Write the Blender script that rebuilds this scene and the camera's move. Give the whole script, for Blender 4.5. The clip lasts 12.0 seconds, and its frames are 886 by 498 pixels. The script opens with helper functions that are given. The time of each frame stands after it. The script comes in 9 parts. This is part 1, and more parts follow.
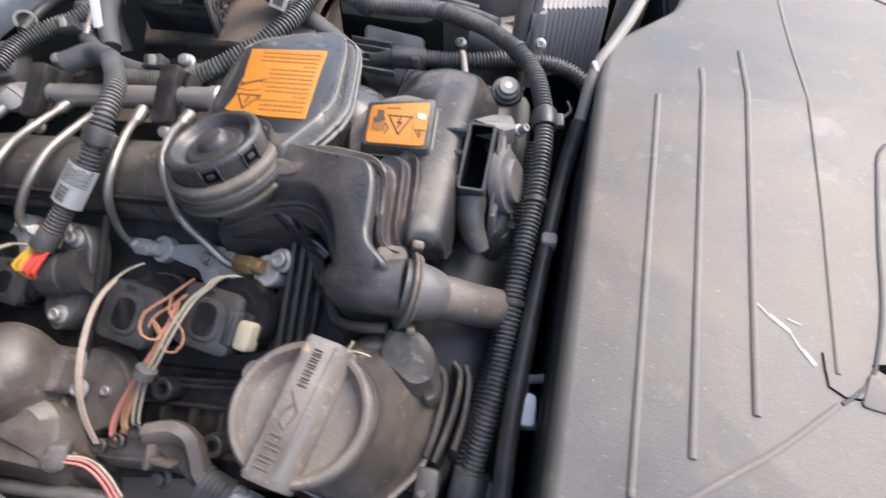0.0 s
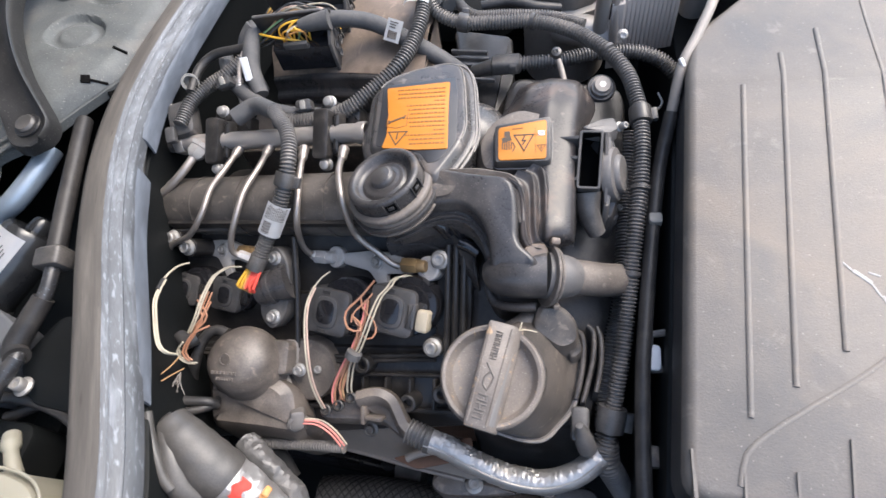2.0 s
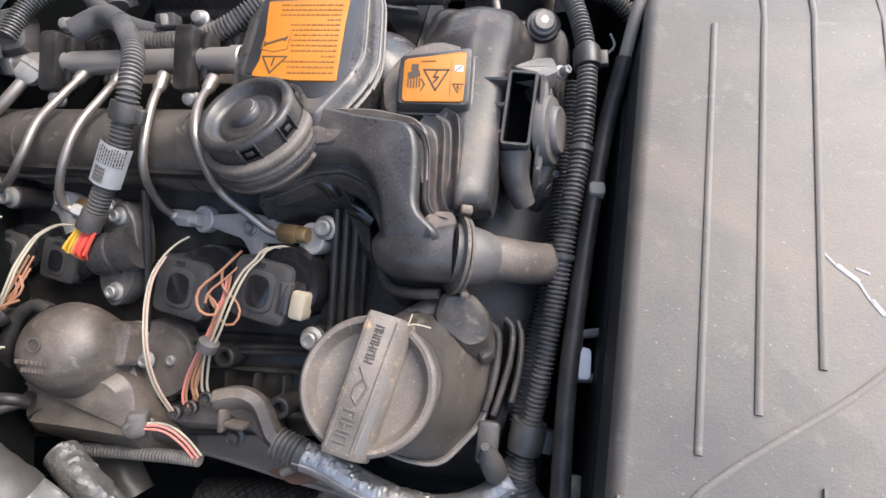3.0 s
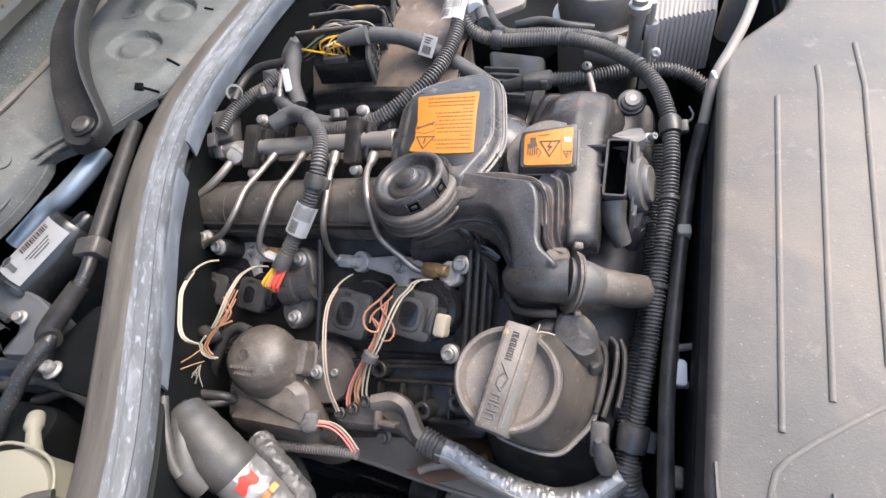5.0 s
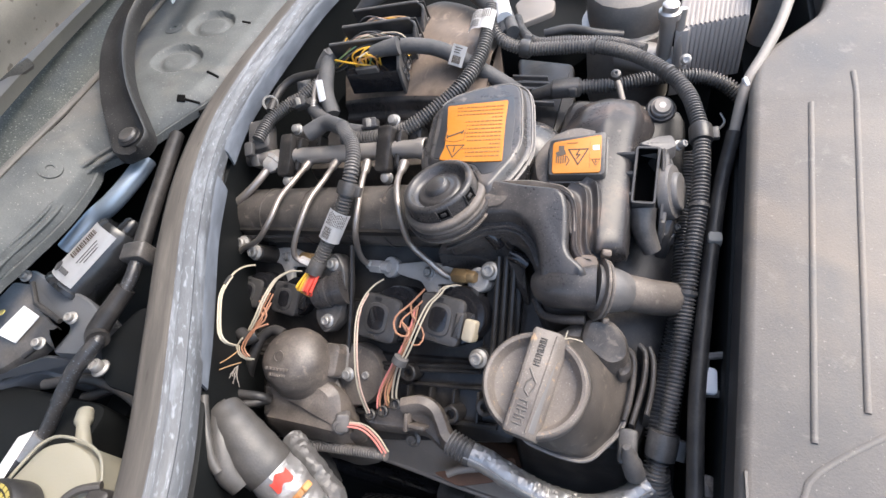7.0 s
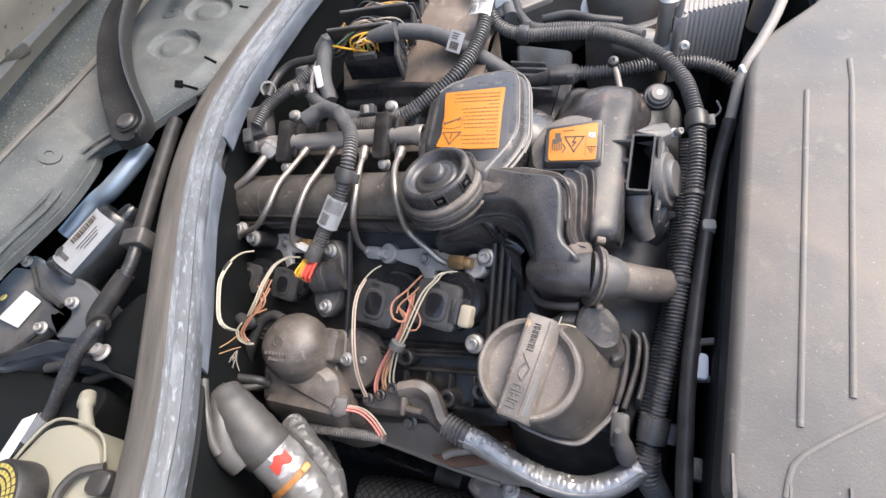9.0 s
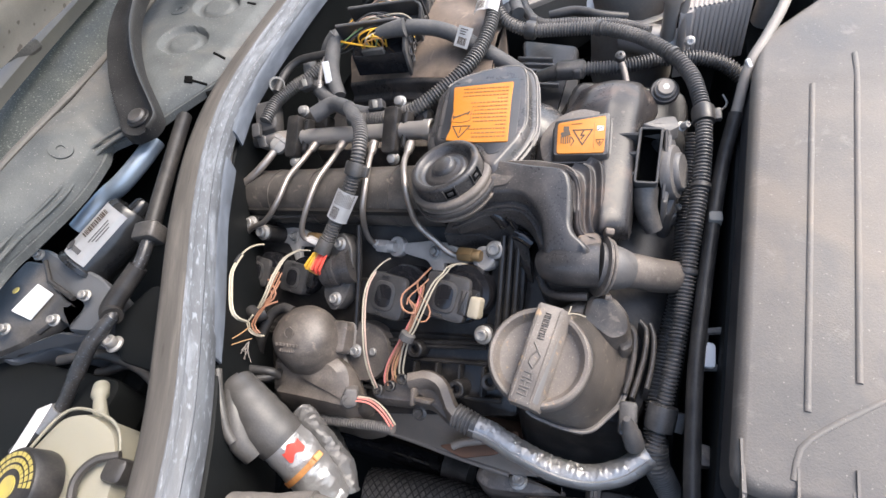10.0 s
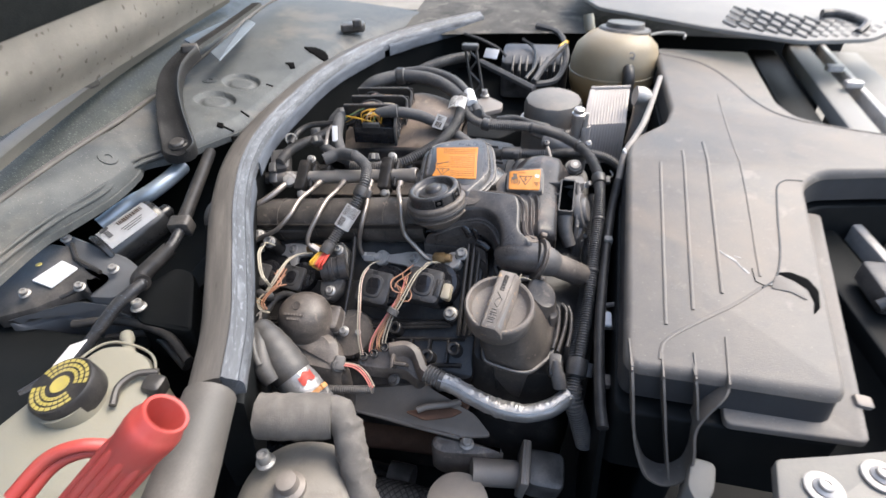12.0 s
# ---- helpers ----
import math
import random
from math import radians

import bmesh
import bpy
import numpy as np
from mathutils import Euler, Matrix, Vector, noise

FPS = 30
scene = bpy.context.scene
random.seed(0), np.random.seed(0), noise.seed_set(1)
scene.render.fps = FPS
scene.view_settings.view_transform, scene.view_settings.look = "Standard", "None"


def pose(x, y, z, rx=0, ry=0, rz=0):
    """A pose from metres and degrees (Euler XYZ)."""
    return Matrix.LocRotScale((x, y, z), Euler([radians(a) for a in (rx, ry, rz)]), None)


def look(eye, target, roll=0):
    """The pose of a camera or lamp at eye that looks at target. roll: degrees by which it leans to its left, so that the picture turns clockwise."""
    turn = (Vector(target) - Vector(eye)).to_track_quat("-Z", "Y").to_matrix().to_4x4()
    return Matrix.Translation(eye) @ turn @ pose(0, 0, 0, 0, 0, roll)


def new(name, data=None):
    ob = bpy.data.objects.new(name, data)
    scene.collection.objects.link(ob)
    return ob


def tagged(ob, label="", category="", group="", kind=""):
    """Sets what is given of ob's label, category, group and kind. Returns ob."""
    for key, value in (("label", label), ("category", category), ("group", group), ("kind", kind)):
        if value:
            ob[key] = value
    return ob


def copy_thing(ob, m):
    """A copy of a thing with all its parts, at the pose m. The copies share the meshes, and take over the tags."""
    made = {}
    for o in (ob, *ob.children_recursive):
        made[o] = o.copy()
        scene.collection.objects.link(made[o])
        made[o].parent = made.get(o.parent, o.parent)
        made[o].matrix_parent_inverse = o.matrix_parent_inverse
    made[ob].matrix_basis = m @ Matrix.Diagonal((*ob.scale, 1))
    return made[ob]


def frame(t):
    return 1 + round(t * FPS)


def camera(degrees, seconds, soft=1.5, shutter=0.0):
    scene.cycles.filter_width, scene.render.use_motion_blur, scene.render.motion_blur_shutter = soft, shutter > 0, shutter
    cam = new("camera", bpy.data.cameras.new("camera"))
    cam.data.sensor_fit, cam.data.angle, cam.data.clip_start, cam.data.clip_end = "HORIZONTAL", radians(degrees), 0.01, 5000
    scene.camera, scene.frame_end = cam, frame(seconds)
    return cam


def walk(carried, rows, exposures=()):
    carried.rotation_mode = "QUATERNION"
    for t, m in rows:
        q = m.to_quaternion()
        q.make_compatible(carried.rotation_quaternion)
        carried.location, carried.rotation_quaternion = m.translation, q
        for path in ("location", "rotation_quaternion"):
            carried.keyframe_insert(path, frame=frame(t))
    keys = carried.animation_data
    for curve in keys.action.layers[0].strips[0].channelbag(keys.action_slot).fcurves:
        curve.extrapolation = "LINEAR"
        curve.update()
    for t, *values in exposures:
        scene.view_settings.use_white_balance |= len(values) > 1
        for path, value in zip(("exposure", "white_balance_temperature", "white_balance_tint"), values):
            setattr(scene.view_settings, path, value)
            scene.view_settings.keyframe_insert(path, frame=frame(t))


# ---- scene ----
cam = camera(80.5, 12.0, shutter=0.2)
METRES, EYE, TILT, LEAN, TURN = 0.8, 1.1, -50.0, 0.0, 10.0
ROWS = [
    (0.0, 0.0, 0.0, 0.0, 0.0, 0.0, -0.0),
    (0.5, -0.0836, -0.0366, 0.0815, 3.9, -2.29, 5.78),
    (1.0, -0.082, -0.0772, 0.0794, 6.19, -3.39, 8.12),
    (1.5, -0.0949, -0.0923, 0.081, 7.05, -4.93, 9.07),
    (2.0, -0.0762, -0.1275, 0.0684, 5.83, -6.07, 7.21),
    (2.5, -0.025, -0.0551, 0.0217, 2.89, -7.51, 4.4),
    (3.0, -0.0258, 0.0091, 0.0387, 1.58, -8.91, 3.84),
    (5.0, -0.0651, -0.127, 0.0237, 9.85, -1.25, 4.86),
    (5.5, -0.0676, -0.1348, 0.0282, 11.29, -0.22, 4.86),
    (6.0, -0.0664, -0.1397, 0.0286, 12.18, -0.1, 4.86),
    (6.5, -0.0678, -0.141, 0.0273, 12.8, -0.24, 4.76),
    (7.0, -0.0641, -0.1389, 0.027, 12.9, -0.56, 4.68),
    (9.0, -0.0582, -0.1435, 0.0274, 12.95, -2.08, 4.54),
    (9.5, -0.0649, -0.1492, 0.0233, 12.96, -2.14, 4.55),
    (10.0, -0.0684, -0.1548, 0.0198, 12.95, -2.15, 4.55),
    (10.5, -0.0741, -0.1525, 0.0169, 12.96, -2.11, 4.54),
    (11.0, -0.0713, -0.1552, 0.0135, 12.16, -1.67, 4.57),
    (11.5, -0.0903, -0.1955, -0.0546, 8.71, 3.42, 4.44),
    (12.0, -0.1628, -0.3943, -0.2037, 1.74, 12.71, 0.8),
]
walk(cam, [(t, pose(0, 0, EYE, TILT, LEAN, TURN) @ pose(METRES * x, METRES * y, METRES * z, 90 + pitch, roll, yaw)) for t, x, y, z, yaw, pitch, roll in ROWS],
     [(0.0, 1.77, 6250, 9), (0.5, 1.66, 6250, 9), (1.0, 1.81, 6250, 9), (2.0, 1.88, 6250, 9), (3.0, 1.79, 6350, 9), (5.0, 1.95, 6400, 9), (11.0, 1.95, 6400, 9), (12.0, 1.80, 6400, 8)])

# ---- light: open shade under a hazy sky, soft sun from the front of the car ----
world = bpy.data.worlds.new("hazy_sky")
scene.world = world
world.use_nodes = True
wn = world.node_tree.nodes
sky = wn.new("ShaderNodeTexSky")
sky.sky_type, sky.sun_disc = "NISHITA", False
SUN_ELEV, SUN_ROT = 55.0, 55.0
sky.sun_elevation, sky.sun_rotation = radians(SUN_ELEV), radians(SUN_ROT)
sky.dust_density, sky.air_density = 4.0, 1.2
wn["Background"].inputs["Strength"].default_value = 0.15
world.node_tree.links.new(sky.outputs["Color"], wn["Background"].inputs["Color"])
sun = new("sun", bpy.data.lights.new("sun", "SUN"))
sun.data.energy, sun.data.angle, sun.data.color = 0.5, radians(35), (1.0, 0.97, 0.93)
az = radians(SUN_ROT)
sun.matrix_world = look((0, 0, 5), (-5 * math.sin(az), -5 * math.cos(az), 5 - 5 * math.tan(radians(SUN_ELEV))))

# ---- materials ----
def mat(name, col, rough=0.5, metal=0.0, dust=0.3, dcol=(0.30, 0.25, 0.20), scale=30.0, bump=0.15, fine=500.0,
        spread=(0.42, 0.68), droug=0.66, trans=0.0, sss=0.0, rand=0.0, coat=0.0, wave=0.12, specks=None, along=0.0, spec=0.5, stains=()):
    """Base colour with blotches of dust or wear at one scale and a fine grain in the relief and the gloss."""
    m = bpy.data.materials.new(name)
    m.use_nodes = True
    nt, lk = m.node_tree.nodes, m.node_tree.links.new
    b = nt["Principled BSDF"]
    tc = nt.new("ShaderNodeTexCoord")
    place = tc.outputs["Object"]
    if along:
        mp = nt.new("ShaderNodeMapping")
        mp.inputs["Scale"].default_value = (along, 1, 1)
        lk(tc.outputs["UV"], mp.inputs["Vector"])
        place = mp.outputs[0]
    n1, n2 = nt.new("ShaderNodeTexNoise"), nt.new("ShaderNodeTexNoise")
    for n, s, d in ((n1, scale, 7.0), (n2, fine, 3.0)):
        n.inputs["Scale"].default_value, n.inputs["Detail"].default_value = s, d
        n.inputs["Roughness"].default_value = 0.62
        lk(place, n.inputs["Vector"])
    ramp = nt.new("ShaderNodeMapRange")
    ramp.inputs[1].default_value, ramp.inputs[2].default_value = spread
    ramp.inputs[3].default_value, ramp.inputs[4].default_value = dust * 0.25, dust
    lk(n1.outputs["Fac"], ramp.inputs[0])
    grain = nt.new("ShaderNodeMapRange")
    grain.inputs[1].default_value, grain.inputs[2].default_value = 0.3, 0.7
    grain.inputs[3].default_value, grain.inputs[4].default_value = 0.7, 1.25
    lk(n2.outputs["Fac"], grain.inputs[0])
    amount = nt.new("ShaderNodeMath")
    amount.operation, amount.use_clamp = "MULTIPLY", True
    lk(ramp.outputs[0], amount.inputs[0])
    lk(grain.outputs[0], amount.inputs[1])
    mix = nt.new("ShaderNodeMix")
    mix.data_type = "RGBA"
    mix.inputs[6].default_value, mix.inputs[7].default_value = (*col, 1), (*dcol, 1)
    lk(amount.outputs[0], mix.inputs[0])
    out = mix.outputs[2]
    for size, lo, hi, most, scol in stains:
        so, sr, sx = nt.new("ShaderNodeTexNoise"), nt.new("ShaderNodeMapRange"), nt.new("ShaderNodeMix")
        so.inputs["Scale"].default_value, so.inputs["Detail"].default_value = size, 6.0
        so.inputs["Roughness"].default_value, so.inputs["Distortion"].default_value = 0.6, 0.5
        lk(place, so.inputs["Vector"])
        sr.inputs[1].default_value, sr.inputs[2].default_value = lo, hi
        sr.inputs[3].default_value, sr.inputs[4].default_value = 0.0, most
        lk(so.outputs["Fac"], sr.inputs[0])
        sx.data_type = "RGBA"
        sx.inputs[7].default_value = (*scol, 1)
        lk(sr.outputs[0], sx.inputs[0])
        lk(out, sx.inputs[6])
        out = sx.outputs[2]
    if specks:
        size, share, scol = specks
        vo, sm = nt.new("ShaderNodeTexNoise"), nt.new("ShaderNodeMapRange")
        vo.inputs["Scale"].default_value, vo.inputs["Detail"].default_value = size, 1.0
        lk(place, vo.inputs["Vector"])
        sm.inputs[1].default_value, sm.inputs[2].default_value = share, share + 0.06
        sm.inputs[3].default_value, sm.inputs[4].default_value = 0.0, 0.7
        lk(vo.outputs["Fac"], sm.inputs[0])
        mx = nt.new("ShaderNodeMix")
        mx.data_type = "RGBA"
        mx.inputs[7].default_value = (*scol, 1)
        lk(sm.outputs[0], mx.inputs[0])
        lk(out, mx.inputs[6])
        out = mx.outputs[2]
    if rand:
        info, hsv, rm = nt.new("ShaderNodeObjectInfo"), nt.new("ShaderNodeHueSaturation"), nt.new("ShaderNodeMapRange")
        rm.inputs[3].default_value, rm.inputs[4].default_value = 1 - rand, 1 + rand
        lk(info.outputs["Random"], rm.inputs[0])
        lk(rm.outputs[0], hsv.inputs["Value"])
        lk(out, hsv.inputs["Color"])
        out = hsv.outputs[0]
    lk(out, b.inputs["Base Color"])
    rr = nt.new("ShaderNodeMapRange")
    rr.inputs[3].default_value, rr.inputs[4].default_value = rough, droug
    lk(amount.outputs[0], rr.inputs[0])
    lk(rr.outputs[0], b.inputs["Roughness"])
    b.inputs["Metallic"].default_value = metal
    b.inputs["Specular IOR Level"].default_value = spec
    b.inputs["Transmission Weight"].default_value = trans
    b.inputs["Subsurface Weight"].default_value = sss
    b.inputs["Coat Weight"].default_value = coat
    if sss:
        b.inputs["Subsurface Radius"].default_value, b.inputs["Subsurface Scale"].default_value = (1, 0.8, 0.5), 0.01
    bp = nt.new("ShaderNodeBump")
    bp.inputs["Strength"].default_value, bp.inputs["Distance"].default_value = bump, 0.001
    lk(n2.outputs["Fac"], bp.inputs["Height"])
    if wave:
        bw = nt.new("ShaderNodeBump")
        bw.inputs["Strength"].default_value, bw.inputs["Distance"].default_value = wave, 0.004
        lk(n1.outputs["Fac"], bw.inputs["Height"])
        lk(bw.outputs[0], bp.inputs["Normal"])
    lk(bp.outputs[0], b.inputs["Normal"])
    return m


BROWN = (0.20, 0.180, 0.163)
M_BLACK = mat("black_plastic", (0.023, 0.0225, 0.0225), 0.30, dust=0.56, dcol=BROWN, scale=22)
M_HEAD = mat("head_cover_plastic", (0.011, 0.011, 0.0115), 0.28, dust=0.34, dcol=(0.15, 0.128, 0.110), scale=45, spread=(0.5, 0.72), spec=0.35)
M_INJ = mat("grey_black_nylon", (0.036, 0.036, 0.037), 0.34, dust=0.4, dcol=(0.125, 0.108, 0.094), scale=60)
M_CLAMP = mat("dull_steel", (0.56, 0.525, 0.49), 0.38, 0.25, dust=0.35, dcol=(0.20, 0.17, 0.14), scale=60)
M_COVER = mat("satin_black_cover", (0.033, 0.033, 0.035), 0.24, dust=0.30, dcol=(0.25, 0.208, 0.173), scale=24, spread=(0.44, 0.74), specks=(700, 0.76, (0.26, 0.23, 0.2)), stains=((14, 0.56, 0.70, 0.45, (0.19, 0.15, 0.12)), (60, 0.60, 0.68, 0.5, (0.30, 0.25, 0.21))))
M_SHINY = mat("polished_front_cover", (0.024, 0.024, 0.026), 0.26, dust=0.26, dcol=(0.20, 0.162, 0.136), scale=24, spread=(0.46, 0.76), droug=0.5, bump=0.05, wave=0.04, spec=0.28, stains=((22, 0.52, 0.66, 0.5, (0.16, 0.115, 0.09)), (80, 0.6, 0.68, 0.3, (0.33, 0.28, 0.24))))
M_BROWNP = mat("dusty_brown_plastic", (0.044, 0.038, 0.034), 0.30, dust=0.66, dcol=(0.235, 0.196, 0.165), scale=26, spread=(0.38, 0.72), stains=((18, 0.54, 0.66, 0.55, (0.035, 0.03, 0.026)), (70, 0.60, 0.68, 0.5, (0.28, 0.22, 0.175))))
M_CAP = mat("dusty_filler_cap", (0.074, 0.063, 0.055), 0.5, dust=0.85, dcol=(0.215, 0.183, 0.156), scale=30, fine=800, spread=(0.36, 0.7), specks=(800, 0.70, (0.40, 0.36, 0.31)), stains=((28, 0.55, 0.66, 0.5, (0.09, 0.07, 0.055)), (120, 0.62, 0.68, 0.6, (0.42, 0.27, 0.14))))
M_BOX = mat("dusty_grey_airbox", (0.094, 0.087, 0.080), 0.44, dust=0.85, dcol=(0.190, 0.165, 0.141), scale=8, fine=700, droug=0.66, bump=0.3, spread=(0.36, 0.66), specks=(420, 0.72, (0.30, 0.265, 0.225)), stains=((5, 0.50, 0.68, 0.6, (0.212, 0.170, 0.130)), (9, 0.55, 0.66, 0.5, (0.10, 0.098, 0.095)), (40, 0.60, 0.70, 0.4, (0.26, 0.23, 0.20))))
M_CONDUIT = mat("corrugated_conduit", (0.058, 0.057, 0.056), 0.32, dust=0.55, dcol=(0.25, 0.222, 0.198), scale=40)
M_CLOTH = mat("cloth_tape", (0.055, 0.056, 0.060), 0.7, dust=0.45, dcol=(0.16, 0.145, 0.13), scale=40, bump=0.5, fine=900)
M_STEEL = mat("plated_steel", (0.38, 0.34, 0.305), 0.36, 0.75, dust=0.35, dcol=(0.26, 0.20, 0.155), scale=60)
M_RAIL = mat("warm_steel", (0.56, 0.51, 0.465), 0.26, 0.6, dust=0.3, dcol=(0.42, 0.36, 0.31), scale=35)
M_BOLT = mat("zinc_bolt", (0.36, 0.35, 0.335), 0.48, 0.6, dust=0.5, dcol=(0.30, 0.26, 0.22), scale=90)
M_ALU = mat("cast_aluminium", (0.42, 0.40, 0.38), 0.5, 0.45, dust=0.5, dcol=(0.26, 0.22, 0.18), scale=40)
M_FOIL = mat("crinkled_foil", (0.42, 0.41, 0.40), 0.38, 0.7, dust=0.5, dcol=(0.26, 0.235, 0.21), scale=70, spread=(0.46, 0.72), bump=0.3, fine=420)
M_DUSTCAP = mat("dusty_filter_cap", (0.10, 0.095, 0.088), 0.5, dust=0.85, dcol=(0.25, 0.215, 0.182), scale=14)
M_STAY = mat("grey_stay_rod", (0.20, 0.18, 0.16), 0.5, dust=0.6, dcol=(0.30, 0.26, 0.225), scale=30)
M_WING = mat("chalky_wing_paint", (0.06, 0.057, 0.052), 0.75, dust=0.75, dcol=(0.15, 0.135, 0.115), scale=11, spec=0.12, stains=((7, 0.5, 0.62, 0.7, (0.04, 0.038, 0.035)), (25, 0.55, 0.66, 0.6, (0.21, 0.19, 0.16))))
M_FLUID = mat("brown_coolant", (0.27, 0.185, 0.09), 0.4, dust=0.3, dcol=(0.24, 0.17, 0.095), scale=14)
M_ORANGE = mat("orange_label", (0.47, 0.158, 0.006), 0.55, dust=0.18, dcol=(0.42, 0.24, 0.08), scale=45, bump=0.02)
M_INK = mat("black_ink", (0.05, 0.03, 0.015), 0.5, dust=0.1, bump=0)
M_WHITE = mat("white_label", (0.76, 0.75, 0.74), 0.45, dust=0.2, dcol=(0.45, 0.4, 0.34), scale=60, bump=0.02)
M_PAINT = mat("dusty_cowl_paint", (0.046, 0.050, 0.051), 0.48, spec=0.35, dust=0.75, dcol=(0.134, 0.138, 0.133), scale=13, fine=600, spread=(0.34, 0.70), bump=0.35, specks=(420, 0.68, (0.21, 0.205, 0.19)), stains=((7, 0.52, 0.66, 0.6, (0.175, 0.155, 0.13)), (30, 0.58, 0.68, 0.5, (0.06, 0.06, 0.058))))
M_SEALP = mat("dusty_seal_carrier", (0.068, 0.062, 0.056), 0.5, dust=0.8, dcol=(0.165, 0.147, 0.129), scale=70, along=0.12, specks=(200, 0.68, (0.05, 0.044, 0.038)))
M_DUSTY = mat("dusty_grey_trim", (0.068, 0.062, 0.056), 0.5, dust=0.8, dcol=(0.165, 0.147, 0.129), scale=12)
M_SEAL = mat("blue_grey_rubber_seal", (0.070, 0.078, 0.092), 0.42, dust=0.7, dcol=(0.165, 0.185, 0.22), scale=90, spread=(0.40, 0.68), fine=350, bump=0.3, along=0.15)
M_RUBBER = mat("black_rubber", (0.015, 0.015, 0.016), 0.40, dust=0.24, dcol=(0.17, 0.15, 0.13), scale=30, spec=0.35)
M_GREYRUB = mat("grey_rubber_boot", (0.042, 0.039, 0.036), 0.36, dust=0.55, dcol=(0.118, 0.107, 0.097), scale=26)
# Near-black with a cool tint: the bay's shadow tone put into a colour.
M_DARK = mat("bay_shade_liner", (0.006, 0.0070, 0.0074), 0.5, dust=0.4, dcol=(0.017, 0.017, 0.0166), scale=12, spec=0.12)
M_MOTOR = mat("black_motor_can", (0.010, 0.011, 0.013), 0.16, dust=0.08, dcol=(0.2, 0.19, 0.17), scale=30)
M_TANK = mat("yellowed_tank", (0.29, 0.235, 0.155), 0.4, dust=0.5, dcol=(0.25, 0.185, 0.11), scale=12, sss=0.25)
M_RESV = mat("cream_reservoir", (0.25, 0.237, 0.19), 0.42, dust=0.35, dcol=(0.28, 0.255, 0.19), scale=20, sss=0.15)
M_YELLOW = mat("yellow_print", (0.44, 0.36, 0.065), 0.5, dust=0.45, bump=0.05)
M_RED = mat("red_plastic", (0.45, 0.055, 0.045), 0.4, dust=0.3, dcol=(0.42, 0.16, 0.13), scale=30)
M_W_CREAM = mat("wire_cream", (0.42, 0.37, 0.28), 0.5, dust=0.3, scale=80)
M_W_BROWN = mat("wire_brown", (0.34, 0.155, 0.085), 0.5, dust=0.2, scale=80)
M_W_PINKISH = mat("wire_pale_pink", (0.52, 0.36, 0.29), 0.5, dust=0.3, scale=80)
M_W_TAN = mat("wire_tan", (0.42, 0.25, 0.12), 0.5, dust=0.2, scale=80)
M_W_PINK = mat("wire_pink", (0.62, 0.20, 0.17), 0.5, dust=0.2, scale=80)
M_W_RED = mat("wire_red", (0.66, 0.075, 0.05), 0.45, dust=0.05, scale=80)
M_W_YEL = mat("wire_yellow", (0.75, 0.42, 0.03), 0.45, dust=0.15, scale=80)
M_W_GREEN = mat("wire_green", (0.25, 0.42, 0.20), 0.45, dust=0.15, scale=80)
M_SHIELD = mat("dusty_heat_shield", (0.19, 0.168, 0.150), 0.55, 0.3, dust=0.7, dcol=(0.285, 0.245, 0.208), scale=16)
M_RUST = mat("rusty_manifold", (0.10, 0.055, 0.035), 0.8, 0.2, dust=0.6, dcol=(0.2, 0.1, 0.06), scale=30)
M_PAD = mat("bonnet_felt", (0.012, 0.016, 0.017), 0.9, dust=0.2, dcol=(0.05, 0.05, 0.05), scale=60, bump=0.6)
M_BODY = mat("dusty_body_paint", (0.15, 0.14, 0.125), 0.45, dust=0.8, dcol=(0.24, 0.22, 0.185), scale=9)
M_PALE = mat("pale_plastic_trim", (0.195, 0.185, 0.17), 0.55, dust=0.5, dcol=(0.28, 0.26, 0.225), scale=12)
M_GROUND = mat("pale_concrete", (0.19, 0.168, 0.135), 0.9, dust=0.8, dcol=(0.25, 0.22, 0.18), scale=3, fine=40, bump=0.5)
M_GLASS = mat("dirty_windscreen", (0.030, 0.034, 0.029), 0.34, dust=0.75, dcol=(0.070, 0.074, 0.062), scale=40, fine=300, bump=0.05, wave=0, specks=(380, 0.64, (0.19, 0.195, 0.165)), stains=((600, 0.52, 0.60, 0.5, (0.10, 0.105, 0.088)),))
M_TIE = mat("faded_orange", (0.62, 0.28, 0.07), 0.5, dust=0.3, scale=60)
M_MESH = mat("woven_sleeve", (0.07, 0.066, 0.063), 0.5, dust=0.55, dcol=(0.22, 0.20, 0.185), scale=190, spread=(0.45, 0.6), bump=0.8, fine=300)
M_WALL = mat("grey_wall", (0.16, 0.155, 0.15), 0.9, dust=0.5, dcol=(0.22, 0.215, 0.205), scale=3, fine=60)
M_COOLER = mat("dusty_aluminium_plates", (0.37, 0.33, 0.30), 0.45, 0.1, dust=0.4, dcol=(0.30, 0.265, 0.235), scale=30)
M_FABRIC = mat("brown_cloth_hose", (0.105, 0.094, 0.083), 0.8, dust=0.65, dcol=(0.205, 0.182, 0.158), scale=40, bump=0.7, fine=900)
M_TAN = mat("tan_dust_cover", (0.13, 0.102, 0.08), 0.38, dust=0.7, dcol=(0.31, 0.235, 0.18), scale=18, spread=(0.36, 0.72), stains=((14, 0.5, 0.64, 0.6, (0.075, 0.055, 0.042)), (50, 0.58, 0.68, 0.5, (0.40, 0.31, 0.24))))
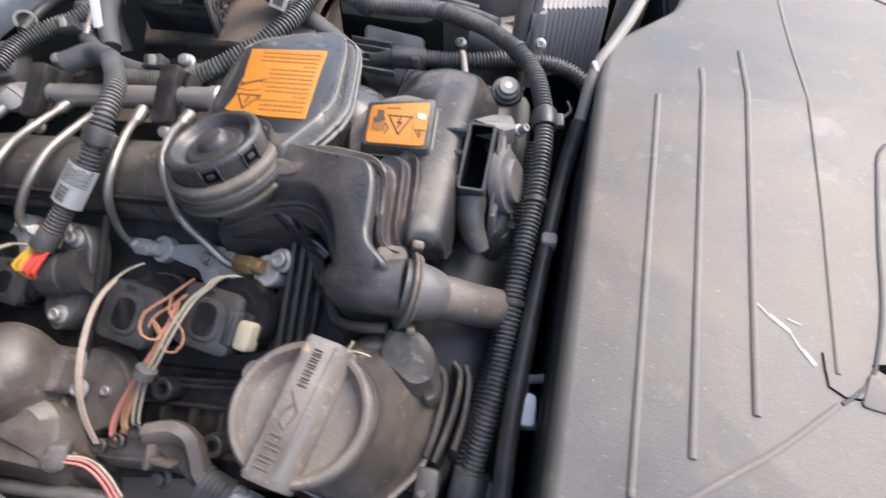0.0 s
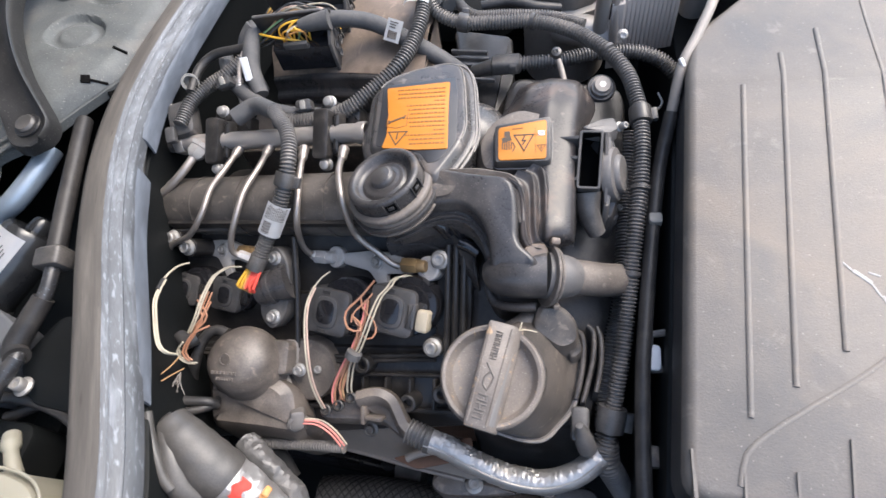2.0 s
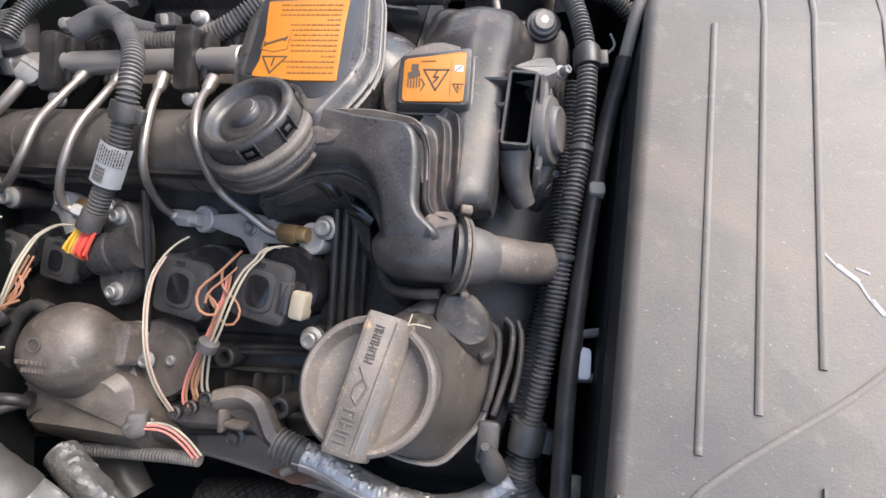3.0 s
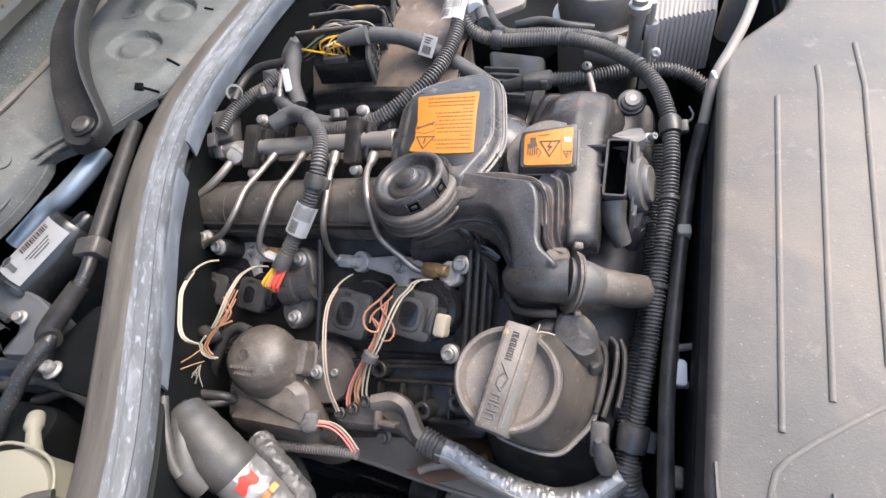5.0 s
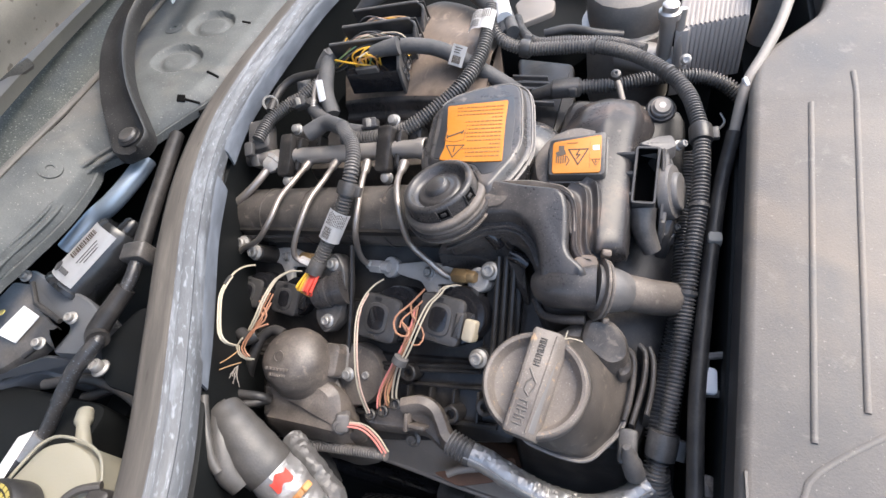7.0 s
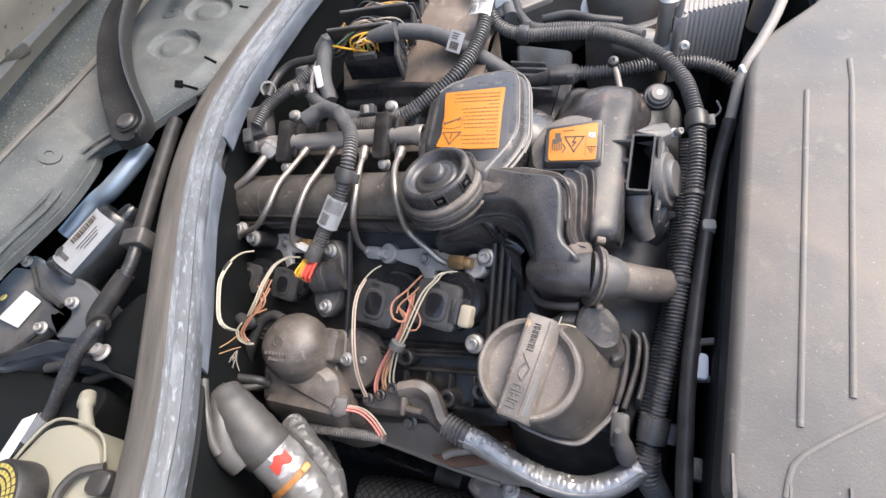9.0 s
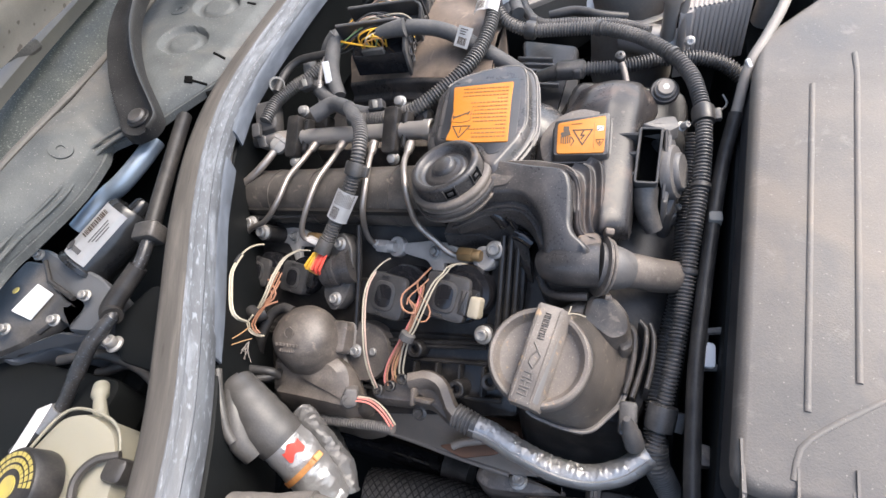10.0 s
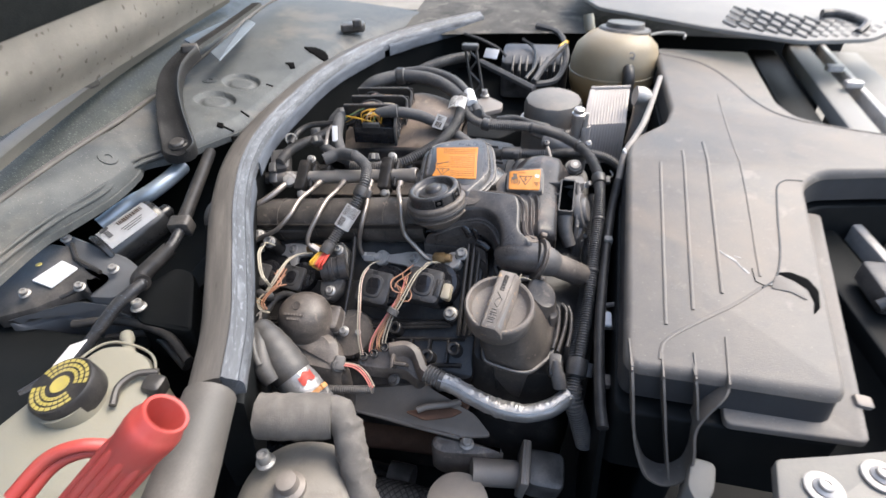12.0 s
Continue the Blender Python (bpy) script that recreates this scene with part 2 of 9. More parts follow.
M_SEALTOP = mat("mottled_blue_rubber", (0.058, 0.061, 0.067), 0.48, dust=0.7, dcol=(0.120, 0.128, 0.141), scale=60, spread=(0.36, 0.70), fine=420, bump=0.35, specks=(300, 0.66, (0.07, 0.072, 0.078)), along=0.30, stains=((30, 0.50, 0.64, 0.7, (0.20, 0.213, 0.235)), (70, 0.54, 0.64, 0.6, (0.062, 0.064, 0.070)), (240, 0.56, 0.66, 0.6, (0.25, 0.27, 0.30))))
M_PRINTED = mat("printed_cable_sheath", (0.020, 0.022, 0.026), 0.32, dust=0.12, scale=60, specks=(600, 0.66, (0.26, 0.31, 0.36)))
M_FRAME = mat("dusty_beige_bonnet_frame", (0.33, 0.31, 0.275), 0.5, dust=0.8, dcol=(0.48, 0.45, 0.395), scale=14, spread=(0.36, 0.66), specks=(90, 0.68, (0.11, 0.095, 0.075)))
# The blue in this colour paints a reflection of the sky.
M_LINK = mat("sky_tinted_steel", (0.26, 0.31, 0.365), 0.34, 0.5, dust=0.3, dcol=(0.22, 0.22, 0.21), scale=30)
M_ARM = mat("dusty_wiper_arm", (0.014, 0.014, 0.015), 0.24, dust=0.45, dcol=(0.045, 0.043, 0.041), scale=26, spec=0.3, specks=(600, 0.7, (0.2, 0.19, 0.17)))
# Paints the darkness inside holes, most of them flat patches, not cut.
M_VOID = mat("opening_shade_black", (0.004, 0.004, 0.004), 0.95, dust=0.1, dcol=(0.02, 0.018, 0.016), spec=0.05)
# Airbox plastic in its shaded tone; also colours grooves and slots.
M_SIDE = mat("shaded_grey_plastic", (0.022, 0.023, 0.026), 0.5, dust=0.5, dcol=(0.055, 0.055, 0.056), scale=14)
M_GEAR = mat("grey_gear_casting", (0.13, 0.135, 0.145), 0.42, 0.4, dust=0.4, dcol=(0.12, 0.115, 0.11), scale=40)
M_RATING = mat("silver_rating_film", (0.60, 0.60, 0.61), 0.35, 0.15, dust=0.25, dcol=(0.36, 0.34, 0.32), scale=60, bump=0.02)
M_SCUFF = mat("pale_stress_mark", (0.40, 0.39, 0.375), 0.6, dust=0.6, dcol=(0.22, 0.205, 0.185), scale=300, spread=(0.4, 0.6))
M_AGED = mat("aged_foil", (0.13, 0.127, 0.124), 0.4, 0.4, dust=0.5, dcol=(0.11, 0.10, 0.092), scale=40, bump=0.9, fine=220)
M_DUCT = mat("glossy_black_duct", (0.022, 0.022, 0.024), 0.24, dust=0.38, dcol=(0.20, 0.172, 0.150), scale=24, spread=(0.46, 0.76), specks=(900, 0.70, (0.3, 0.27, 0.24)), stains=((16, 0.60, 0.72, 0.5, (0.20, 0.155, 0.12)),))
M_PANEL = mat("smooth_cover_panel", (0.022, 0.023, 0.026), 0.32, dust=0.14, dcol=(0.16, 0.14, 0.125), scale=20, droug=0.45, bump=0.04, wave=0.03)
# Pale edge tone: dust together with painted edge highlights.
M_EDGEPALE = mat("dust_and_highlight_edge", (0.16, 0.148, 0.138), 0.4, dust=0.7, dcol=(0.30, 0.262, 0.228), scale=90)
M_DUSTCOVER = mat("brown_dusted_plastic", (0.055, 0.047, 0.041), 0.38, dust=0.85, dcol=(0.185, 0.155, 0.130), scale=34, spread=(0.34, 0.66), stains=((22, 0.54, 0.66, 0.55, (0.05, 0.043, 0.038)), (90, 0.60, 0.68, 0.5, (0.30, 0.25, 0.21))), specks=(800, 0.72, (0.34, 0.29, 0.25)))
M_BROWNINK = mat("brown_ink", (0.20, 0.075, 0.010), 0.5, dust=0.1, bump=0)
M_GLOSS = mat("wet_black_plastic", (0.010, 0.010, 0.012), 0.10, dust=0.10, dcol=(0.10, 0.09, 0.08), scale=40, bump=0.03, wave=0.02)
M_CLAMPDULL = mat("dusty_grey_plastic", (0.085, 0.082, 0.080), 0.40, dust=0.6, dcol=(0.20, 0.175, 0.155), scale=46, stains=((60, 0.58, 0.68, 0.5, (0.055, 0.05, 0.046)),))
M_NECK = mat("dusty_neck_plastic", (0.036, 0.033, 0.031), 0.30, dust=0.75, dcol=(0.150, 0.127, 0.107), scale=32, spread=(0.40, 0.72), stains=((20, 0.54, 0.66, 0.5, (0.028, 0.025, 0.023)), (80, 0.60, 0.68, 0.45, (0.27, 0.22, 0.18))), specks=(900, 0.72, (0.33, 0.28, 0.23)))
# Darker copy of the cap colour puts shade on the raised lettering.
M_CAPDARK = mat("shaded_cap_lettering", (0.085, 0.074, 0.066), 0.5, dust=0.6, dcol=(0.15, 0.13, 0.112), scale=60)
M_EDGE = mat("worn_cap_edge", (0.15, 0.143, 0.14), 0.28, dust=0.3, dcol=(0.17, 0.15, 0.13), scale=40, bump=0.05)
M_TOWER = mat("dusty_beige_tower", (0.17, 0.152, 0.128), 0.6, dust=0.75, dcol=(0.27, 0.24, 0.20), scale=20, bump=0.3, stains=((25, 0.56, 0.66, 0.5, (0.12, 0.10, 0.08)),))
M_BRASS = mat("tarnished_brass", (0.36, 0.235, 0.11), 0.38, 0.6, dust=0.4, dcol=(0.16, 0.12, 0.08), scale=70)
M_BEIGE = mat("cream_connector", (0.43, 0.375, 0.275), 0.5, dust=0.3, scale=60)


# ---- building blocks ----
def part(name, bm, material, parent=None, label="", angle=38):
    """Links a bmesh as one mesh object, under a thing or a part."""
    me = bpy.data.meshes.new(name)
    bmesh.ops.recalc_face_normals(bm, faces=bm.faces[:])
    bm.to_mesh(me)
    bm.free()
    me.materials.append(material)
    me.polygons.foreach_set("use_smooth", [True] * len(me.polygons))
    me.set_sharp_from_angle(angle=radians(angle))
    ob = new(name, me)
    if parent is not None:
        ob.parent = parent
        if parent.type == "EMPTY":
            ob.matrix_parent_inverse = Matrix.Translation(-parent.location)
    if label:
        ob["label"] = label
    return ob


def thing(name, label, category, loc=(0, 0, 0), group="", kind=""):
    ob = new(name)
    ob.location = loc
    ob.empty_display_size = 0.01
    return tagged(ob, label, category, group, kind)


def single(name, bm, material, label, category, group="", kind="", angle=38):
    return tagged(part(name, bm, material, None, angle=angle), label, category, group, kind)


def spline(pts, step):
    """Evenly spaced points on a smooth curve through pts."""
    p = [Vector(q) for q in pts]
    if len(p) == 2:
        p = [p[0], p[0].lerp(p[1], 0.5), p[1]]
    p = [2 * p[0] - p[1]] + p + [2 * p[-1] - p[-2]]
    dense = []
    for i in range(1, len(p) - 2):
        a, b, c, d = p[i - 1:i + 3]
        for k in range(24):
            t = k / 24
            dense.append(0.5 * ((2 * b) + (c - a) * t + (2 * a - 5 * b + 4 * c - d) * t * t + (3 * b - a - 3 * c + d) * t ** 3))
    dense.append(p[-2])
    length = sum((v - u).length for u, v in zip(dense, dense[1:]))
    n = max(2, round(length / step))
    out, acc, want = [dense[0].copy()], 0.0, length / n
    for u, v in zip(dense, dense[1:]):
        seg = (v - u).length
        while seg > 0 and acc + seg >= want - 1e-9 and len(out) < n:
            out.append(u.lerp(v, (want - acc) / seg))
            want += length / n
        acc += seg
    out.append(dense[-1].copy())
    return out


def frames(line, up=None):
    """A frame (point, tangent, side, top) at each point of a line."""
    res, ref = [], None
    for i, p in enumerate(line):
        t = (line[min(i + 1, len(line) - 1)] - line[max(i - 1, 0)]).normalized()
        if up is not None:
            s = t.cross(Vector(up)).normalized()
        else:
            if ref is None:
                ref = t.orthogonal()
            s = (ref - t * ref.dot(t)).normalized()
            ref = s
        res.append((p, t, s, s.cross(t).normalized()))
    return res


def rings_bm(rings, closed=True, cap=True, bm=None):
    bm = bm or bmesh.new()
    vs = [[bm.verts.new(p) for p in r] for r in rings]
    n = len(vs[0])
    for a, b in zip(vs, vs[1:]):
        for i in range(n if closed else n - 1):
            bm.faces.new((a[i], a[(i + 1) % n], b[(i + 1) % n], b[i]))
    if cap and closed:
        bm.faces.new(vs[0][::-1])
        bm.faces.new(vs[-1])
    return bm


def tube(pts, r, seg=12, step=0.005, corr=0.0, depth=0.16, rfun=None, bm=None):
    """A round hose or wire along pts; corr: the pitch of its ribs."""
    step = corr / 4 if corr else step
    line = spline(pts, step)
    rings = []
    for i, (p, t, s, u) in enumerate(frames(line)):
        k = r * (rfun(i / (len(line) - 1)) if rfun else 1.0)
        if corr and i % 4 in (2, 3):
            k *= 1 - depth
        rings.append([p + k * (math.cos(a) * s + math.sin(a) * u) for a in (2 * math.pi * j / seg for j in range(seg))])
    return rings_bm(rings, bm=bm)


def sweep(profile, pts, step=0.008, bm=None):
    """A closed profile of (side, up) offsets drawn along pts."""
    rings = [[p + a * s + b * Vector((0, 0, 1)) for a, b in profile] for p, t, s, u in frames(spline(pts, step), (0, 0, 1))]
    return rings_bm(rings, bm=bm)


def run_uv(ob, n, step):
    """Metres along and across a swept part as its texture place."""
    uv = ob.data.uv_layers.new(name="run")
    for lp in ob.data.loops:
        i, j = divmod(lp.vertex_index, n)
        uv.data[lp.index].uv = (i * step, j * 0.006)
    return ob


def lathe(profile, m=Matrix(), seg=28, bm=None):
    """Turns a profile of (radius, height) round the z axis of m."""
    rings = [[m @ Vector((max(r, 1e-5) * math.cos(a), max(r, 1e-5) * math.sin(a), z)) for a in (2 * math.pi * j / seg for j in range(seg))] for r, z in profile]
    return rings_bm(rings, bm=bm)


def rounded(pts, r, n=4):
    """The outline pts with its corners rounded to about r."""
    p, out = [Vector(q) for q in pts], []
    for i, b in enumerate(p):
        a, c = p[i - 1], p[(i + 1) % len(p)]
        k = min(r, (a - b).length * 0.45, (c - b).length * 0.45)
        s, e = b + (a - b).normalized() * k, b + (c - b).normalized() * k
        for j in range(n + 1):
            t = j / n
            out.append(s * (1 - t) ** 2 + b * 2 * t * (1 - t) + e * t * t)
    return out


def area2(p):
    return sum(a.x * b.y - b.x * a.y for a, b in zip(p, p[1:] + p[:1]))


def inset(p, d):
    """The outline drawn in by d, in plan."""
    sign, out = (1 if area2(p) > 0 else -1), []
    for i, b in enumerate(p):
        a, c = p[i - 1], p[(i + 1) % len(p)]
        e, f = (b - a).to_2d(), (c - b).to_2d()
        e = e.normalized() if e.length > 1e-9 else f.normalized()
        f = f.normalized() if f.length > 1e-9 else e
        n1, n2 = Vector((-e.y, e.x)) * sign, Vector((-f.y, f.x)) * sign
        m = n1 + n2
        m = m / max(m.dot(n1), 0.5) if m.length > 1e-6 else n1
        out.append(Vector((b.x + d * m.x, b.y + d * m.y, b.z)))
    return out


def slab(pts, depth, bev=0.002, rnd=0.004, foot=0.0, n=4, m=None, bm=None):
    """A plate whose top outline is pts, with rounded corners and a rolled top edge; foot: how far its base spreads."""
    p = rounded(pts, rnd, n) if rnd else [Vector(q) for q in pts]
    dn = lambda q, d: [v - Vector((0, 0, d)) for v in q]
    rings = [dn(inset(p, -foot), depth), dn(p, bev), dn(inset(p, bev * 0.3), bev * 0.3), inset(p, bev)]
    if m is not None:
        rings = [[m @ v for v in r] for r in rings]
    return rings_bm(rings, bm=bm)


def rect(cx, cy, w, h, z=0.0, a=0.0):
    c, s = math.cos(radians(a)), math.sin(radians(a))
    return [(cx + c * x - s * y, cy + s * x + c * y, z) for x, y in ((-w / 2, -h / 2), (w / 2, -h / 2), (w / 2, h / 2), (-w / 2, h / 2))]


def block(sx, sy, sz, m=Matrix(), bev=0.0015, bm=None):
    """A box with rolled edges, centred in m."""
    p = [Vector(q) for q in rect(0, 0, sx, sy, 0)]
    if not bev:
        return rings_bm([[m @ (v + Vector((0, 0, z))) for v in p] for z in (-sz / 2, sz / 2)], bm=bm)
    p = rounded(p, min(bev * 2, sx * 0.3, sy * 0.3), 3)
    up = lambda q, z: [m @ (v + Vector((0, 0, z))) for v in q]
    b = min(bev, sz * 0.3)
    return rings_bm([up(inset(p, b), -sz / 2), up(p, -sz / 2 + b), up(p, sz / 2 - b), up(inset(p, b * 0.3), sz / 2 - b * 0.3), up(inset(p, b), sz / 2)], bm=bm)


def axis(pos, z, x=(1, 0, 0)):
    """A frame at pos whose z axis runs along z and whose x axis lies near x."""
    z = Vector(z).normalized()
    y = z.cross(Vector(x)).normalized()
    m = Matrix.Identity(4)
    m.col[0][:3], m.col[1][:3], m.col[2][:3], m.col[3][:3] = y.cross(z), y, z, Vector(pos)
    return m


def bolt_bm(m, r=0.006, h=0.006, bm=None):
    """A flanged bolt with a six-lobed socket."""
    bm = lathe([(0, 0), (r * 1.25, 0), (r * 1.25, r * 0.22), (r * 0.95, r * 0.4), (r * 0.86, r * 0.45), (r * 0.84, h * 0.9), (r * 0.72, h), (r * 0.46, h), (r * 0.38, h * 0.86), (0, h * 0.84)], m, 18, bm)
    return bm


def dome_bolt(m, r):
    """A round-headed bolt with a flange."""
    return lathe([(0, 0), (r * 1.22, 0), (r * 1.22, r * 0.25), (r * 0.98, r * 0.42), (r * 0.92, r * 0.95), (r * 0.74, r * 1.25), (r * 0.4, r * 1.36), (0, r * 1.38)], m, 20)


def grid(f, nu, nv, bm=None):
    bm = bm or bmesh.new()
    v = [[bm.verts.new(f(i / nu, j / nv)) for j in range(nv + 1)] for i in range(nu + 1)]
    for i in range(nu):
        for j in range(nv):
            bm.faces.new((v[i][j], v[i + 1][j], v[i + 1][j + 1], v[i][j + 1]))
    return bm


def lerp_path(pts, t):
    k = min(int(t * (len(pts) - 1)), len(pts) - 2)
    return Vector(pts[k]).lerp(Vector(pts[k + 1]), t * (len(pts) - 1) - k)


def loft(rows, n=8):
    """A smooth sheet through rows of points, closed below by a skirt."""
    def fine(p):
        p = [2 * p[0] - p[1]] + p + [2 * p[-1] - p[-2]]
        out = []
        for i in range(1, len(p) - 2):
            a, b, c, d = p[i - 1:i + 3]
            out += [0.5 * ((2 * b) + (c - a) * t + (2 * a - 5 * b + 4 * c - d) * t * t + (3 * b - a - 3 * c + d) * t ** 3) for t in (k / n for k in range(n))]
        return out + [p[-2]]
    lines = [fine([Vector(q) for q in r]) for r in rows]
    cols = [fine([ln[j] for ln in lines]) for j in range(len(lines[0]))]
    return grid(lambda u, v: cols[round(u * (len(cols) - 1))][round(v * (len(cols[0]) - 1))], len(cols) - 1, len(cols[0]) - 1)


UP = Vector((0, 0, 1))
# the cylinder head leans towards the side of the car and dips to the rear
HEAD_U = Vector((1, 0, 0.123)).normalized()
HEAD_N = Vector((-0.123, -0.649, 1)).normalized()


def head_z(x, y):
    return 0.738 + 0.123 * (x + 0.17) + 0.649 * (y - 0.152)


def on_head(x, y, d=0.0):
    return axis(Vector((x, y, head_z(x, y))) + HEAD_N * d, HEAD_N)


def bars(parent, m, w, h, rows, fill=0.9, seed=1, thick=0.0003, name="print", material=None):
    """Rows of small bars that stand for print, on a label of that size."""
    rnd, bm = random.Random(seed), bmesh.new()
    for k in range(rows):
        y, x, lim = h / 2 - (k + 0.5) * h / rows, -w / 2, -w / 2 + w * fill * rnd.uniform(0.7, 1)
        while x < lim:
            L = rnd.uniform(0.02, 0.07) * w
            block(min(L, lim - x + 0.001), h / rows * 0.34, thick, m @ Matrix.Translation((x + L / 2, y, 0)), 0.0, bm)
            x += L + 0.012 * w
    return part(name, bm, material or M_INK, parent)


def barcode(parent, m, w, h, n=16, seed=3):
    rnd, bm, x = random.Random(seed), bmesh.new(), -w / 2
    while x < w / 2:
        b = rnd.choice((0.4, 0.7, 1.1)) * w / n / 1.4
        block(b, h, 0.0003, m @ Matrix.Translation((x + b / 2, 0, 0)), 0.0, bm)
        x += b + rnd.choice((0.5, 0.9)) * w / n / 1.4
    return part("barcode", bm, M_INK, parent)

# ---- the ground and the bay of the car ----
# Out-of-view wall, added only to hold back light from the near side.
wall = single("light_cut_wall", block(14, 0.25, 1.7, Matrix.Translation((0, -2.6, 0.85)), 0.01), M_WALL, "unseen grey wall added to cut light on the near side", "wall", kind="structure")
single("ground", grid(lambda u, v: Vector((-400 + 800 * u, -400 + 800 * v, 0)), 8, 8), M_GROUND, "pale dusty concrete ground", "ground", kind="structure")


def wall_box(name, lo, hi, material, label, category):
    c, s = [(a + b) / 2 for a, b in zip(lo, hi)], [b - a for a, b in zip(lo, hi)]
    return single(name, block(*s, Matrix.Translation(c), 0.006), material, label, category, kind="structure")


# These bay panels carry deep shade in their near-black colour.
wall_box("undertray", (-0.95, -0.45, 0.28), (0.75, 1.30, 0.31), M_DARK, "dirty undertray below the engine, near-black for its shade", "tray")
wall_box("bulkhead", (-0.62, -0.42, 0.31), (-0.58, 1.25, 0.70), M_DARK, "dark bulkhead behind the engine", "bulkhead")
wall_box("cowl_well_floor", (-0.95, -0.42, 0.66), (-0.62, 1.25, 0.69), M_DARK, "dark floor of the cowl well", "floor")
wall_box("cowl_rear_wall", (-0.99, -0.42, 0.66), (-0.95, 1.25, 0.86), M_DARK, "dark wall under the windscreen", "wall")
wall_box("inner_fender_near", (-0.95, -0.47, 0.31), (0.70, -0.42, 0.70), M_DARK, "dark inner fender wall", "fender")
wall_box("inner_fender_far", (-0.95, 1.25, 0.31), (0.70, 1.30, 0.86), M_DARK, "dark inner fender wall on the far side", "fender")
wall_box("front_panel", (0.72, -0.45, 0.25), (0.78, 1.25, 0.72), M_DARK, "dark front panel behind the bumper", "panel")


# cowl panel under the windscreen
GLASS_EDGE = [(-0.70, -0.42, 0.885), (-0.738, 0.02, 0.893), (-0.747, 0.22, 0.899), (-0.750, 0.43, 0.902), (-0.79, 0.70, 0.905), (-0.87, 1.12, 0.90), (-0.89, 1.3, 0.89)]
COWL_EDGE = [(-0.70, -0.42, 0.838), (-0.712, -0.05, 0.845)] + [(x, y, z + 0.024) for x, y, z in [(-0.7230, 0.1010, 0.8240), (-0.7080, 0.1490, 0.8280), (-0.6860, 0.2170, 0.8340), (-0.6840, 0.2750, 0.8400)] + [(-0.6910, 0.3010, 0.8430), (-0.6500, 0.3270, 0.8460), (-0.6150, 0.3690, 0.8500), (-0.5960, 0.3930, 0.8520), (-0.5790, 0.4250, 0.8520)]] + [(-0.574, 0.50, 0.872), (-0.571, 0.58, 0.874), (-0.560, 0.74, 0.878), (-0.50, 1.02, 0.872), (-0.40, 1.2, 0.87)]
cowl_a, cowl_b = spline(GLASS_EDGE, 0.02), spline(COWL_EDGE, 0.02)
DIMPLES = [(-0.6515, 0.4740, 0.033), (-0.6500, 0.5680, 0.033)]
HOLLOWS = [(-0.69, 0.335, 0.075)]


def ease(k):
    k = max(0.0, min(1.0, k))
    return k * k * (3 - 2 * k)


def cowl_point(u, v):
    p = lerp_path(cowl_a, v).lerp(lerp_path(cowl_b, v), u)
    z = p.z + 0.010 * math.sin(math.pi * u) - (0.012 * max(0.0, (u - 0.9) / 0.1) ** 2)
    for x, y, r in DIMPLES:
        d = math.hypot(p.x - x, p.y - y) / r
        z -= 0.0085 * ease((1.06 - d) / 0.16) - 0.0040 * ease((0.74 - d) / 0.20)
    for x, y, r in HOLLOWS:
        d = math.hypot(p.x - x, p.y - y) / r
        z -= 0.010 * max(0.0, 1 - d * d) ** 2
    return Vector((p.x, p.y, z))


single("cowl_panel", grid(cowl_point, 110, 480), M_PAINT, "dusty grey painted cowl panel with round embossings", "cowl panel", kind="structure")
COWL_MESH = [cowl_point(i / 60, j / 300) for i in range(61) for j in range(301)]


def cowl_z(x, y):
    return min(COWL_MESH, key=lambda p: (p.x - x) ** 2 + (p.y - y) ** 2).z


def on_cowl(x, y, d=0.0, along=(1, 0, 0)):
    """A frame that lies flat on the cowl panel at (x, y), lifted by d."""
    k = min(range(len(COWL_MESH)), key=lambda j: (COWL_MESH[j].x - x) ** 2 + (COWL_MESH[j].y - y) ** 2)
    i, j = max(1, min(59, k // 301)), max(1, min(299, k % 301))
    n = (cowl_point((i + 1) / 60, j / 300) - cowl_point((i - 1) / 60, j / 300)).cross(cowl_point(i / 60, (j + 1) / 300) - cowl_point(i / 60, (j - 1) / 300)).normalized()
    n = n if n.z > 0 else -n
    c = COWL_MESH[k]
    z = c.z - (n.x * (x - c.x) + n.y * (y - c.y)) / n.z
    return axis(Vector((x, y, z)) + n * d, n, along)


for u, r in ((0.955, 0.0035), (0.905, 0.0025)):
    single("cowl_bead", tube([cowl_point(u, 0.10 + 0.045 * k) - UP * r * 0.3 for k in range(9)], r, 8, 0.012), M_PAINT, "moulded bead along the cowl edge", "trim", kind="structure")
single("cowl_front_lip", sweep([(0, 0), (0.004, -0.002), (0.004, -0.012), (0, -0.012)], [(p[0] - 0.003, p[1], p[2] - 0.012) for p in COWL_EDGE]), M_PAINT, "dusty folded front edge of the cowl panel", "cowl edge", kind="structure")

# windscreen, raked back from the cowl
def glass_point(u, v):
    p = lerp_path(cowl_a, v)
    return Vector((p.x - 0.012 - 0.75 * u, p.y, p.z - 0.006 + 0.46 * u))


bm = grid(glass_point, 6, 60)
single("windscreen", bm, M_GLASS, "dark windscreen base speckled with dust", "windscreen", kind="structure")
single("windscreen_trim", tube([(p[0] - 0.004, p[1], p[2] + 0.002) for p in GLASS_EDGE], 0.0045, 8, 0.02), M_DUSTY, "dusty rubber strip along the windscreen base", "trim", kind="structure")

# bonnet, propped open over the windscreen
bonnet = thing("bonnet", "open bonnet with dusty beige frame and dark felt pad", "bonnet", (-0.745, 0.45, 1.0))
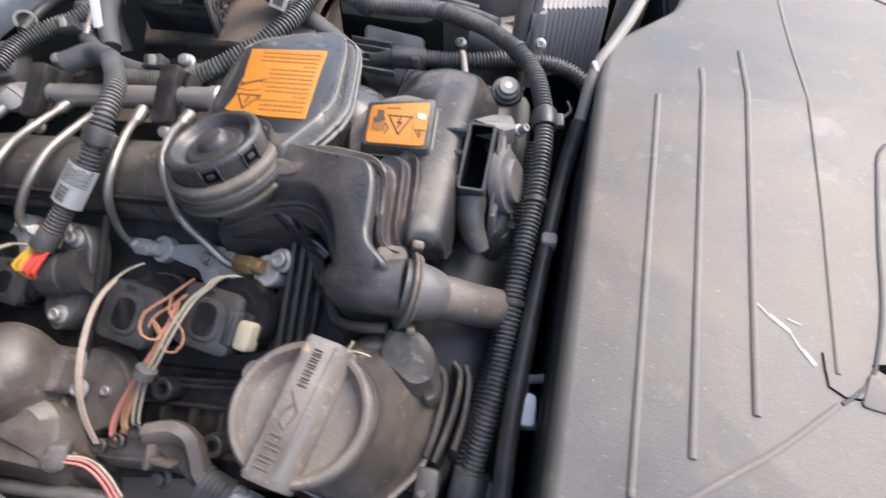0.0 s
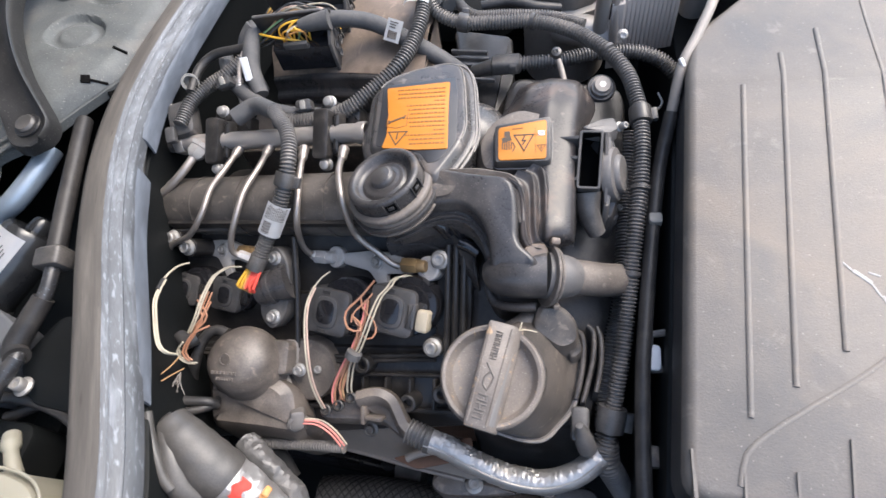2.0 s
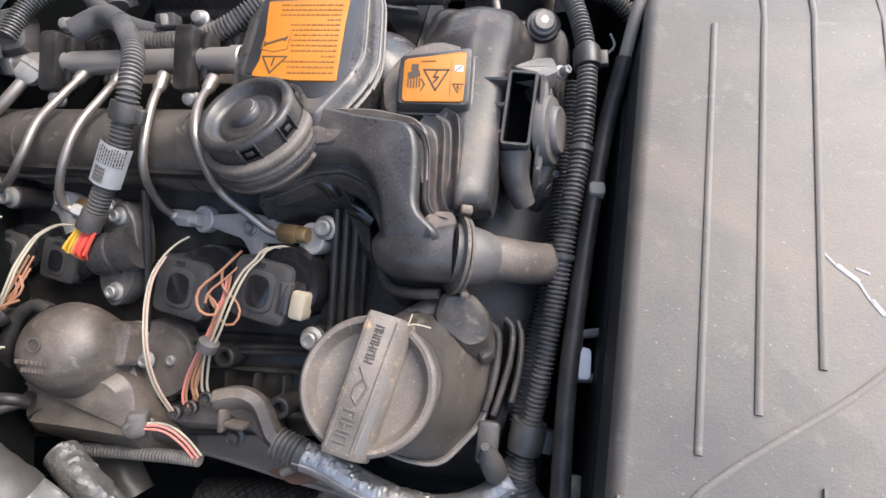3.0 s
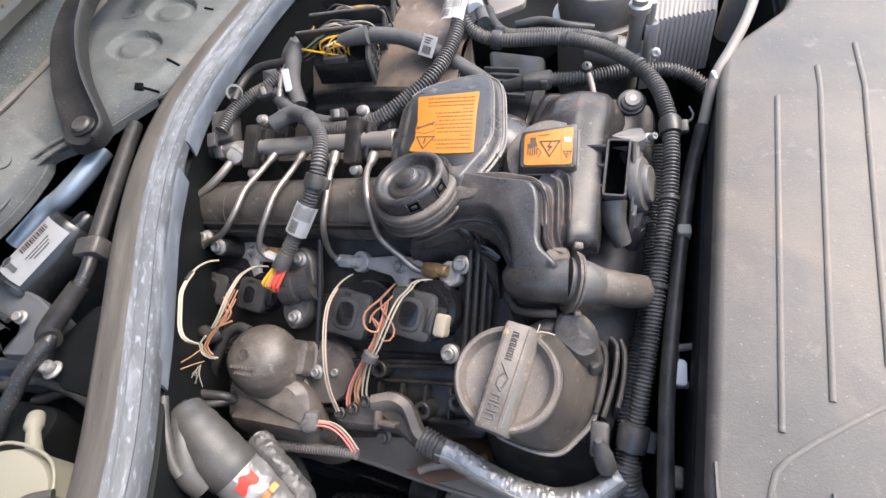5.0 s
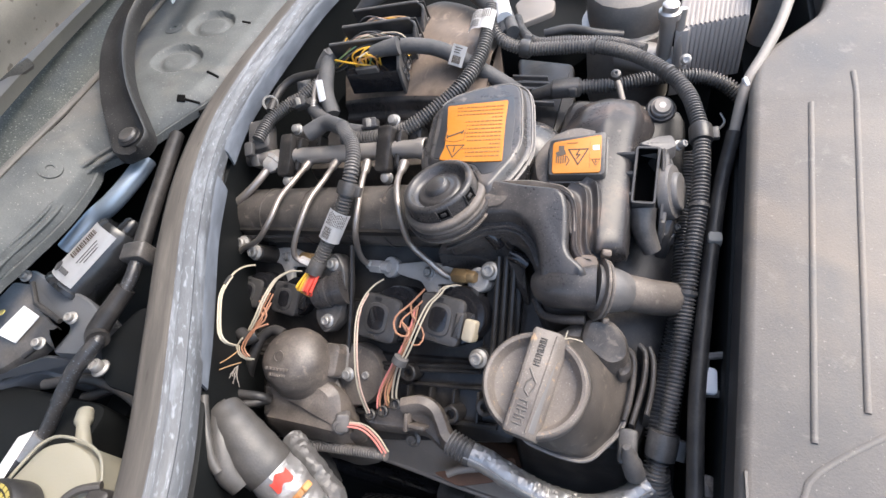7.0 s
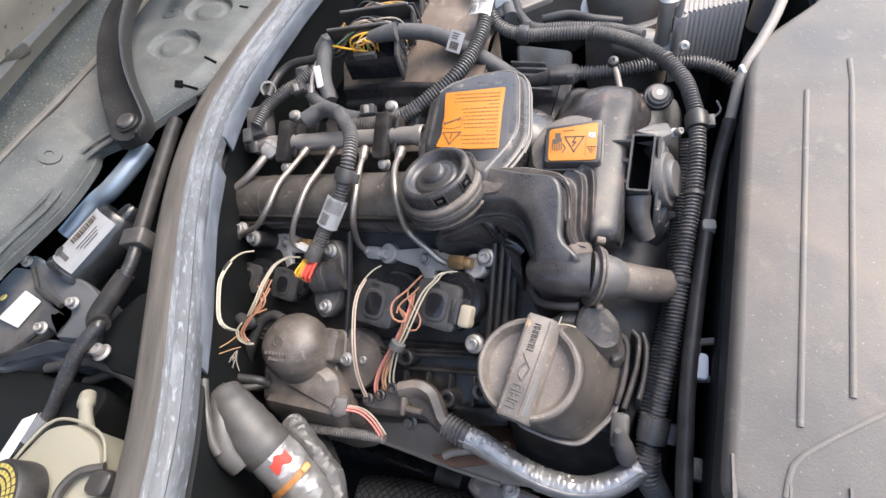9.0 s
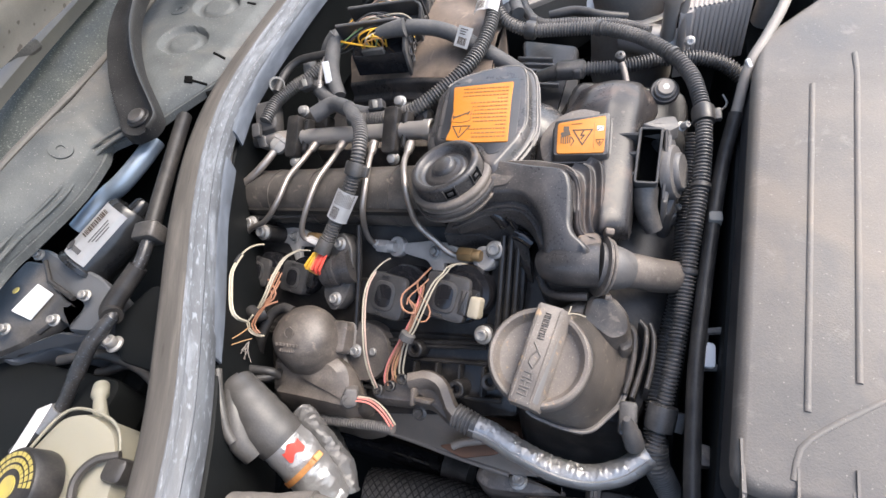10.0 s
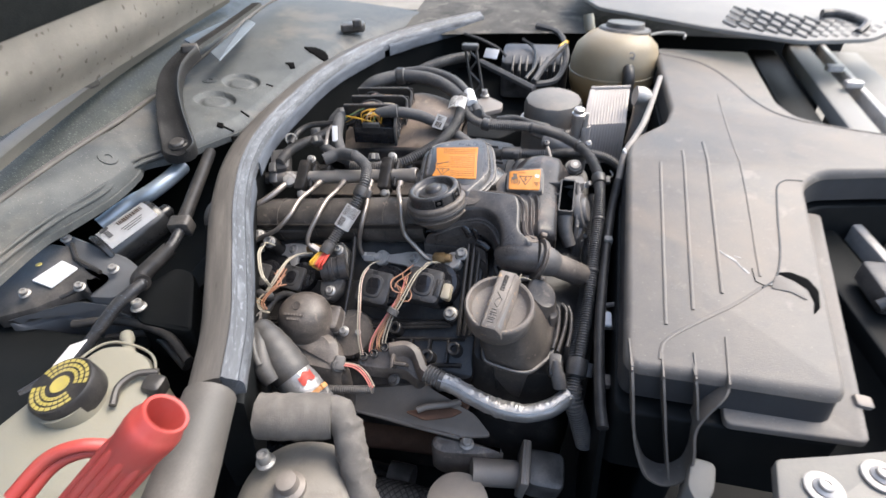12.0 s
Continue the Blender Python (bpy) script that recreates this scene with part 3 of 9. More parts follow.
B_LOW = [(-0.66, -0.5, 1.0), (-0.70, 0.13, 1.0), (-0.738, 0.43, 1.0), (-0.79, 0.75, 1.0), (-0.84, 1.3, 1.0)]
B_DIR = Vector((0.30, 0.0, 0.954))


def bonnet_sheet(k0, k1, off, thick, ridge=0.0):
    def f(u, v):
        p = lerp_path(B_LOW, v) + B_DIR * (k0 + (k1 - k0) * u) + Vector((off, 0, -off * 0.3))
        if ridge:
            p += Vector((ridge * math.sin(math.pi * u) ** 2, 0, 0))
        return p
    bm = grid(f, 14, 80)
    bmesh.ops.solidify(bm, geom=bm.faces[:], thickness=thick)
    return bm


part("inner_frame", bonnet_sheet(-0.020, 0.084, 0.0, 0.004, 0.010), M_FRAME, bonnet)
part("felt_pad", bonnet_sheet(0.081, 0.9, -0.006, 0.012), M_PAD, bonnet, "dark felt insulation pad")
part("outer_skin", bonnet_sheet(-0.04, 1.0, -0.04, 0.003), M_BODY, bonnet)
def frame_pt(k, v):
    u = (k + 0.020) / 0.104
    return lerp_path(B_LOW, v) + B_DIR * k + Vector((0.010 * math.sin(math.pi * u) ** 2, 0, 0))


for k in range(9):
    v = 0.19 + k * 0.055
    c = frame_pt(0.060, v)
    n = (frame_pt(0.060, v + 0.01) - c).cross(frame_pt(0.064, v) - c).normalized()
    n = n if n.x > 0 else -n
    part("embossed_disc", lathe([(0.0120, -0.0014), (0.0140, -0.0008), (0.0158, -0.0006), (0.0176, -0.0008), (0.0196, -0.0014)], axis(c, n, (0, 1, 0)), 24), M_FRAME, bonnet)


# ---- rubber seal along the bulkhead ----
SEAL = [(-0.329, -0.16, 0.834), (-0.350, -0.075, 0.838), (-0.379, 0.0, 0.841), (-0.430, 0.10, 0.846), (-0.481, 0.20, 0.852), (-0.520, 0.30, 0.858), (-0.540, 0.40, 0.863), (-0.541, 0.53, 0.868), (-0.528, 0.70, 0.872), (-0.475, 0.89, 0.874), (-0.38, 1.03, 0.874), (-0.265, 1.17, 0.872), (-0.20, 1.25, 0.87)]
seal = thing("bulkhead_seal", "weathered rubber seal with mottled blue flank along the bulkhead", "rubber seal", (-0.5, 0.3, 0.80))
run_uv(part("carrier", sweep([(0.0025, 0.0125), (-0.0015, 0.0132), (-0.0050, 0.0126), (-0.0075, 0.0124), (-0.0160, 0.0108), (-0.0200, 0.0098), (-0.0240, 0.0084), (-0.0285, 0.0056), (-0.0320, -0.0020), (-0.0330, -0.060), (-0.0290, -0.060), (0.0, -0.014)], SEAL[1:-1]), M_SEALP, seal, "dusty grey-brown seal carrier"), 12, 0.008)
run_uv(part("rubber_top", sweep([(0.0025, 0.0120), (0.0038, 0.0142), (0.0058, 0.0135), (0.0075, 0.0110), (0.0095, 0.0104), (0.0150, 0.0070), (0.0172, 0.0052), (0.0185, 0.0056), (0.0215, 0.0010), (0.0222, -0.0030), (0.0205, -0.014), (0.004, -0.014)], SEAL[1:-1]), M_SEALTOP, seal, "mottled blue-grey rubber flank"), 12, 0.008)
LIP = [(0.0195, -0.002), (0.0212, -0.0045), (0.0224, -0.0105), (0.0205, -0.028), (0.0182, -0.029), (0.0190, -0.015)]
run_uv(part("inner_lip", sweep(LIP, [Vector((-0.404, 0.045, 0.8435))] + [Vector(p) for p in SEAL[3:5]] + [Vector((-0.512, 0.278, 0.857))]), M_SEAL, seal, "blue-grey rubber lip"), 6, 0.008)
run_uv(part("inner_lip", sweep([(a + 0.0015, b + 0.001) for a, b in LIP], [(-0.526, 0.322, 0.859)] + SEAL[6:10]), M_SEAL, seal, "blue-grey rubber lip"), 6, 0.008)
run_uv(part("inner_lip", sweep(LIP, [(-0.462, 0.91, 0.874)] + SEAL[10:-1]), M_SEAL, seal, "blue-grey rubber lip"), 6, 0.008)
part("metal_edge", tube([(-0.498, 0.285, 0.838), (-0.506, 0.305, 0.840), (-0.514, 0.330, 0.842)], 0.0030, 8), M_GREYRUB, seal, "bare metal edge under the seal")
part("edge_tube", tube([(-0.3897, 0.0486, 0.8120), (-0.3831, 0.0329, 0.8060), (-0.3730, 0.0158, 0.8000), (-0.3653, 0.0021, 0.7920), (-0.3587, -0.0044, 0.7850)], 0.0044, 12), M_GREYRUB, seal, "dull metal tube at the end of the lip")
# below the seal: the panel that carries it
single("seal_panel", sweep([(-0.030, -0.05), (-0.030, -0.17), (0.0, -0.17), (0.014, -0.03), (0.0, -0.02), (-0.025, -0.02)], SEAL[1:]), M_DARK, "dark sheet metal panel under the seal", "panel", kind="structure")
END = [(-0.300, -0.36, 0.79), (-0.318, -0.28, 0.815), (-0.330, -0.19, 0.828), (-0.356, -0.085, 0.835)]
endc = thing("seal_end_cover", "dusty rounded grey end cover of the seal", "cover", END[2])
part("cover", tube(END, 0.03, 24, rfun=lambda t: 1.05 - 0.25 * t), M_DUSTY, endc)


# ---- airbox over the radiator ----
BOX_OUT = [(0.034, 0.034), (0.056, 0.373), (0.064, 0.432), (0.125, 0.500), (0.143, 0.56), (0.160, 0.90), (0.345, 0.885), (0.320, 0.60), (0.333, 0.545), (0.37, 0.52), (0.47, 0.485), (0.52, 0.48), (0.50, 0.385), (0.385, 0.372), (0.305, 0.360), (0.277, 0.333), (0.238, 0.026)]


def box_z(y):
    return min(0.8088 + 0.187 * y, 0.878)


airbox = thing("airbox", "dusty grey plastic airbox cover, cracked and ribbed", "airbox", (0.15, 0.35, 0.72))
bm = slab([(x, y, 0.0) for x, y in BOX_OUT], 0.012, 0.007, 0.016, 0.001)
for y in (0.20, 0.37):
    bmesh.ops.bisect_plane(bm, geom=bm.verts[:] + bm.edges[:] + bm.faces[:], plane_co=(0, y, 0), plane_no=(0, 1, 0))
for v in bm.verts:
    v.co.z += box_z(v.co.y)
part("lid", bm, M_BOX, airbox, angle=50)
bm = slab([(x + (0.012 if x > 0.2 else -0.004), y + (0.0 if y > 0.1 else -0.014), 0.0) for x, y in BOX_OUT], 0.10, 0.004, 0.016)
for v in bm.verts:
    v.co.z += box_z(v.co.y) - 0.056
bm2 = slab([(0.137, 0.012, 0.0), (0.268, 0.011, 0.0), (0.312, 0.330, 0.0), (0.272, 0.334, 0.0), (0.232, 0.034, 0.0), (0.137, 0.036, 0.0)], 0.008, 0.002, 0.008)
for v in bm2.verts:
    v.co.z += box_z(v.co.y) - 0.043
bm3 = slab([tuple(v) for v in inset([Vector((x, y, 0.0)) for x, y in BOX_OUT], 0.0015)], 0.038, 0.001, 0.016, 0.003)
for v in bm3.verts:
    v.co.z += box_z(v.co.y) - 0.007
# Same plastic as the lid; the darker colours below paint its shade.
part("side_wall", bm3, M_SIDE, airbox, "side wall in dark grey with its shade painted in")
part("flange", bm2, M_BOX, airbox, "flat grey flange below the lid")
part("lower_half", bm, M_DARK, airbox, "lower half with a seam, near-black for its shade")


def box_strip(pts, w, h, material, name):
    """A raised or sunk line on the airbox lid, through (x, y)."""
    q = [(p.x, p.y, box_z(p.y) + 0.0004) for p in spline([(x, y, 0) for x, y in pts], 0.02)]
    return part(name, sweep([(-w / 2, -0.003), (-w / 2, h * 0.4), (-w * 0.2, h), (w * 0.2, h), (w / 2, h * 0.4), (w / 2, -0.003)], q, 0.01), material, airbox)


for a, b in (((0.0987, 0.3595), (0.0781, 0.0862)), ((0.1338, 0.398), (0.1085, 0.109)), ((0.168, 0.430), (0.1425, 0.1355))):
    box_strip([a, ((a[0] + b[0]) / 2, (a[1] + b[1]) / 2), b], 0.0038, 0.0014, M_BOX, "rib")
box_strip([(0.068, 0.043), (0.072, 0.061), (0.083, 0.073), (0.115, 0.096), (0.152, 0.121), (0.185, 0.148)], 0.0034, 0.0009, M_BOX, "crease")
box_strip([(0.188, 0.165), (0.193, 0.219), (0.1997, 0.29), (0.2075, 0.40), (0.214, 0.477), (0.231, 0.626)], 0.0024, 0.0006, M_BOX, "crease")
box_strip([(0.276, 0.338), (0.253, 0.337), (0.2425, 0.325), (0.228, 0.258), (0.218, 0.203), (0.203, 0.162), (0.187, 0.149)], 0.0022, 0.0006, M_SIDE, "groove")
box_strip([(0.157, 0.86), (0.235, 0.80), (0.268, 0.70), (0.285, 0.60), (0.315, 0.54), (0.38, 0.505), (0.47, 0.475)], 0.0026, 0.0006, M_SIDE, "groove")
box_strip([(0.1816, 0.176), (0.1811, 0.165), (0.184, 0.151), (0.189, 0.148), (0.1986, 0.1527)], 0.0008, 0.0006, M_VOID, "crack")
hole = [(0.205, 0.173), (0.222, 0.1755), (0.238, 0.168), (0.245, 0.152), (0.240, 0.128), (0.231, 0.118), (0.236, 0.135), (0.234, 0.152), (0.223, 0.163)]
part("broken_hole", slab([(x, y, box_z(y) + 0.0006) for x, y in hole], 0.003, 0.0003, 0.003), M_VOID, airbox, "dark broken-out hole")
part("torn_edge", slab([(x, y, box_z(y) + 0.0016) for x, y in [(0.196, 0.149), (0.215, 0.146), (0.230, 0.136), (0.231, 0.150), (0.221, 0.160), (0.204, 0.168)]], 0.003, 0.001, 0.003), M_BOX, airbox)
for k, (x, y, a, L) in enumerate(((0.153, 0.197, -50, 0.012), (0.161, 0.190, -40, 0.014), (0.168, 0.181, -65, 0.012), (0.174, 0.172, -55, 0.010), (0.169, 0.192, -20, 0.008), (0.200, 0.156, 10, 0.010), (0.212, 0.152, -8, 0.012))):
    part("scuff", slab([(px, py, box_z(py) + 0.0005) for px, py, _ in rect(x, y, L, 0.0016 + 0.0014 * (k % 2), 0, a)], 0.002, 0.0003, 0.001), M_SCUFF, airbox, "pale stress mark beside the crack")

# the looped bracket at the near end of the airbox
def ribbon(pts, t, deep):
    """A band that stands on its edge along pts and reaches back by deep."""
    rings = []
    for p, tan, s, u in frames(spline(pts, 0.005), (0, 1, 0)):
        n = tan.cross(Vector((0, 1, 0))).normalized() * t / 2
        rings.append([p - n, p + n, p + n + Vector((0, deep, 0)), p - n + Vector((0, deep, 0))])
    return rings_bm(rings)


LOOP = [(0.0400, 0.0300, 0.8170), (0.0430, 0.0120, 0.7940), (0.0530, -0.0040, 0.7390), (0.0700, -0.0100, 0.6930), (0.0840, -0.0120, 0.6800), (0.0970, -0.0120, 0.6780), (0.1070, -0.0120, 0.6870), (0.1140, -0.0100, 0.7000), (0.1140, -0.0060, 0.7270), (0.1100, 0.0040, 0.7580), (0.1170, 0.0100, 0.7790), (0.1250, 0.0140, 0.7940), (0.1310, 0.0200, 0.8040), (0.1320, 0.0280, 0.8130)]
part("loop", ribbon(LOOP, 0.0026, 0.026), M_BOX, airbox)
part("fin", ribbon([(0.0700, 0.0280, 0.8150), (0.0740, 0.0120, 0.7910), (0.0830, -0.0020, 0.7460), (0.0970, -0.0110, 0.6870)], 0.0022, 0.026), M_BOX, airbox)
part("fin", ribbon([(0.1000, 0.0280, 0.8170), (0.1040, 0.0160, 0.7980), (0.1090, 0.0080, 0.7730)], 0.0022, 0.026), M_BOX, airbox)
for a, b in ([(0.0391, 0.0629, 0.8216), (0.0397, 0.0261, 0.8147)], [(0.0708, 0.0509, 0.8193), (0.0696, 0.0227, 0.8141)], [(0.1025, 0.0552, 0.8201), (0.1005, 0.0245, 0.8144)], [(0.1367, 0.0785, 0.8245), (0.1308, 0.0227, 0.8141)]):
    part("fin_root", sweep([(-0.0011, -0.006), (-0.0008, 0.0007), (0.0008, 0.0007), (0.0011, -0.006)], [a, tuple((p + q) / 2 for p, q in zip(a, b)), b]), M_BOX, airbox)

# ---- engine: head cover, plenum and rail ----
head = thing("head_cover", "dusty black plastic cylinder head cover with ribs", "engine cover", (-0.3, 0.15, 0.70))
H = lambda x, y, d=0.0: Vector((x, y, head_z(x, y))) + HEAD_N * d


def head_slab(pts, top, depth, bev=0.002, rnd=0.006, bm=None):
    """A plate on the leaning head: pts in plan, top its height over the head's plane."""
    m = Matrix.Identity(4)
    p = [Vector((x, y, head_z(x, y))) + HEAD_N * top for x, y in pts]
    q = rounded(p, rnd) if rnd else p
    rings = [[v - HEAD_N * depth for v in q], [v - HEAD_N * bev for v in q], [v - HEAD_N * bev * 0.3 for v in inset(q, bev * 0.3)], inset(q, bev)]
    return rings_bm(rings, bm=bm)


part("base", head_slab([(-0.56, 0.045), (-0.135, 0.085), (-0.135, 0.300), (-0.56, 0.300)], -0.066, 0.08, 0.004), M_HEAD, head)
part("front_deck", head_slab([(-0.56, 0.045), (-0.135, 0.085), (-0.135, 0.152), (-0.56, 0.152)], -0.022, 0.08, 0.004), M_HEAD, head)
part("injector_deck", head_slab([(-0.52, 0.150), (-0.165, 0.150), (-0.160, 0.200), (-0.52, 0.200)], -0.022, 0.05, 0.003), M_HEAD, head)
part("right_deck", head_slab([(-0.172, 0.150), (-0.135, 0.150), (-0.135, 0.250), (-0.172, 0.250)], -0.012, 0.06, 0.003), M_HEAD, head)
part("back_wall", head_slab([(-0.52, 0.262), (-0.150, 0.256), (-0.150, 0.300), (-0.52, 0.306)], -0.012, 0.05, 0.002), M_HEAD, head, "dusty black ledge behind the clamps")
part("clamp_shelf", head_slab([(-0.52, 0.198), (-0.172, 0.194), (-0.172, 0.258), (-0.52, 0.264)], -0.034, 0.04, 0.003), M_RUBBER, head, "black shelf under the clamps")
for y, d in ((0.2585, -0.006), (0.2655, -0.008)):
    part("ledge_rib", tube([H(-0.50, y + 0.004, d), H(-0.34, y + 0.002, d), H(-0.17, y - 0.001, d)], 0.0022, 8), M_DUCT, head, "raised sealing rib")
for y in (0.146, 0.142):
    part("seam_bead", tube([H(-0.49, y, -0.012), H(-0.30, y - 0.004, -0.012), H(-0.17, y, -0.012)], 0.0025, 8), M_HEAD, head)
for x in (-0.157, -0.149, -0.141):
    part("rib", tube([H(x, 0.13, -0.004), H(x, 0.19, -0.002), H(x, 0.238, 0.0)], 0.003, 8), M_HEAD, head)
for k in range(6):
    part("rib", block(0.003, 0.030, 0.014, on_head(-0.30 + k * 0.026, 0.113, -0.014), 0.0008), M_HEAD, head)
for y, w in ((0.128, 0.0022), (0.098, 0.003)):
    part("rib", tube([H(-0.44, y, -0.016), H(-0.30, y - 0.002, -0.016), H(-0.15, y, -0.014)], w, 8), M_HEAD, head)
part("rib", tube([H(-0.51, 0.268, -0.022), H(-0.34, 0.266, -0.022), H(-0.16, 0.262, -0.020)], 0.0035, 8), M_HEAD, head)
part("divider", tube([H(-0.325, 0.15, -0.006), H(-0.325, 0.20, -0.002), H(-0.33, 0.25, 0.0)], 0.003, 8), M_HEAD, head)
for x, y in ((-0.246, 0.137), (-0.195, 0.106), (-0.16, 0.115)):
    part("boss", lathe([(0.0095, -0.03), (0.009, 0.0), (0.0075, 0.001), (0.0045, 0.0), (0.004, -0.008), (0, -0.008)], on_head(x, y)), M_HEAD, head)
for x, y in ((-0.165, 0.226), (-0.170, 0.154), (-0.492, 0.255), (-0.47, 0.245), (-0.478, 0.16)):
    part("bolt", bolt_bm(on_head(x, y, 0.0), 0.0075, 0.009), M_BOLT, head, "zinc flange bolt")
    part("bolt_boss", lathe([(0.011, -0.07), (0.0105, -0.001), (0.009, 0)], on_head(x, y)), M_HEAD, head)

plenum = thing("intake_plenum", "dark round intake plenum below the fuel rail", "plenum", (-0.4, 0.285, 0.70))
PL_A, PL_B = Vector((-0.6010, 0.3135, 0.7455)), Vector((-0.2220, 0.2826, 0.8018))
part("barrel", tube([PL_A, PL_A.lerp(PL_B, 0.5), PL_B], 0.034, 40), M_NECK, plenum)
for k in (0.36, 0.53, 0.70, 0.83):
    part("band", tube([PL_A.lerp(PL_B, k), PL_A.lerp(PL_B, k + 0.012)], 0.0352, 40), M_NECK, plenum, "moulded band")
part("seam", sweep([(-0.004, -0.003), (-0.004, 0.003), (0.004, 0.003), (0.004, -0.003)], [PL_A + Vector((0, -0.032, 0.011)), PL_B + Vector((0, -0.032, 0.011))]), M_HEAD, plenum, "moulded seam")

RAIL_A, RAIL_B = Vector((-0.5083, 0.3685, 0.8030)), Vector((-0.2496, 0.3490, 0.8377))
rd = (RAIL_B - RAIL_A).normalized()
rail = thing("fuel_rail", "warm-toned steel fuel rail with two black clamps", "fuel rail", RAIL_A)
m_rail = axis(RAIL_A, rd, (0, 1, 0))
part("pipe", lathe([(0, 0), (0.0095, 0), (0.0105, 0.001), (0.0105, 0.246), (0.0118, 0.248), (0.0118, 0.2575), (0.0108, 0.2585), (0.0085, 0.258), (0.008, 0.250), (0, 0.250)], m_rail, 32), M_RAIL, rail)
part("end_nut", lathe([(0, -0.004), (0.0125, -0.004), (0.0138, -0.002), (0.0138, 0.008), (0.0125, 0.010), (0, 0.010)], m_rail, 6), M_RAIL, rail)
part("end_plug", lathe([(0, -0.050), (0.011, -0.050), (0.012, -0.03), (0.012, -0.022), (0.010, -0.020), (0.010, -0.004), (0, -0.004)], m_rail), M_BLACK, rail, "black pressure sensor plug")
for x in (-0.447, -0.300):
    s = (x - RAIL_A.x) / (RAIL_B.x - RAIL_A.x)
    c = RAIL_A.lerp(RAIL_B, s)
    part("clamp", block(0.019, 0.054, 0.026, axis(c + Vector((-0.003, -0.002, 0.001)), HEAD_N), 0.003), M_HEAD, rail, "black clamp block")
    part("clamp_cheek", block(0.010, 0.046, 0.020, axis(c + Vector((0.012, 0.0, 0.0)), HEAD_N), 0.006), M_HEAD, rail)
    part("clamp_ear", lathe([(0.0100, -0.03), (0.0100, 0.006), (0.0085, 0.008), (0, 0.008)], axis(c + Vector((-0.004, 0.034, 0.006)), HEAD_N)), M_HEAD, rail)
    part("clamp_foot", block(0.036, 0.020, 0.022, axis(c + Vector((0.016, 0.030, -0.004)), HEAD_N), 0.007), M_HEAD, rail)
    part("bolt", dome_bolt(axis(c + Vector((-0.003, 0.035, 0.014)), HEAD_N), 0.0064), M_BOLT, rail, "zinc clamp bolt")
    part("bolt", dome_bolt(axis(c + Vector((-0.001, -0.028, -0.016)), (0, -0.75, 0.66)), 0.0064), M_BOLT, rail, "zinc clamp bolt")

# high-pressure lines from the rail to the injectors
LINES = [
    [(-0.4710, 0.3490, 0.8130), (-0.4840, 0.3210, 0.8060), (-0.5040, 0.3020, 0.7960), (-0.5290, 0.2900, 0.7860)],
    [(-0.4190, 0.3490, 0.8120), (-0.4220, 0.3180, 0.8150), (-0.4310, 0.2920, 0.8120), (-0.4360, 0.2630, 0.8030), (-0.4560, 0.2470, 0.7840), (-0.4860, 0.2450, 0.7680), (-0.5010, 0.2350, 0.7560)],
    [(-0.3760, 0.3440, 0.8180), (-0.3750, 0.3150, 0.8220), (-0.3820, 0.2830, 0.8200), (-0.3870, 0.2550, 0.8100), (-0.3970, 0.2380, 0.7900), (-0.3990, 0.2320, 0.7760), (-0.3890, 0.2320, 0.7680)],
    [(-0.3250, 0.3290, 0.8270), (-0.3190, 0.3010, 0.8300), (-0.3140, 0.2680, 0.8240), (-0.3170, 0.2510, 0.8060), (-0.3237, 0.2487, 0.7780), (-0.3237, 0.2475, 0.7590), (-0.3168, 0.2490, 0.7460)],
    [(-0.2750, 0.3220, 0.8340), (-0.2690, 0.2910, 0.8420), (-0.2580, 0.2600, 0.8430), (-0.2540, 0.2460, 0.8200), (-0.2490, 0.2406, 0.8000), (-0.2317, 0.2333, 0.7850), (-0.2173, 0.2272, 0.7735), (-0.2022, 0.2250, 0.7690)],
]
for k, pts in enumerate(LINES):
    ln = thing("fuel_line", "bent bright steel high-pressure fuel line" if k else "short steel supply line with large hex nut", "fuel line", pts[0], "high-pressure fuel lines")
    part("pipe", tube(pts, 0.0034 if k else 0.0050, 10, 0.004), M_STEEL, ln)
    d = (Vector(pts[1]) - Vector(pts[0])).normalized()
    r = 0.0052 if k else 0.0105
    part("union_nut", lathe([(0, -0.009), (r * 1.1, -0.009), (r * 1.1, -0.004), (r, -0.003), (r, 0.006), (r * 0.62, 0.011), (0, 0.011)], axis(pts[0], d), 6 if not k else 16), M_STEEL if k else M_ALU, ln)
    if k > 0:
        e = (Vector(pts[-1]) - Vector(pts[-2])).normalized()
        part("end_nut", lathe([(0, -0.008), (0.0045, -0.008), (0.0055, -0.005), (0.0055, 0.007), (0, 0.007)], axis(pts[-1], e), 6), M_CLAMP, ln)

# injectors with their clamps
INJ = [(-0.4813, 0.2081, 0.7280), (-0.4210, 0.2005, 0.7340), (-0.2840, 0.1785, 0.7530), (-0.2105, 0.1765, 0.7680)]
inj = thing("injector", "black injector head with square face and oval recess", "injector", (0, 0, 0), "injectors")
part("body", lathe([(0.0225, -0.05), (0.0225, -0.010), (0.0212, -0.0064), (0.0165, -0.0058), (0.0155, -0.0040), (0, -0.0040)], Matrix.Translation((0.011, 0.006, 0)), 36), M_GLOSS, inj)
part("socket", block(0.037, 0.036, 0.026, Matrix.Translation((0, 0, -0.013)), 0.003), M_INJ, inj)
part("face_rim", slab(rect(0, 0, 0.020, 0.024, 0.0016), 0.003, 0.0012, 0.008), M_INJ, inj)
part("recess", slab(rect(0, 0, 0.0145, 0.0185, 0.0021), 0.002, 0.0003, 0.0066), M_GLOSS, inj)
for dy in (-0.0150, 0.0150):
    part("slot", block(0.006, 0.0025, 0.0012, Matrix.Translation((-0.002, dy, 0.0)), 0), M_RUBBER, inj)
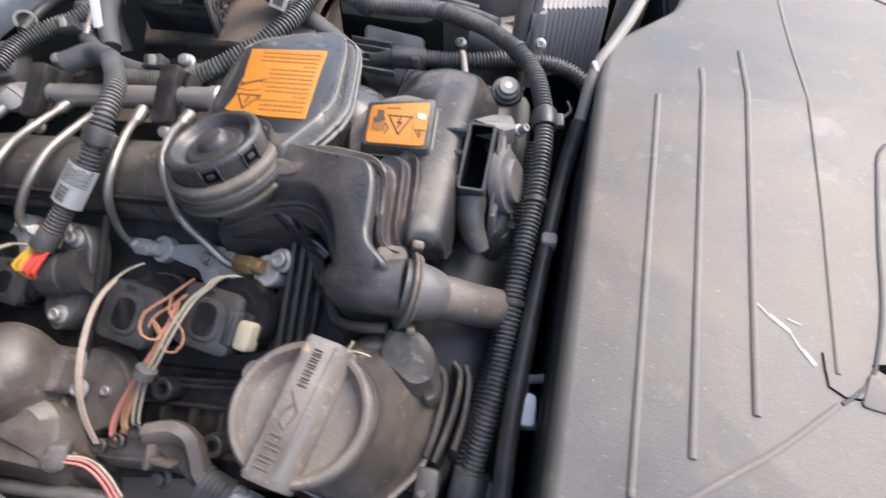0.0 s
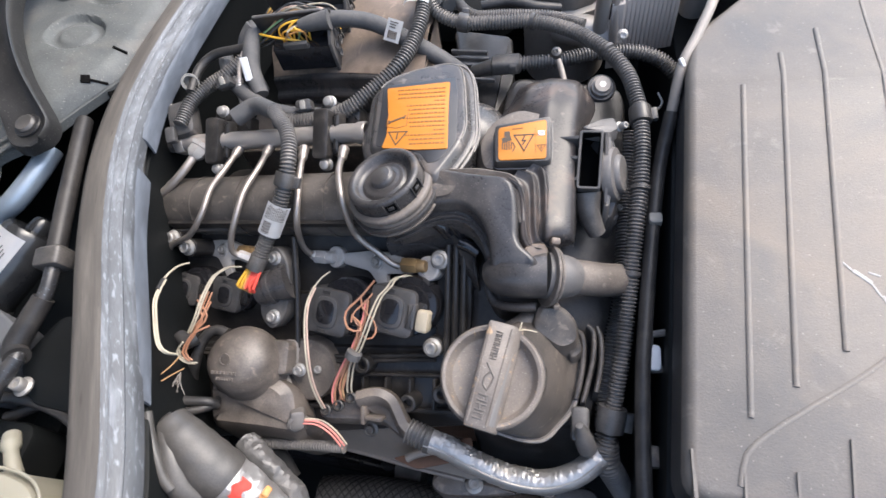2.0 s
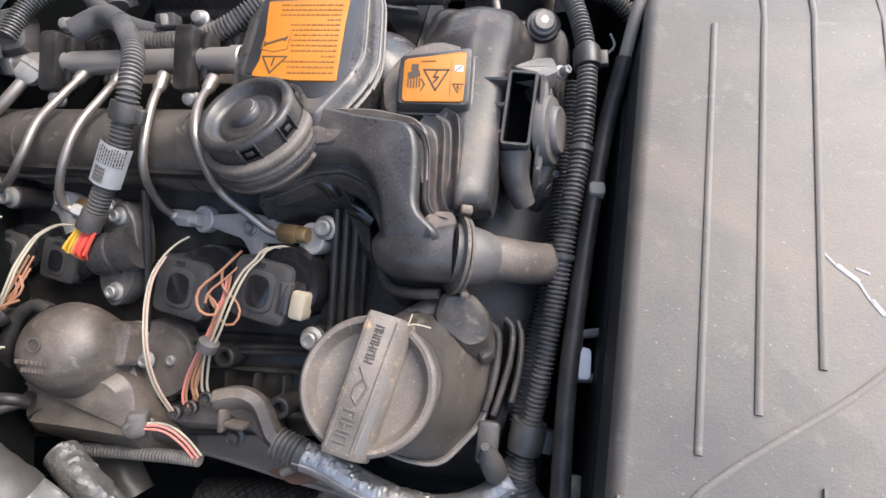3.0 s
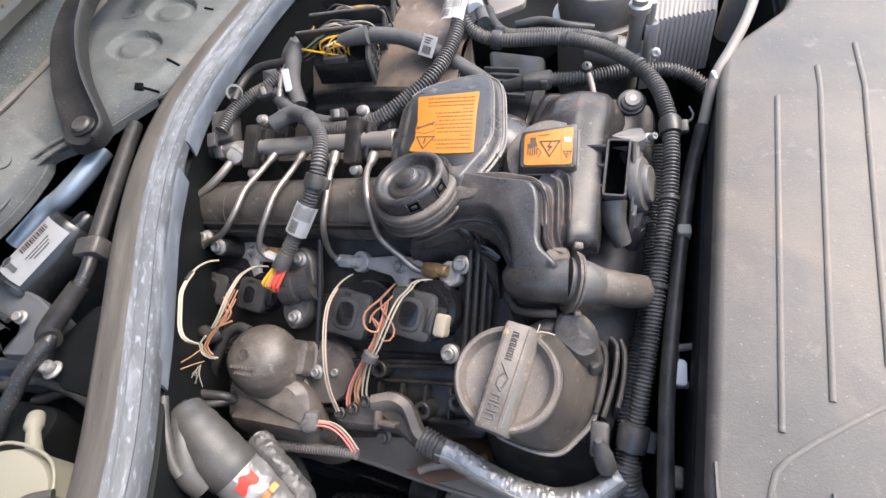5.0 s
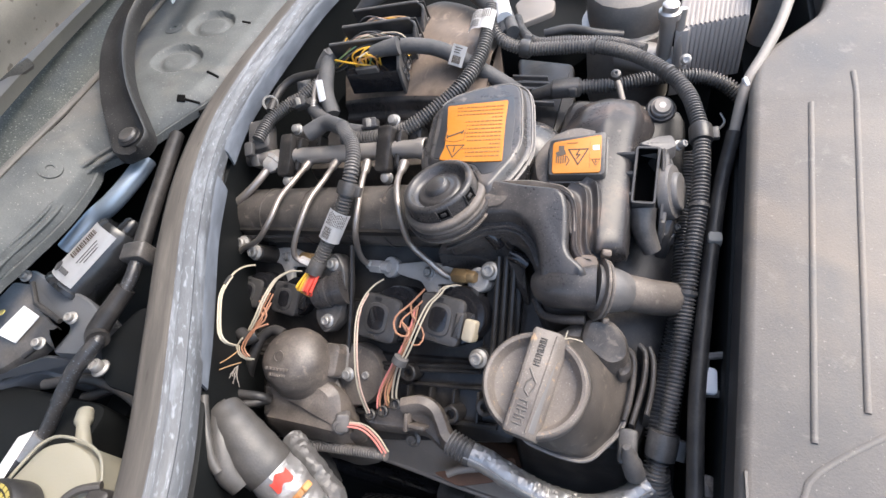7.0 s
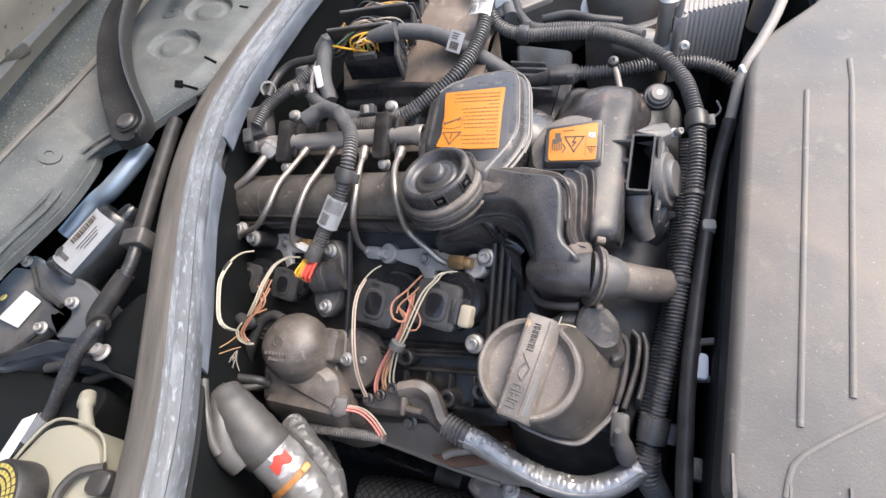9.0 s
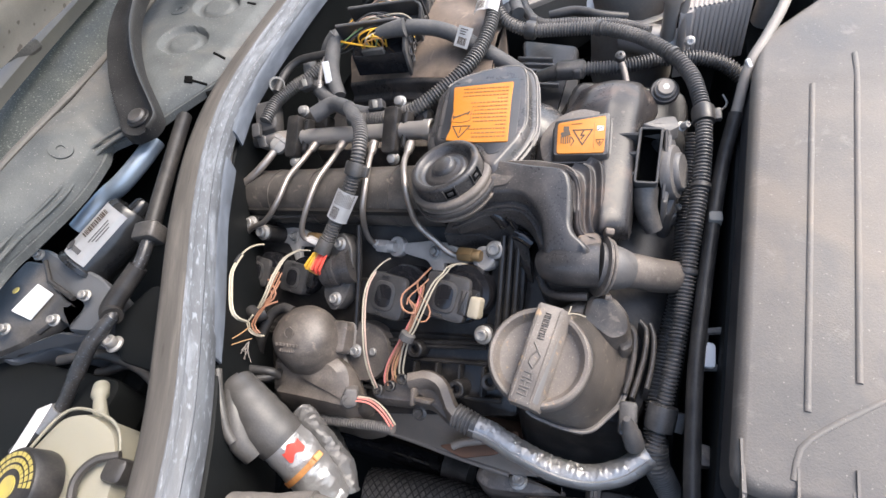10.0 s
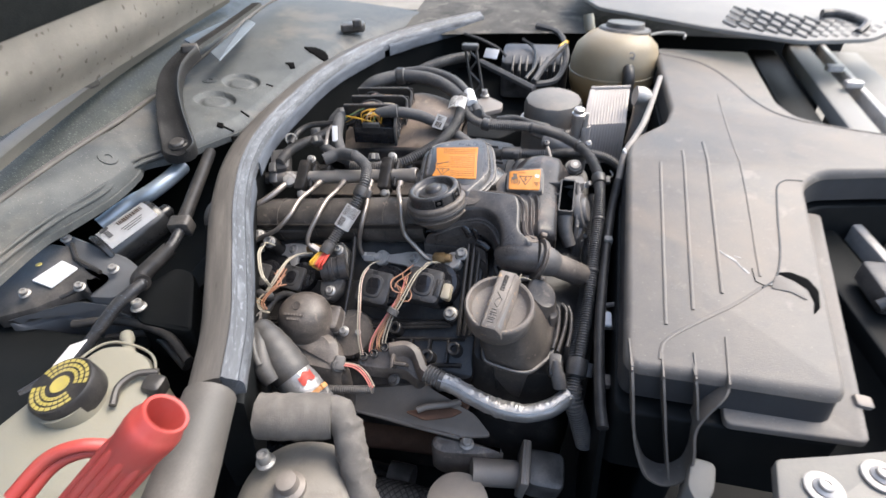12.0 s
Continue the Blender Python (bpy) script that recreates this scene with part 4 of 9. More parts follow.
part("side_lug", block(0.012, 0.018, 0.018, Matrix.Translation((0.021, 0.002, -0.012)), 0.003), M_HEAD, inj)
for k, p in enumerate(INJ):
    m = axis(p, HEAD_N) @ Matrix.Rotation(radians(-8), 4, "Z") @ Matrix.Scale(1.04 if k < 2 else 1.34, 4)
    if k == 0:
        inj.matrix_basis = axis(p, HEAD_N) @ Matrix.Rotation(radians(-8), 4, "Z")
    else:
        copy_thing(inj, m)
stray = thing("return_connector", "small cream plastic connector beside an injector", "connector", (-0.1799, 0.1765, 0.7527))
sm0 = axis((-0.1772, 0.1714, 0.7617), HEAD_N) @ Matrix.Rotation(radians(-8), 4, "Z")
part("shell", block(0.013, 0.022, 0.016, sm0, 0.003), M_BEIGE, stray)
part("latch", block(0.012, 0.028, 0.020, sm0 @ Matrix.Translation((-0.013, 0.002, -0.003)), 0.004), M_INJ, stray, "grey latch of the connector")

CL_U, CL_N = Vector((0.947, -0.201, 0.251)), Vector((-0.320, -0.510, 0.799))
for k, c in enumerate(((-0.441, 0.257, 0.741), (-0.238, 0.235, 0.763))):
    br = thing("injector_clamp", "flat steel clamp bracket bridging two injectors", "clamp bracket", c, "injector clamps")
    mc = axis(c, CL_N, CL_U)
    out = [(-0.048, -0.0050), (-0.030, -0.0080), (-0.010, -0.0105), (-0.001, -0.0200), (0.010, -0.0340), (0.019, -0.0330), (0.014, -0.0190), (0.013, -0.0115), (0.034, -0.0100), (0.050, -0.0070), (0.052, 0.0030), (0.032, 0.0060), (0.012, 0.0110), (-0.008, 0.0115), (-0.028, 0.0085), (-0.048, 0.0060)]
    part("plate", slab([(x, y, 0.0) for x, y in out], 0.006, 0.0012, 0.005, m=mc), M_CLAMP, br)
    part("bolt", bolt_bm(mc, 0.0052, 0.006), M_BOLT, br, "small bolt in a raised ring")
    part("raised_ring", lathe([(0.0090, -0.001), (0.0090, 0.0012), (0.0078, 0.0016), (0.0068, 0.0)], mc, 24), M_CLAMP, br)
    for x, r in ((-0.057, 0.0120), (0.064, 0.0125)):
        me_ = mc @ Matrix.Translation((x, 0.001 if x < 0 else -0.002, 0.001))
        part("eye", lathe([(r * 0.94, -0.014), (r, -0.012), (r, 0.0), (r * 0.92, 0.0012), (r * 0.66, 0.0012), (r * 0.62, -0.0004), (0, -0.0006)], me_, 30), M_CLAMP, br, "round steel washer")
    for x, mt in ((-0.0740, M_CLAMP), (0.0455, M_BRASS)):
        mn = axis(mc @ Vector((x, 0.0, 0.0040)), CL_U, CL_N)
        part("hex_nut", lathe([(0.0040, -0.010), (0.0074, -0.009), (0.0082, -0.006), (0.0082, 0.006), (0.0074, 0.009), (0.0050, 0.010), (0, 0.010)], mn, 6), mt, br, "hexagonal pipe nut")
        part("nut_collar", lathe([(0.0062, 0.009), (0.0062, 0.016), (0.0050, 0.018), (0, 0.018)], mn, 20), mt, br)

# ---- covers on top of the engine ----
def stepped(pts, prof, rnd=0.010, n=5, bm=None):
    """A moulded body: its top outline pts carried down through (spread, drop) steps."""
    p = rounded(pts, rnd, n)
    return rings_bm([[v - UP * d for v in inset(p, -o)] for o, d in prof], bm=bm)


def morph(top, base, ts, n=48):
    """A smooth neck between two closed outlines of points, through (share, height shift) stops."""
    def even(p):
        p = [Vector(q) for q in p] + [Vector(p[0])]
        L = [0.0]
        for a, b in zip(p, p[1:]):
            L.append(L[-1] + (b - a).length)
        out, k = [], 0
        for i in range(n):
            s = L[-1] * i / n
            while L[k + 1] < s:
                k += 1
            out.append(p[k].lerp(p[k + 1], (s - L[k]) / max(1e-9, L[k + 1] - L[k])))
        return out
    a, b = even(top), even(base)
    return rings_bm([[u.lerp(v, k) + UP * dz for u, v in zip(a, b)] for k, dz in ts])


LID_N = Vector((-0.013, -0.084, 1)).normalized()


def lid_z(x, y, d=0.0):
    return (x, y, 0.84395 + 0.013 * x + 0.084 * y + d)


breather = thing("breather_cover", "satin black cover with large orange warning label", "engine cover", (-0.18, 0.34, 0.80))
cover_out = [lid_z(x, y) for x, y in ((-0.2301, 0.3010), (-0.2340, 0.3400), (-0.2372, 0.3745), (-0.2230, 0.3905), (-0.1960, 0.4010), (-0.1700, 0.4065), (-0.1560, 0.4030), (-0.1498, 0.3860), (-0.1436, 0.3457), (-0.1404, 0.3212), (-0.1454, 0.3020), (-0.1584, 0.2770), (-0.1640, 0.2660), (-0.1740, 0.2720), (-0.1800, 0.2860), (-0.1960, 0.2960), (-0.2160, 0.2985))]
part("lid", stepped(cover_out, [(-0.003, 0.0), (-0.0012, 0.0003), (0.0004, 0.0014), (0.0030, 0.0065), (0.0042, 0.0085), (0.0082, 0.0090), (0.0090, 0.0098), (0.0088, 0.0108), (0.0070, 0.0114), (0.0068, 0.0128), (0.0102, 0.0132), (0.0112, 0.0142), (0.0108, 0.0156), (0.0086, 0.0162), (0.0090, 0.060)], 0.014, 6), M_COVER, breather, angle=48)
# Pale beads draw dust and the edge highlight along the rim.
part("edge_bead", tube([Vector(lid_z(p.x, p.y, -0.0008)) for p in inset(rounded(cover_out, 0.014, 6), -0.0003)][18:72], 0.0009, 6), M_EDGEPALE, breather, "pale lid edge, dust and highlight painted in")
for drop, out in ((0.0094, 0.0092), (0.0138, 0.0113)):
    part("flange_bead", tube([Vector(lid_z(p.x, p.y, -drop)) for p in inset(rounded(cover_out, 0.014, 6), -out)][22:72], 0.0010, 6), M_EDGEPALE, breather, "dusty pale flange edge with its highlight painted in")
part("label_panel", slab([lid_z(x, y, 0.0005) for x, y in ((-0.2262, 0.3010), (-0.2275, 0.3300), (-0.2318, 0.3780), (-0.1572, 0.3862), (-0.1520, 0.3550), (-0.1480, 0.3050), (-0.1620, 0.2830), (-0.1720, 0.2800), (-0.1800, 0.2920), (-0.2050, 0.3000))], 0.002, 0.0005, 0.004), M_PANEL, breather, "clean dark panel round the label")
part("side_bulge", lathe([(0.040, -0.07), (0.039, -0.02), (0.034, -0.006), (0.022, 0.004), (0, 0.008)], axis((-0.1370, 0.3560, 0.8400), (0.30, -0.10, 1)), 36), M_COVER, breather)
part("rear_tongue", slab([lid_z(x, y, -0.020) for x, y in ((-0.2450, 0.3020), (-0.2540, 0.3300), (-0.2460, 0.3720), (-0.2300, 0.3800), (-0.2280, 0.3020))], 0.05, 0.006, 0.010, 0.006), M_COVER, breather)
lab = [lid_z(x, y, 0.0016) for x, y in ((-0.2187, 0.2978), (-0.2166, 0.3129), (-0.2192, 0.3365), (-0.2232, 0.3560), (-0.2267, 0.3734), (-0.1626, 0.3790), (-0.1606, 0.3500), (-0.1549, 0.2959), (-0.1845, 0.2950))]
big = part("warning_label", slab(lab, 0.001, 0.0003, 0.002), M_ORANGE, breather, "orange warning label with unreadable print")
m_lab = axis(lid_z(-0.1900, 0.3380, 0.0018), LID_N, (1, 0.03, 0))
half = Matrix.Rotation(math.pi, 4, "Z")
rl = random.Random(14)
for k in range(14):
    wide = k > 9
    w = rl.uniform(0.033, 0.038) if not wide else rl.uniform(0.046, 0.052)
    w = 0.010 if k in (3, 10) else w
    bm, x = bmesh.new(), 0.0
    while x < w:
        L = min(rl.uniform(0.0012, 0.0042), w - x + 0.0006)
        block(L, 0.0015, 0.0003, m_lab @ Matrix.Translation((0.0300 - 0.0004 * k - x - L / 2, -0.0365 + 0.0053 * k, 0)), 0.0, bm)
        x += L + rl.uniform(0.0005, 0.0012)
    part("print", bm, M_BROWNINK, big)


def stroke(parent, m, pts, w, name, material=None):
    """Inked lines, laid flat on a label."""
    bm = bmesh.new()
    for a, b in zip(pts, pts[1:]):
        d = Vector((b[0] - a[0], b[1] - a[1], 0))
        block(d.length + w, w, 0.0003, m @ Matrix.Translation(((a[0] + b[0]) / 2, (a[1] + b[1]) / 2, 0)) @ Matrix.Rotation(math.atan2(d.y, d.x), 4, "Z"), 0.0, bm)
    return part(name, bm, material or M_INK, parent)


def triangle_sign(parent, m, s, inner):
    """A warning triangle, drawn in lines, with a mark in it."""
    c = [(s * math.cos(a), s * math.sin(a)) for a in (radians(90), radians(210), radians(330))]
    stroke(parent, m, c + c[:1], s * 0.11, "triangle_sign")
    stroke(parent, m, [(x * s, y * s) for x, y in inner], s * 0.12, "triangle_mark")


BOLT_MARK = ((0.12, 0.42), (-0.15, 0.05), (0.15, 0.05), (-0.06, -0.36))
triangle_sign(big, m_lab @ Matrix.Translation((-0.0165, -0.0265, 0)) @ half, 0.0105, ((0.03, 0.32), (0.0, -0.30)))
stroke(big, m_lab @ Matrix.Translation((-0.0195, -0.0060, 0)), [(-0.007, -0.003), (-0.0035, -0.0015), (0.0035, 0.0018), (0.007, 0.0030)], 0.0018, "tool_sign")
stroke(big, m_lab @ Matrix.Translation((-0.0195, -0.0060, 0)), [(-0.0072, -0.0045), (-0.0078, -0.0010)], 0.0014, "tool_sign")
stroke(big, m_lab @ Matrix.Translation((-0.0195, -0.0060, 0)), [(0.0068, 0.0012), (0.0078, 0.0048)], 0.0014, "tool_sign")
stroke(big, m_lab @ Matrix.Translation((-0.0190, -0.0060, 0)), [(-0.010, 0.0085), (-0.010, -0.008), (0.0, -0.0105), (0.010, -0.008), (0.010, 0.0085)], 0.0006, "tool_frame", M_BROWNINK)

# crankcase vent: a round stepped cap beside the cover
vent_c = Vector((-0.2100, 0.2607, 0.8712))
vent = thing("vent_cap", "round stepped black plastic crankcase vent cap", "vent cap", vent_c - UP * 0.07)
vm = axis(vent_c, (-0.20, 0.02, 0.98), (0, -1, 0)) @ Matrix.Scale(0.975, 4)
part("cap", lathe([(0.0362, -0.0165), (0.0362, -0.0040), (0.0356, -0.0014), (0.0338, 0.0), (0.0300, 0.0), (0.0288, -0.0008), (0.0272, -0.0050), (0.0250, -0.0078), (0.0228, -0.0082), (0.0205, -0.0060), (0.0190, -0.0052), (0.0168, -0.0058), (0.0148, -0.0048), (0.0124, -0.0044), (0.0112, -0.0002), (0.0098, 0.0012), (0, 0.0014)], vm, 64), M_DUCT, vent, angle=50)
part("knob_mark", tube([vm @ Vector((0.009 * math.cos(a), 0.009 * math.sin(a), 0.0012)) for a in (1.2, 1.6, 2.0, 2.4, 2.8)], 0.0006, 6), M_EDGEPALE, vent, "pale arc on the knob")
part("base_ring", lathe([(0.0408, -0.0240), (0.0424, -0.0205), (0.0424, -0.0180), (0.0414, -0.0164), (0.0395, -0.0156), (0.0370, -0.0150), (0.0360, -0.0165)], vm, 64), M_DUSTCOVER, vent, "dusty ring under the cap")
part("drum", lathe([(0.0260, -0.0560), (0.0400, -0.0400), (0.0422, -0.0340), (0.0418, -0.0270), (0.0405, -0.0238)], vm, 56), M_DUSTCOVER, vent, "dusty drum of the vent")
part("drum_step", lathe([(0.0410, -0.0340), (0.0440, -0.0318), (0.0444, -0.0285), (0.0436, -0.0270), (0.0410, -0.0264)], vm, 56), M_DUCT, vent)
part("skirt_ring", lathe([(0.0405, -0.0385), (0.0436, -0.0370), (0.0440, -0.0352), (0.0416, -0.0342)], vm, 56), M_DUSTCOVER, vent)
for a in (22, 70, 122):
    w = vm @ Matrix.Rotation(radians(a), 4, "Z")
    for da in (-9.5, 9.5):
        part("catch_side", block(0.0040, 0.0012, 0.0125, w @ Matrix.Rotation(radians(da), 4, "Z") @ Matrix.Translation((0.0362, 0, -0.0090)), 0.0004), M_DUCT, vent)
    part("catch_slot", block(0.0012, 0.0095, 0.0085, w @ Matrix.Translation((0.0361, 0, -0.0090)), 0.0004), M_VOID, vent, "dark slot of the catch")
    part("catch_tooth", block(0.0024, 0.0055, 0.0035, w @ Matrix.Translation((0.0368, 0, -0.0085)), 0.0008), M_DUCT, vent)

# duct that leads from the vent down to the pipe at the front
duct = thing("breather_duct", "stepped black breather duct curving to the front", "duct", (-0.10, 0.22, 0.78))


def duct_z(x, y, d=0.0):
    return (x, y, 0.8655 + 0.45 * (y - 0.262) + 0.16 * (x + 0.10) + d - 25 * max(0.0, 0.212 - y) ** 2)


duct_out = [duct_z(x, y) for x, y in ((-0.1790, 0.2520), (-0.1790, 0.2800), (-0.1650, 0.2790), (-0.1300, 0.2705), (-0.1010, 0.2655), (-0.0935, 0.2600), (-0.0900, 0.2480), (-0.0888, 0.2300), (-0.0880, 0.2170), (-0.0840, 0.2090), (-0.0764, 0.2040), (-0.0700, 0.1990), (-0.0700, 0.1900), (-0.0900, 0.1850), (-0.1060, 0.1865), (-0.1085, 0.2000), (-0.1110, 0.2170), (-0.1180, 0.2320), (-0.1290, 0.2440), (-0.1440, 0.2500), (-0.1620, 0.2490))]
part("shell", stepped(duct_out, [(-0.0045, 0.0), (-0.0020, 0.0006), (0.0, 0.0026), (0.0014, 0.0060), (0.0022, 0.030), (0.0024, 0.055)], 0.008, 4), M_DUCT, duct, angle=60)
inner_edge = rounded([duct_z(x, y) for x, y in ((-0.2150, 0.2330), (-0.1950, 0.2360), (-0.1690, 0.2460), (-0.1440, 0.2478), (-0.1280, 0.2415), (-0.1165, 0.2305), (-0.1092, 0.2160), (-0.1068, 0.2000), (-0.1045, 0.1850))], 0.010, 5)
for drop, out, r in ((0.0135, 0.0030, 0.0016), (0.0195, 0.0048, 0.0018)):
    line = [Vector((p.x - out * 0.4, p.y - out * 0.9, p.z - drop - 0.004)) for p in inner_edge[6:-6]]
    part("step_bead", tube(line, r, 8), M_DUCT, duct, "moulded step line")
part("arch", slab([duct_z(x, y, -0.016) for x, y in ((-0.2060, 0.2420), (-0.1740, 0.2520), (-0.1440, 0.2520), (-0.1250, 0.2440), (-0.1130, 0.2300), (-0.1060, 0.2100), (-0.1140, 0.2080), (-0.1230, 0.2260), (-0.1340, 0.2370), (-0.1480, 0.2420), (-0.1720, 0.2400), (-0.2020, 0.2320))], 0.020, 0.003, 0.006), M_DUCT, duct)
part("dust_saddle", slab([duct_z(x, y, 0.0004) for x, y in ((-0.1760, 0.2525), (-0.1760, 0.2775), (-0.1610, 0.2765), (-0.1380, 0.2700), (-0.1440, 0.2600), (-0.1500, 0.2535))], 0.003, 0.0006, 0.006), M_DUSTCOVER, duct, "dusty brown saddle beside the vent")
part("back_ledge", slab([duct_z(x, y, -0.0075) for x, y in ((-0.1600, 0.2750), (-0.1600, 0.2820), (-0.1250, 0.2790), (-0.0960, 0.2720), (-0.0860, 0.2640), (-0.0820, 0.2480), (-0.0812, 0.2300), (-0.0870, 0.2300), (-0.0900, 0.2500), (-0.0960, 0.2620), (-0.1100, 0.2680))], 0.02, 0.0020, 0.005), M_DUSTCOVER, duct, "dusty ledge behind the duct")
part("elbow", tube([(-0.1075, 0.2005, 0.8030), (-0.1000, 0.2000, 0.8085), (-0.0860, 0.1985, 0.8115), (-0.0740, 0.1985, 0.8125), (-0.0620, 0.1990, 0.8125)], 0.0205, 32, rfun=lambda t: 0.80 + 0.20 * math.sin(min(1.0, t * 3.5) * math.pi / 2)), M_DUCT, duct)
part("elbow_rim", tube([(-0.1150, 0.1950, 0.7930), (-0.1080, 0.1820, 0.7890), (-0.0930, 0.1760, 0.7920), (-0.0700, 0.1760, 0.7960)], 0.0040, 12), M_DUCT, duct, "lower moulded rim")
part("elbow_skirt", slab([(-0.1200, 0.2160, 0.8000), (-0.0940, 0.2170, 0.8040), (-0.0690, 0.2190, 0.8060), (-0.0640, 0.1900, 0.7880), (-0.0860, 0.1830, 0.7820), (-0.1080, 0.1860, 0.7820), (-0.1180, 0.2000, 0.7900)], 0.05, 0.006, 0.012), M_DUCT, duct)
part("web", slab([(-0.2160, 0.2440, 0.8080), (-0.1810, 0.2490, 0.8080), (-0.1510, 0.2500, 0.8040), (-0.1320, 0.2380, 0.7960), (-0.1250, 0.2050, 0.7850), (-0.1500, 0.2300, 0.7850), (-0.1850, 0.2440, 0.7850), (-0.2240, 0.2370, 0.7900)], 0.03, 0.003, 0.008), M_DUCT, duct)
for pts, r in (([(-0.1690, 0.2470, 0.8240), (-0.1610, 0.2440, 0.8180), (-0.1550, 0.2420, 0.8080)], 0.0062), ([(-0.1560, 0.2480, 0.8220), (-0.1490, 0.2450, 0.8160), (-0.1440, 0.2430, 0.8060)], 0.0052), ([(-0.1450, 0.2370, 0.8010), (-0.1360, 0.2340, 0.8000), (-0.1270, 0.2300, 0.7960)], 0.0062)):
    part("clip_lug", tube(pts, r, 14), M_GLOSS, duct, "glossy black clip lug")

# front cover with socket
front = thing("front_cover", "shiny black front engine cover with small orange label", "engine cover", (-0.05, 0.32, 0.76))
ROWS_F = [
    [(-0.1010, 0.4249, 0.8178), (-0.0877, 0.4275, 0.8231), (-0.0724, 0.4325, 0.8263), (-0.0600, 0.4358, 0.8240), (-0.0440, 0.4381, 0.8190), (-0.0320, 0.4407, 0.8100), (-0.0183, 0.4385, 0.7986)],
    [(-0.0973, 0.4052, 0.8418), (-0.0839, 0.3984, 0.8536), (-0.0693, 0.3976, 0.8580), (-0.0590, 0.3992, 0.8570), (-0.0400, 0.4014, 0.8515), (-0.0320, 0.4096, 0.8370), (-0.0197, 0.4228, 0.8185)],
    [(-0.1060, 0.3856, 0.8367), (-0.0902, 0.3704, 0.8556), (-0.0700, 0.3681, 0.8625), (-0.0600, 0.3695, 0.8615), (-0.0390, 0.3703, 0.8550), (-0.0290, 0.3795, 0.8360), (-0.0150, 0.4035, 0.8144)],
    [(-0.1188, 0.3628, 0.8301), (-0.0966, 0.3458, 0.8503), (-0.0730, 0.3417, 0.8590), (-0.0615, 0.3418, 0.8590), (-0.0410, 0.3411, 0.8525), (-0.0340, 0.3463, 0.8330), (-0.0263, 0.3754, 0.8125)],
    [(-0.1151, 0.3062, 0.8263), (-0.0933, 0.2890, 0.8445), (-0.0730, 0.2903, 0.8500), (-0.0625, 0.2882, 0.8510), (-0.0415, 0.2907, 0.8435), (-0.0375, 0.2957, 0.8240), (-0.0337, 0.3240, 0.8062)],
    [(-0.0948, 0.2719, 0.8182), (-0.0794, 0.2577, 0.8364), (-0.0690, 0.2576, 0.8420), (-0.0622, 0.2552, 0.8445), (-0.0418, 0.2587, 0.8370), (-0.0385, 0.2639, 0.8170), (-0.0351, 0.2904, 0.8012)],
    [(-0.0820, 0.2474, 0.7993), (-0.0725, 0.2258, 0.8250), (-0.0668, 0.2242, 0.8325), (-0.0612, 0.2225, 0.8360), (-0.0425, 0.2283, 0.8290), (-0.0395, 0.2331, 0.8100), (-0.0373, 0.2572, 0.7965)],
    [(-0.0831, 0.2549, 0.7827), (-0.0734, 0.2380, 0.7900), (-0.0660, 0.2330, 0.7980), (-0.0600, 0.2310, 0.8036), (-0.0430, 0.2400, 0.7980), (-0.0400, 0.2480, 0.7920), (-0.0367, 0.2654, 0.7776)],
]
part("shell", loft(ROWS_F, 8), M_SHINY, front, angle=60)
part("core", slab([(-0.0978, 0.3008, 0.8244), (-0.0850, 0.3979, 0.8368), (-0.0440, 0.4051, 0.8200), (-0.0460, 0.3139, 0.8100), (-0.0500, 0.2520, 0.8000), (-0.0712, 0.2433, 0.8050)], 0.05, 0.006, 0.01), M_SHINY, front)
part("shoulder", slab([(-0.1250, 0.2880, 0.8480), (-0.1330, 0.3220, 0.8520), (-0.1200, 0.3480, 0.8560), (-0.0980, 0.3600, 0.8590), (-0.0640, 0.3560, 0.8600), (-0.0600, 0.2900, 0.8480)], 0.05, 0.010, 0.012, 0.010, 6), M_DUSTCOVER, front, "dusty brown shoulder beside the label")
PADC = [(-0.1117, 0.2885), (-0.1135, 0.3215), (-0.0632, 0.3300), (-0.0620, 0.2905)]
pad_z = lambda x, y, d=0.0: (x, y, 0.8582 + 0.40 * (y - 0.290) - 0.02 * (x + 0.09) + d)
part("pad", stepped([pad_z(x, y) for x, y in PADC], [(-0.0018, 0.0), (-0.0004, 0.0004), (0.0, 0.0016), (0.0008, 0.0080), (0.0020, 0.0086), (0.0030, 0.030)], 0.004), M_BLACK, front, "raised black pad under the label")
lab2 = [pad_z(x, y, 0.0008) for x, y in ((-0.1085, 0.2895), (-0.1100, 0.3182), (-0.0668, 0.3262), (-0.0660, 0.2918))]
small = part("warning_label", slab(lab2, 0.001, 0.0003, 0.003), M_ORANGE, front, "small orange high-voltage warning label")
lc = sum((Vector(p) for p in lab2), Vector()) / 4 + Vector((0, 0, 0.0002))
lx, ly = (Vector(lab2[3]) - Vector(lab2[0])).normalized(), (Vector(lab2[1]) - Vector(lab2[0])).normalized()
m_l2 = axis(lc, lx.cross(ly), lx)
triangle_sign(small, m_l2 @ Matrix.Translation((0.0015, 0.0010, 0)) @ half, 0.0100, BOLT_MARK)
triangle_sign(small, m_l2 @ Matrix.Translation((0.0170, -0.0065, 0)) @ half, 0.0042, BOLT_MARK)
part("pictogram", block(0.0050, 0.0050, 0.0003, m_l2 @ Matrix.Translation((-0.0135, 0.0075, 0)), 0), M_INK, small)
part("pictogram", block(0.0084, 0.0046, 0.0003, m_l2 @ Matrix.Translation((-0.0140, 0.0025, 0)) @ Matrix.Rotation(0.3, 4, "Z"), 0), M_INK, small)
